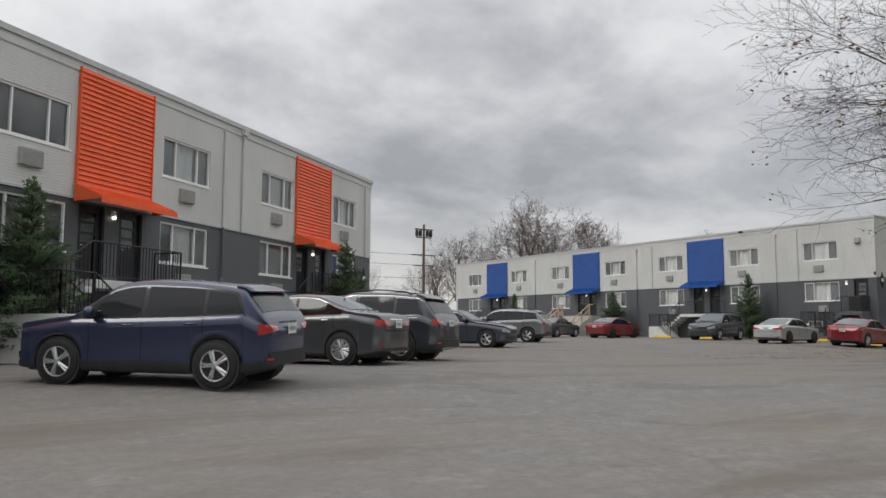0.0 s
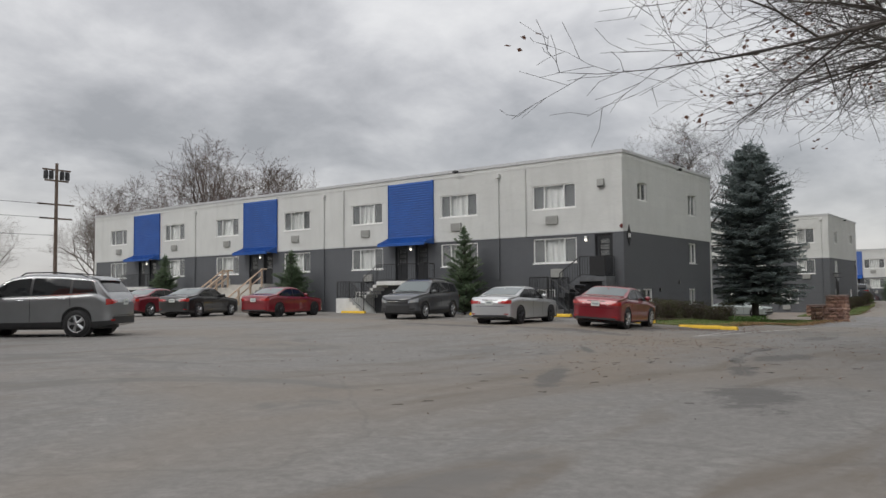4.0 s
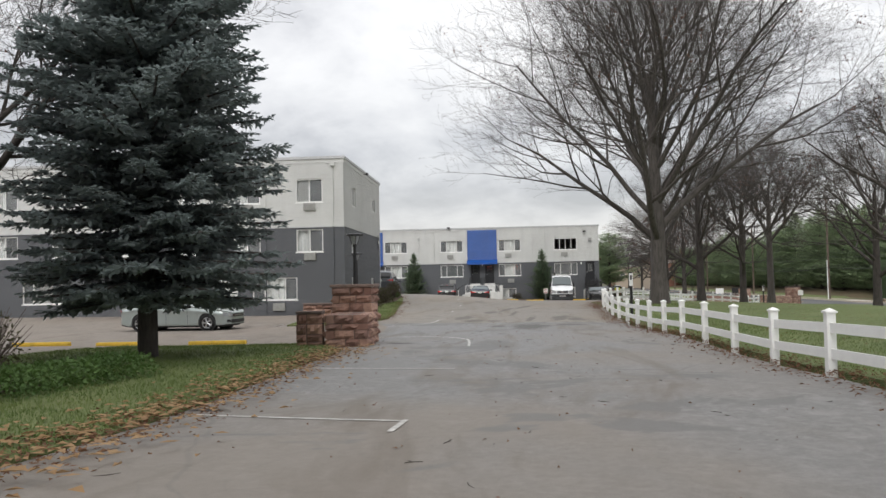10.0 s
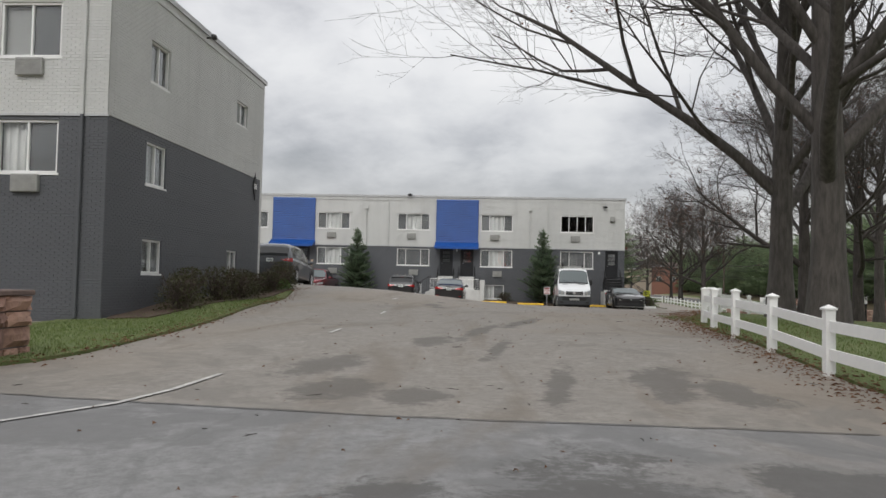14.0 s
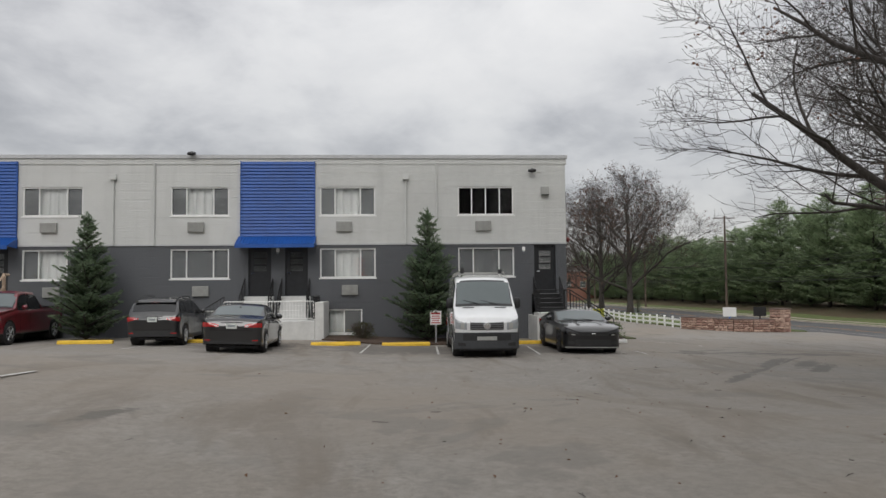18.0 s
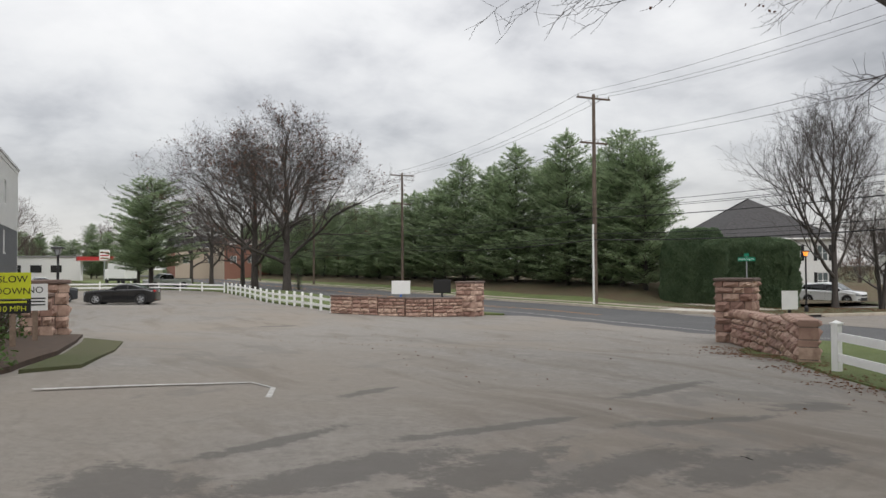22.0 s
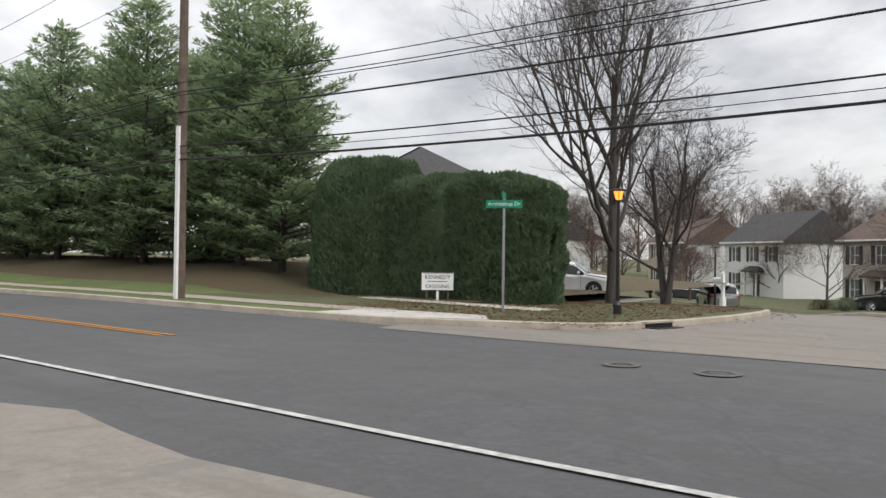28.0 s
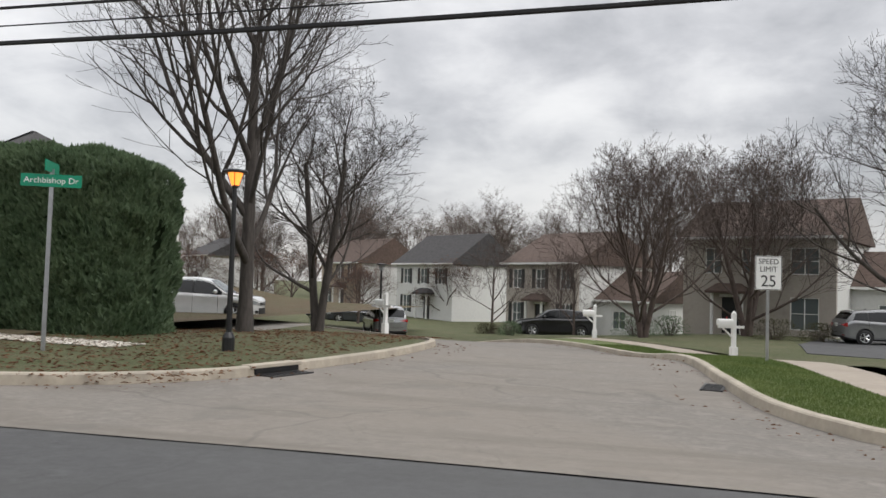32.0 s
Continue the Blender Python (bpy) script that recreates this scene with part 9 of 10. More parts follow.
for k, (px, py, h, v) in enumerate(row):
    sz = h / PINE_HEIGHTS[v]
    conifer_thing("pine_tree", PINES[v], "tall green pine in the roadside row", px, py, 77 * k, 0.5 + 0.5 * sz, "row of roadside pines", z=G(px, -30) + 0.75, sz=sz)
END_PINE = conifer(29, 12.8, 4.3, PINE, clear=0.2, gap=0.5, ring=9, power=0.55, ragged=0.45, droop=0.1, lift=0.12, twig_gap=0.24, twig=0.65, needle=0.28, wide=0.13, fan=0.6, per=3, step=0.16, trunk_r=0.2, hang=0.1, bulge=0.1)
conifer_thing("pine_tree", END_PINE, "broad green pine with a bare lower trunk beyond the drive", 217, -3.9, 40, 1.28, "end pines", sz=1.0)
conifer_thing("pine_tree", END_PINE, "broad green pine with a bare lower trunk beyond the drive", 228, -3.4, 170, 0.9, "end pines")
for k in range(16):
    conifer_thing("pine_tree", PINES[k % 3], "dark pine in the far treeline", 345 + FAR.uniform(0, 30), -14 + 4.2 * k, k * 50, FAR.uniform(0.75, 1.05), "distant pines")
for k in range(18):
    x, y = FAR.uniform(290, 420), FAR.uniform(-60, 110)
    conifer_thing("pine_tree", PINES[k % 3], "pine in the distance", x, y, k * 70, FAR.uniform(0.7, 1.0), "distant pines")


# clipped hedge of arborvitae
def hedge(name, label, x0, y0, x1, y1, h, seed, count, square=0.38, dome=0.88):
    r = random.Random(seed)
    cx, cy, z = (x0 + x1) / 2, (y0 + y1) / 2, G((x0 + x1) / 2, (y0 + y1) / 2)
    a, b = (x1 - x0) / 2, (y1 - y0) / 2
    t = thing(name, label, "hedge", Matrix.Translation((cx, cy, z)))

    def surf(u, v):
        """Point of the rounded body: u round it, v up it."""
        ang = 2 * math.pi * u
        c, s = math.cos(ang), math.sin(ang)
        px, py = a * math.copysign(abs(c) ** square, c), b * math.copysign(abs(s) ** square, s)
        k = 1.0 if v < dome else math.sqrt(1 - ((v - dome) / (1 - dome)) ** 2 * 0.5)
        bump = 1 + 0.06 * noise.noise(Vector((px * 0.8, py * 0.8, v * 4))) + 0.045 * noise.noise(Vector((px * 2.6, py * 2.6, v * 12))) + 0.03 * noise.noise(Vector((px * 6.5, py * 6.5, v * 28)))
        return Vector((px * k * bump, py * k * bump, v * h * (1 + 0.05 * noise.noise(Vector((px * 0.9 + cx, py * 0.9, 3))))))

    core = bmesh.new()
    n, m = 48, 12
    rings = [[core.verts.new(Vector((surf(i / n, j / m).x * 0.95, surf(i / n, j / m).y * 0.93, surf(i / n, j / m).z * 0.97))) for i in range(n)] for j in range(m + 1)]
    for j in range(m):
        for i in range(n):
            core.faces.new((rings[j][i], rings[j][(i + 1) % n], rings[j + 1][(i + 1) % n], rings[j + 1][i]))
    core.faces.new(rings[-1])
    part("inner_mass", core, CEDAR, t, smooth=True)
    sp = Sprays()
    ring = [surf(i / 720, 0.4) for i in range(721)]
    run = np.cumsum([0.0] + [(q - p).length for p, q in zip(ring, ring[1:])])
    for _ in range(count):
        u, v = float(np.interp(r.random() * run[-1], run, np.arange(721) / 720)), r.random() ** 0.9
        p = surf(u, v)
        if r.random() < 0.12:
            rim, q = surf(u, 1.0), math.sqrt(r.random())
            p = Vector((rim.x * q, rim.y * q, rim.z + r.uniform(-0.08, 0.1)))
        out = Vector((p.x / a ** 2, p.y / b ** 2, 0.15)).normalized()
        d = (out * 0.55 + Vector((r.gauss(0, 0.35), r.gauss(0, 0.35), r.uniform(0.25, 1.0)))).normalized() * r.uniform(0.13, 0.27)
        sp.lozenge(p - d * 0.35, d, r.uniform(0.025, 0.05), Vector((r.gauss(0, 1), r.gauss(0, 1), 0.2)))
    part("foliage", sp.mesh("foliage", CEDAR), None, t)
    return t


hedge("hedge", "tall dense dark green arborvitae hedge", 157.4, -39.0, 165.0, -35.9, 4.6, 3, 60000)
hedge("hedge", "rounded dark green arborvitae clump at the hedge's end", 163.4, -39.4, 168.0, -35.1, 5.45, 4, 36000, 0.75, 0.6)


def shrub(name, label, x, y, rx, ry, h, mat, seed, count=900, twigs=60, group="", z=None):
    r = random.Random(seed)
    t = thing(name, label, "shrub", Matrix.Translation((x, y, (G(x, y) if z is None else z) + 0.03)), group)
    tb = Tubes()
    for _ in range(twigs):
        a = r.uniform(0, 6.28)
        q = r.uniform(0.2, 1.0)
        tip = Vector((math.cos(a) * rx * q, math.sin(a) * ry * q, h * r.uniform(0.6, 1.08)))
        tb.add([Vector((tip.x * 0.15, tip.y * 0.15, -0.05)), Vector((tip.x * 0.55, tip.y * 0.55, tip.z * 0.6)), tip], [0.012, 0.009, 0.004], 3)
    if twigs > 30:
        part("stem", tb.mesh("stem", BARKR), None, t)
    sp = Sprays()
    for _ in range(count):
        a, q, zz = r.uniform(0, 6.28), math.sqrt(r.random()), r.random()
        k = math.sqrt(max(0.05, 1 - (zz * 0.9) ** 2))
        p = Vector((math.cos(a) * rx * q * k, math.sin(a) * ry * q * k, zz * h))
        d = Vector((r.gauss(0, 1), r.gauss(0, 1), r.gauss(0.3, 0.7))).normalized() * r.uniform(0.05, 0.11)
        sp.lozenge(p, d, r.uniform(0.012, 0.028), Vector((r.gauss(0, 1), r.gauss(0, 1), 1)))
    part("foliage", sp.mesh("foliage", mat), None, t)
    return t


SR = random.Random(31)
for k in range(8):
    shrub("shrub", "brownish bare-twigged shrub in the mulch bed", 48.6 + 1.5 * k + SR.uniform(-0.2, 0.2), 25.4 + SR.uniform(-0.25, 0.2), 0.85, 0.75, SR.uniform(0.85, 1.15), SHRUB, k, 1000, 110, "gable bed shrubs")
for k in range(3):
    shrub("groundcover", "low spreading green juniper on the lawn edge", 58.2 + 1.3 * k, 24.4 - 0.15 * k, 1.0, 0.7, 0.42, GROUNDCOVER, 40 + k, 1300, 20, "low junipers")
for k in range(9):
    shrub("shrub", "brownish bare-twigged shrub in the mulch bed", 93.5 + 1.35 * k + SR.uniform(-0.2, 0.2), 25.6 + SR.uniform(-0.3, 0.2), 0.8, 0.65, SR.uniform(0.7, 1.05), SHRUB, 60 + k, 900, 100, "block bed shrubs")
for k, (x, y) in enumerate(((102.5, 25.6), (104.3, 26.0), (105.6, 27.2), (106.2, 28.8))):
    shrub("groundcover", "low spreading green juniper in the bed", x, y, 0.95, 0.7, 0.45, GROUNDCOVER, 90 + k, 1100, 20, "low junipers")
for k, (x, y, m) in enumerate(((129.6, 16.6, SHRUB), (129.7, 12.4, SHRUB), (128.9, 11.4, SHRUB), (130.6, 6.6, SHRUB), (132.0, 6.3, SHRUB), (133.2, 6.4, SHRUB), (134.3, 6.5, GROUNDCOVER), (136.0, 6.3, SHRUB), (138.0, 6.2, GROUNDCOVER), (131.4, 6.1, GROUNDCOVER))):
    shrub("shrub", "low dormant shrub in the bed", x, y, 0.7, 0.6, 0.62, m, 120 + k, 700, 90, "entry bed shrubs")
for k, (x, y, rx, h, m) in enumerate(((146.4, -63.0, 1.3, 1.3, CEDAR), (144.6, -63.2, 1.1, 1.1, CEDAR), (139.6, -62.6, 1.4, 1.1, SHRUB), (137.6, -62.8, 1.0, 1.0, SHRUB), (153.5, -66, 0.8, 0.9, CEDAR), (155.0, -67, 0.9, 0.7, SHRUB), (134.0, -49.2, 0.7, 0.4, GROUNDCOVER), (132.6, -49.4, 0.6, 0.35, GROUNDCOVER), (211, -19.5, 0.7, 2.6, CEDAR), (258, -10, 1.2, 2.4, CEDAR))):
    shrub("shrub", "clipped dark shrub near the house front" if m is CEDAR else "low reddish winter shrub", x, y, rx, rx * 0.8, h, m, 150 + k, 1500, 40, "house shrubs")


# ---- grass blades and fallen leaves ----
def inside(poly, x, y):
    c = False
    for (x0, y0), (x1, y1) in zip(poly, poly[1:] + poly[:1]):
        if (y0 > y) != (y1 > y) and x < (x1 - x0) * (y - y0) / (y1 - y0) + x0:
            c = not c
    return c


def blades(name, label, box_, test, count, seed, lift, hmin=0.03, hmax=0.075):
    r = random.Random(seed)
    xy = []
    while len(xy) < count:
        x, y = r.uniform(box_[0], box_[2]), r.uniform(box_[1], box_[3])
        if test(x, y):
            xy.append((x, y))
    zs = levels(xy)
    v, f = [], []
    for (x, y), z in zip(xy, zs):
        a = r.uniform(0, 3.14)
        c, s, h, w = math.cos(a), math.sin(a), r.uniform(hmin, hmax), 0.007
        lx, ly = r.gauss(0, 0.025), r.gauss(0, 0.025)
        n = len(v)
        v += [(x - c * w, y - s * w, z + lift), (x + c * w, y + s * w, z + lift), (x + lx, y + ly, z + lift + h)]
        f.append((n, n + 1, n + 2))
    me = bpy.data.meshes.new(name)
    me.from_pydata(v, [], f)
    return solo(name, me, GRASSB, label, "grass", kind="stuff")


GABLE_POLY = GABLE_EDGE + [(70.4, 23.2), (70.9, 29.0), (62, 29.6), (60.2, 26.2)]
blades("lawn_grass", "short green grass blades on the lawn strip", (46, 21, 71, 29), lambda x, y: inside(GABLE_POLY, x, y), 42000, 1, 0.045)
blades("fence_grass", "short green grass blades beyond the fence", (36, 6, 104, 13), lambda x, y: y < 12.45 and y > 8 and x < 98, 40000, 2, 0.045)
PIL_POLY = PILLAR_EDGE + [(107.5, 33), (104, 26.2), (91.2, 26.2), (91.2, 27.5)]
blades("bed_grass", "short green grass blades along the bed", (80, 23, 100, 27), lambda x, y: inside(PIL_POLY, x, y), 14000, 3, 0.045)


def litter(name, label, count, seed, where, size=(0.02, 0.045), mat=None):
    r = random.Random(seed)
    xy = [where(r) for _ in range(count)]
    zs = levels([(x, y) for x, y, _ in xy])
    v, f = [], []
    for (x, y, lift), z in zip(xy, zs):
        s, a = r.uniform(*size), r.uniform(0, 6.28)
        up = r.uniform(0.004, 0.03)
        n = len(v)
        for k, (q, hh) in enumerate(((1.0, 0.0), (0.55, up), (0.9, 0.002), (0.5, up * 0.6))):
            t = a + k * math.pi / 2
            v.append((x + s * q * math.cos(t), y + s * q * math.sin(t), z + lift + 0.006 + hh))
        f.append((n, n + 1, n + 2, n + 3))
    me = bpy.data.meshes.new(name)
    me.from_pydata(v, [], f)
    return solo(name, me, mat or DRYLEAF, label, "leaves", kind="stuff")


def by_edge(line, spread, lift):
    def where(r):
        x, y = r.choice(line)
        return x + r.uniform(-1, 1), y + r.gauss(0, spread), lift
    return where


VERGE_POLY = offset([p for p in RK_SIDE if p[1] < -27.9 and p[1] > -50], 0.22, -1) + offset([p for p in RK_SIDE if p[1] < -27.9 and p[1] > -50], 1.95, -1)[::-1]
blades("verge_grass", "short green grass blades on the verge", (136, -50, 148, -27), lambda x, y: inside(VERGE_POLY, x, y), 60000, 14, 0.13)
litter("fence_leaves", "dry brown leaves drifted along the fence", 14000, 1, by_edge([p for p in SOUTH if p[0] > 34], 0.34, 0.05))
litter("gable_leaves", "dry brown leaves along the lawn edge", 3600, 2, by_edge(GABLE_EDGE + GABLE_EDGE[6:], 0.35, 0.055))
litter("bed_leaves", "dry brown leaves along the bed edge", 1500, 3, by_edge(PILLAR_EDGE, 0.3, 0.055))
litter("lawn_leaves", "dry brown leaves scattered on the lawn", 2600, 4, lambda r: (r.uniform(36, 100), r.uniform(3, 12.2), 0.07))
litter("drive_leaves", "scattered dry leaves and twigs on the drive", 800, 5, lambda r: (lambda x: (x, 17 + r.gauss(0, 2.6) - (max(0, x - 98) * 0.42), 0.0))(r.uniform(26, 126)), (0.012, 0.032))
litter("lot_leaves", "dry leaves gathered in the car park by the red car", 1700, 6, lambda r: (r.gauss(44.6, 1.1), r.gauss(21.6, 1.4), 0.0) if r.random() < 0.6 else (r.gauss(38, 6), r.gauss(20.5, 3.0), 0.0), (0.012, 0.034))
litter("gate_leaves", "scattered dry leaves near the entrance", 420, 7, lambda r: (r.uniform(126, 148), r.uniform(-16, 0), 0.0), (0.012, 0.035))
litter("corner_leaves", "brown leaves lying on the corner grass", 7000, 8, lambda r: (r.uniform(151.5, 161), r.uniform(-45, -29), 0.13), (0.03, 0.07))
litter("gutter_leaves", "brown leaves along the kerb", 700, 9, by_edge([p for p in R_KERB if 139 < p[0] < 150 and p[1] > -55] + [p for p in L_KERB if 150 < p[0] < 160 and p[1] > -42], 0.25, 0.02), (0.025, 0.05))
litter("pebble_bed", "pale pebbles in a strip before the hedge", 5200, 10, lambda r: (lambda x: (x, -34.2 - (x - 156) * 0.06 + r.uniform(-0.55, 0.55), 0.13))(r.uniform(155.6, 163.5)), (0.04, 0.09), PEBBLE)
litter("tan_leaves", "large pale tan leaves drifted on the lawn edge", 1500, 11, by_edge(GABLE_EDGE[4:], 0.5, 0.085), (0.04, 0.085), TANLEAF)


def fallen_twigs(name, label, count, seed, where):
    """Short broken sticks lying flat on the paving."""
    r = random.Random(seed)
    tb = Tubes()
    for _ in range(count):
        x, y = where(r)
        a, n = r.uniform(0, 6.28), 0.02 + 0.09 * r.random() ** 2
        c = Vector((x, y, G(x, y) + 0.007))
        d = Vector((math.cos(a), math.sin(a), 0)) * n
        side = Vector((-math.sin(a), math.cos(a), 0)) * n * r.uniform(-0.25, 0.25)
        tb.add([c - d, c + side, c + d], [0.003, 0.004, 0.002], 3)
        if r.random() < 0.4:
            tb.add([c + side, c + d * 0.5 + side * 3 + Vector((0, 0, 0.01))], [0.004, 0.002], 3)
    return solo(name, tb.mesh(name, BARKD), None, label, "twigs", kind="stuff")


fallen_twigs("lot_twigs", "broken dark twigs scattered over the car park", 260, 21, lambda r: (r.gauss(33, 6), r.gauss(18.8, 2.6)))
fallen_twigs("drive_twigs", "broken dark twigs scattered along the drive", 300, 22, lambda r: (lambda x: (x, 17 + r.gauss(0, 2.6) - max(0, x - 98) * 0.42))(r.uniform(36, 126)))

# a nest of sticks in the fork of the corner tree
NR = random.Random(77)
nest = Tubes()
for _ in range(70):
    a, b = NR.uniform(0, 6.28), NR.gauss(0, 0.5)
    c = Vector((0.17 * math.cos(a), 0.17 * math.sin(a), NR.uniform(-0.14, 0.12)))
    d = Vector((-math.sin(a), math.cos(a), b)).normalized() * NR.uniform(0.12, 0.26)
    nest.add([c - d, c + d * 0.2 + Vector((0, 0, 0.02)), c + d], [0.008, 0.009, 0.005], 3)
solo("bird_nest", nest.mesh("bird_nest", BARKD), None, "round bird nest of dark sticks in a bare tree", "nest", Matrix.Translation((157.25, -40.65, 4.9)))

# ---- houses along the side street, buildings in the distance ----
def gable_roof(w, d, h, over, rise, hip=0.0):
    """A roof over a plan w by d whose ridge runs along x; hip: how far the ridge ends are drawn in."""
    bm = bmesh.new()
    t = 0.14
    for dz in (0.0,):
        a = [(-w / 2 - over, -d / 2 - over, h), (w / 2 + over, -d / 2 - over, h), (w / 2 + over, d / 2 + over, h), (-w / 2 - over, d / 2 + over, h)]
        r0, r1 = (-w / 2 - over + hip, 0, h + rise), (w / 2 + over - hip, 0, h + rise)
        lo = [bm.verts.new((x, y, z - t)) for x, y, z in a]
        hi = [bm.verts.new(p) for p in a]
        t0, t1 = bm.verts.new(r0), bm.verts.new(r1)
        bm.faces.new((hi[0], hi[1], t1, t0))
        bm.faces.new((hi[2], hi[3], t0, t1))
        bm.faces.new((hi[1], hi[2], t1))
        bm.faces.new((hi[3], hi[0], t0))
        for i in range(4):
            j = (i + 1) % 4
            bm.faces.new((lo[i], lo[j], hi[j], hi[i]))
        bm.faces.new(lo[::-1])
    bmesh.ops.recalc_face_normals(bm, faces=bm.faces)
    return bm


def house(label, x, y, yaw, w, d, h, wall_mat, side_mat, roof_mat, rise=2.6, hip=0.0, garage=None, wins=(), door_x=None, z=None, shutters=False):
    """A two-storey house; its front is the -y side. wins: (x, z, w, h) on the front."""
    zz = (G(x, y) if z is None else z) + 0.1
    hs = thing("house", label, "house", pose(x, y, zz, 0, 0, yaw), "houses on the side street")
    holes = [(wx + w / 2 - ww / 2, wz, wx + w / 2 + ww / 2, wz + wh) for wx, wz, ww, wh in wins]
    if door_x is not None:
        holes.append((door_x + w / 2 - 0.5, 0.1, door_x + w / 2 + 0.5, 2.2))
    fm = wall(w, -0.6, h, 0.25, holes)
    bmesh.ops.transform(fm, matrix=Matrix.Translation((-w / 2, -d / 2, 0)) @ Matrix.Diagonal((1, -1, 1, 1)), verts=fm.verts)
    bmesh.ops.reverse_faces(fm, faces=fm.faces)
    part("front_wall", fm, wall_mat, hs)
    for s in (1, -1):
        bm = bmesh.new()
        x0, x1 = (w / 2 - 0.25, w / 2) if s > 0 else (-w / 2, -w / 2 + 0.25)
        box(bm, x0, -d / 2 + 0.252, -0.6, x1, d / 2, h)
        if hip == 0:
            v = [bm.verts.new((xx, yy, z2)) for xx in (x0, x1) for yy, z2 in ((-d / 2, h), (d / 2, h), (0, h + rise - 0.12))]
            bm.faces.new((v[0], v[1], v[2]))
            bm.faces.new((v[5], v[4], v[3]))
        part("side_wall", bm, side_mat, hs)
        sw = part("window", frame_mesh(0.9, 1.3, (0.5,)), WHITE, hs, at=Matrix.Translation((s * (w / 2 + 0.03), -s * 0.45, h - 1.9)) @ pose(0, 0, 0, 0, 0, -90 * s))
        part("pane", boxm(0.05, -0.05, 0.05, 0.85, -0.04, 1.25), CARGLASS, sw)
    part("back_wall", boxm(-w / 2 + 0.252, d / 2 - 0.25, -0.6, w / 2 - 0.252, d / 2, h), side_mat, hs)
    # added dark inner floor and partition that close off the empty shell
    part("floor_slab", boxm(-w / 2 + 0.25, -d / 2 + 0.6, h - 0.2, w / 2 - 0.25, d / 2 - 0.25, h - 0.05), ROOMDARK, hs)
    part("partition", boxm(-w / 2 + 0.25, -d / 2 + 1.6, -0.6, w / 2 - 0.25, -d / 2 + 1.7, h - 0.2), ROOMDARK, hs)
    part("roof", gable_roof(w, d, h, 0.35, rise, hip), roof_mat, hs)
    part("gutter", boxm(-w / 2 - 0.37, -d / 2 - 0.47, h - 0.16, w / 2 + 0.37, -d / 2 - 0.36, h - 0.02), WHITE, hs)
    for wx, wz, ww, wh in wins:
        fr = part("window", frame_mesh(ww, wh, (0.5,)), WHITE, hs, at=Matrix.Translation((wx + ww / 2, -d / 2 + 0.06, wz)) @ pose(0, 0, 0, 0, 0, 180))
        part("pane", boxm(0.04, -0.05, 0.04, ww - 0.04, -0.04, wh - 0.04), CARGLASSL, fr)
        part("glazing_bar", boxm(0.05, -0.04, wh / 2 - 0.02, ww - 0.05, 0.0, wh / 2 + 0.02), WHITE, fr)
        if shutters:
            for s in (-1, 1):
                sx = wx + s * (ww / 2 + 0.2)
                part("shutter", boxm(sx - 0.16, -d / 2 - 0.04, wz, sx + 0.16, -d / 2, wz + wh), BLACK, hs)
    if door_x is not None:
        dr = part("door", boxm(door_x - 0.5, -d / 2 + 0.06, 0.0, door_x + 0.5, -d / 2 + 0.12, 2.2), DOORBLK, hs)
        part("door_frame", boxm(door_x - 0.62, -d / 2 - 0.04, 2.2, door_x + 0.62, -d / 2 + 0.02, 2.36), WHITE, dr)
        part("porch_roof", gable_roof(2.2, 1.0, 2.55, 0.1, 0.45, 0.5), roof_mat, hs, at=(door_x, -d / 2 - 0.3, 0))
        for s in (-1, 1):
            part("porch_post", boxm(door_x + s * 0.85 - 0.07, -d / 2 - 0.75, 0, door_x + s * 0.85 + 0.07, -d / 2 - 0.61, 2.5), WHITE, hs)
    if garage:
        gx, gw, gd, gh = garage
        part("garage", boxm(gx - gw / 2, -d / 2 - gd + 3, -0.6, gx + gw / 2, -d / 2 + 3, gh), side_mat, hs)
        gr = part("garage_roof", gable_roof(gw, gd, gh, 0.3, 1.7, 0.0), roof_mat, hs, at=(gx, -d / 2 - gd / 2 + 3, 0))
        gdr = part("garage_door", boxm(gx - gw / 2 + 0.5, -d / 2 - gd + 2.94, 0, gx + gw / 2 - 0.5, -d / 2 - gd + 2.995, 2.15), WHITE, hs)
        for k in range(4):
            part("door_panel", boxm(gx - gw / 2 + 0.6, -d / 2 - gd + 2.92, 0.1 + 0.52 * k, gx + gw / 2 - 0.6, -d / 2 - gd + 2.938, 0.52 + 0.52 * k), WHITE, gdr)
    return hs


def by_corner(x, y, yaw, w, d):
    """Middle of a plan w by d from its front corner at the +x end."""
    c, s_ = math.cos(radians(yaw)), math.sin(radians(yaw))
    return x - c * w / 2 - s_ * d / 2, y - s_ * w / 2 + c * d / 2, yaw, w, d


house("two-storey house with a grey stone front, white side and brown roof", *by_corner(136.0, -66.8, 157.3, 8.4, 9.0), 5.7, FIELDSTONE, SIDING, SHINGLEB, 2.5, 0.0, None,
      [(2.6, 0.5, 1.5, 1.8), (2.6, 3.55, 1.5, 1.5), (-2.4, 3.55, 1.0, 1.5), (-0.3, 3.55, 1.0, 1.5)], -1.4)
house("white siding house wing with a low brown garage roof", *by_corner(128.6, -68.0, 157.3, 6.4, 7.6), 2.9, SIDING, SIDING, SHINGLEB, 2.2, 0.0, None, [(0.0, 0.6, 3.6, 1.3)])
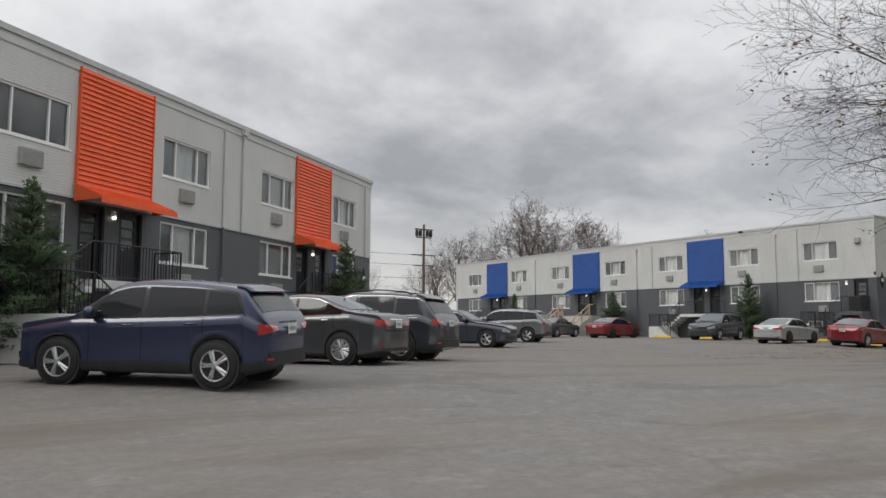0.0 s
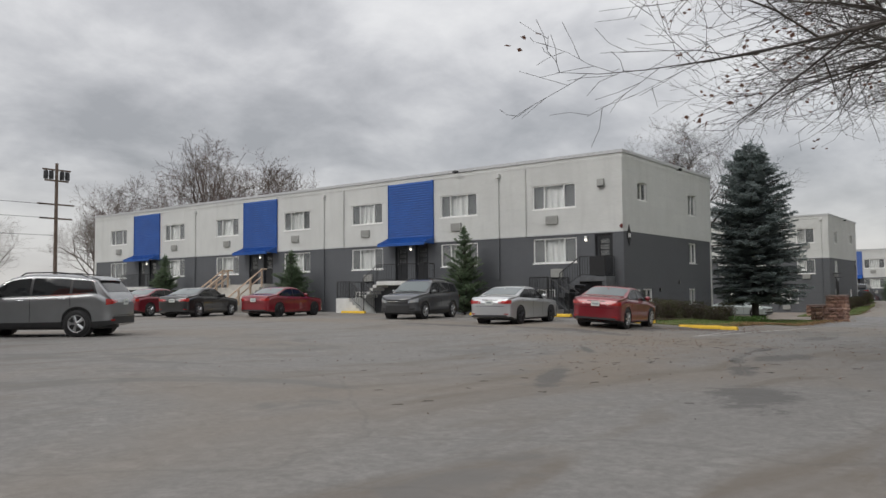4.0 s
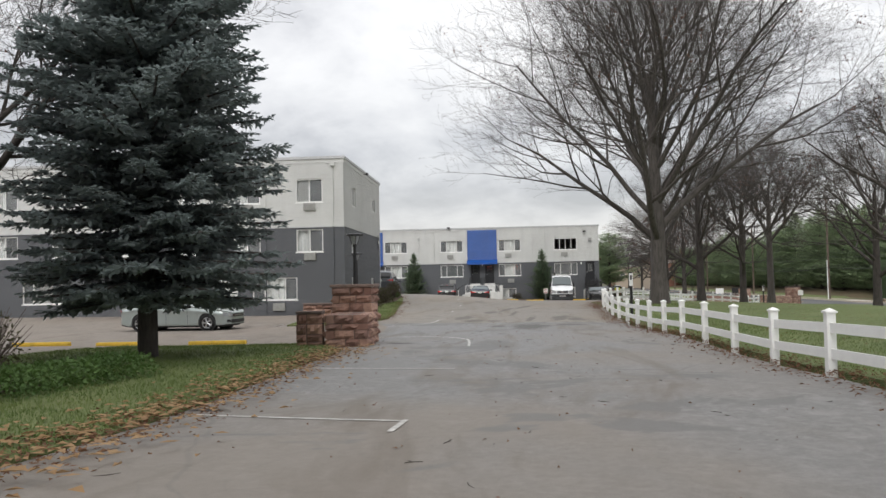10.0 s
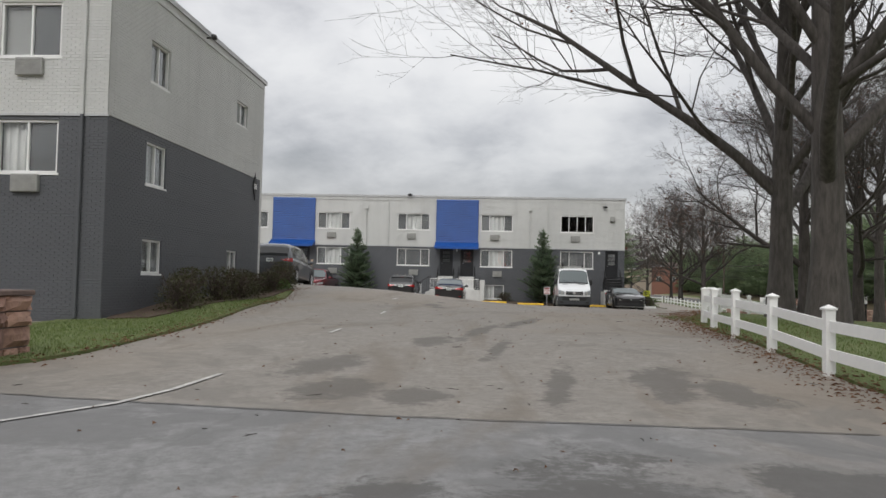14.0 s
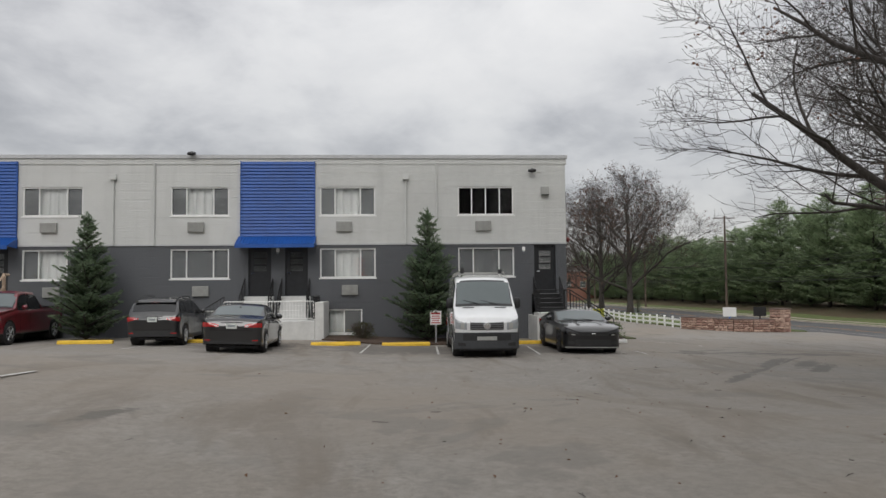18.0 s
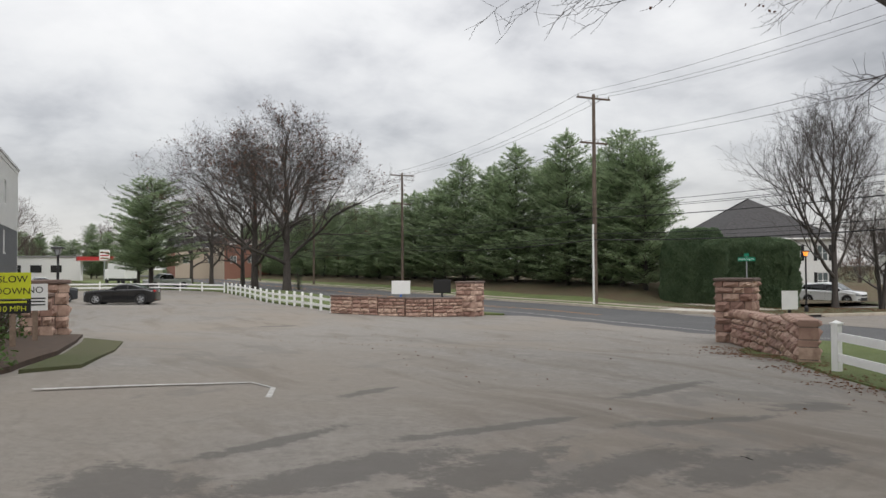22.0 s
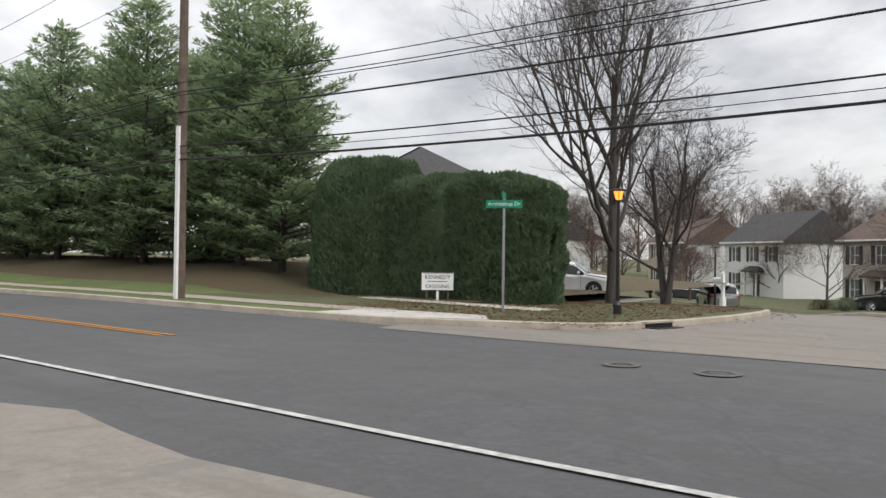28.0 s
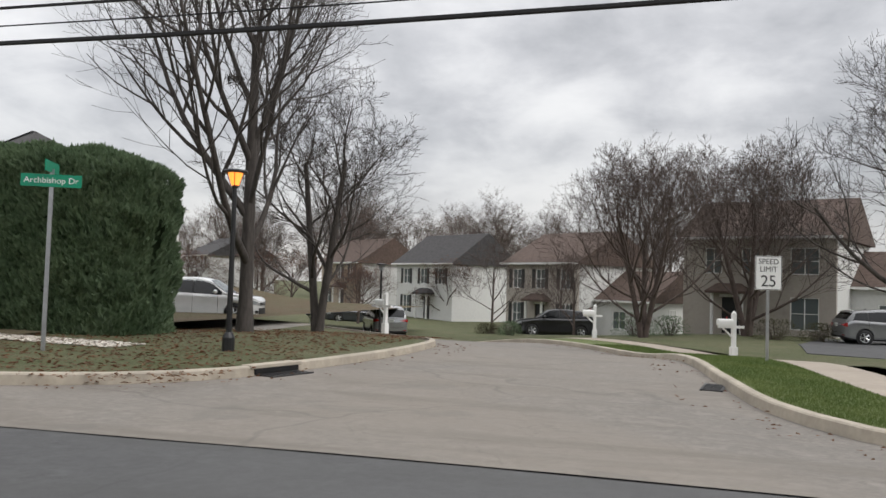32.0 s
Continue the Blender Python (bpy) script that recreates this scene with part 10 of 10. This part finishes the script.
house("two-storey white and stone house with dark shutters", *by_corner(150.9, -78.9, 143.0, 7.6, 9.0), 5.4, FIELDSTONE, SIDING, SHINGLEB, 2.6, 0.0, None, [(-2.6, 0.6, 1.0, 1.7), (-2.6, 3.4, 1.0, 1.5), (0, 3.4, 1.0, 1.5), (2.6, 0.6, 1.0, 1.7), (2.6, 3.4, 1.0, 1.5)], 0.0, shutters=True)
house("low white garage wing with a brown gable roof", *by_corner(145.6, -77.6, 143.0, 5.8, 6.5), 2.7, SIDING, SIDING, SHINGLEB, 2.2, 0.0, None, [(0.0, 0.6, 1.2, 1.3)])
house("tall white siding house with a grey gable roof", *by_corner(163.4, -91.0, 143.0, 9.0, 8.0), 5.4, SIDING, SIDING, SHINGLE, 3.0, 0.0, None, [(-2.8, 0.6, 1.1, 1.7), (-2.8, 3.4, 1.1, 1.5), (0, 3.4, 1.1, 1.5), (2.8, 3.4, 1.1, 1.5)], 0.6, shutters=True)
house("beige house with dark shutters along the curving street", *by_corner(176.0, -100.0, 140.0, 9.0, 8.0), 5.2, SIDINGB, SIDING, SHINGLEB, 2.8, 0.0, None, [(-2.8, 0.6, 1.1, 1.7), (-2.8, 3.4, 1.1, 1.5), (0, 3.4, 1.1, 1.5), (2.8, 3.4, 1.1, 1.5)], 0.6, shutters=True)
house("beige house with a white garage farther along the street", 184, -128, 150, 10.0, 9.0, 5.4, SIDINGB, SIDING, SHINGLEB, 2.6, 0.0, (6.8, 6.0, 6.5, 2.7), [(-2.8, 0.6, 1.1, 1.7), (-2.8, 3.5, 1.1, 1.5), (2.8, 3.5, 1.1, 1.5)], 0.0, shutters=True)
house("white house half hidden by small trees", 202, -118, 140, 10.0, 9.0, 5.2, SIDING, SIDING, SHINGLE, 2.6, 0.0, None, [(-2.8, 0.6, 1.1, 1.7), (2.8, 3.5, 1.1, 1.5)], 0.0, shutters=True)
house("beige house half hidden by small trees", 208, -92, 120, 10.0, 9.0, 5.2, SIDINGB, SIDING, SHINGLEB, 2.6, 0.0, None, [(-2.8, 0.6, 1.1, 1.7), (2.8, 3.5, 1.1, 1.5)], 0.0)
house("white house under a broad dark hipped roof", 180.2, -58.0, 250, 11.5, 12.0, 5.6, SIDING, SIDING, SHINGLE, 4.2, 6.2, None, [(-4.2, 0.7, 1.1, 1.6), (-1.4, 3.4, 1.1, 1.5), (1.6, 3.4, 1.1, 1.5), (4.4, 3.4, 1.1, 1.5), (4.4, 0.7, 1.1, 1.6)], 0.0, z=-2.6, shutters=True)
house("red brick building behind the roadside trees", 310, -33, 275, 12, 12, 8.0, REDBRICK, SIDINGB, SHINGLEB, 1.4, 0.0, None, [(-4, 3.6, 1.5, 1.6), (0, 3.6, 1.5, 1.6), (4, 3.6, 1.5, 1.6)], None)
house("brick and siding house behind the front lawn trees", 326, -24, 275, 11, 10, 7.5, SIDINGB, REDBRICK, SHINGLE, 3.0, 0.0, None, [(-3, 3.6, 1.5, 1.6), (3, 3.6, 1.5, 1.6)], None)
house("pale house beyond the bend of the road", 330, -44, 60, 12, 10, 5.6, SIDING, SIDING, SHINGLE, 2.8, 0.0, None, [(-3, 3.4, 1.2, 1.5), (3, 3.4, 1.2, 1.5)], None)
shop = thing("shop_building", "long low white commercial building in the distance", "building", pose(322, 16, G(322, 16), 0, 0, 271))
part("wall", boxm(-14, -6, -1, 14, 6, 5.0), SIDING, shop)
part("roof", boxm(-14.3, -6.3, 5.0, 14.3, 6.3, 5.3), ROOFING, shop)
for k in range(6):
    part("window", boxm(-12 + 4 * k, -6.06, 1.6, -9.8 + 4 * k, -6.0, 3.2), CARGLASS, shop)
fuel = thing("fuel_canopy", "red-edged filling station canopy in the distance", "canopy", pose(308, -0.8, G(308, -0.8), 0, 0, 271))
part("roof", boxm(-3.6, -4, 4.2, 3.6, 4, 5.0), SIGNR, fuel)
part("soffit", boxm(-3.5, -3.9, 4.1, 3.5, 3.9, 4.2), SIGNW, fuel)
for sx in (-2.6, 2.6):
    part("column", boxm(sx - 0.25, -0.25, -0.5, sx + 0.25, 0.25, 4.1), SIGNW, fuel)
pl = thing("pole_sign", "white price board on a tall post in the distance", "sign", pose(300, -2.4, G(300, -2.4), 0, 0, 271))
part("post", boxm(-0.15, -0.15, -0.4, 0.15, 0.15, 6.0), STEEL, pl)
part("board", boxm(-1.0, -0.2, 4.2, 1.0, 0.2, 6.4, 0.05), SIGNW, pl)
for k in range(3):
    part("bar", boxm(-0.8, -0.23, 4.5 + 0.6 * k, 0.8, -0.2, 4.75 + 0.6 * k), SIGNR, pl)
trailer = thing("box_truck", "white box truck body parked in the distance", "truck", pose(262, -3.7, G(262, -3.7), 0, 0, 20))
part("box", boxm(-3.2, -1.2, 0.9, 3.2, 1.2, 3.4, 0.04), SIGNW, trailer)
part("chassis", boxm(-3.1, -1.0, 0.5, 4.4, 1.0, 0.9), TRIM, trailer)
part("cab", boxm(3.3, -1.1, 0.6, 4.9, 1.1, 2.4, 0.15), SIGNW, trailer)
for xx in (-2.2, 4.1):
    for s in (1, -1):
        part("wheel", lathe(bmesh.new(), [(0.45, -0.13), (0.47, 0), (0.45, 0.13)], 16, "y", (xx, s * 1.0, 0.47)), RUBBER, trailer)

# ---- painted bricks of the walls that the drive passes closest ----
for job in BRICK_JOBS:
    brick_face(*job)
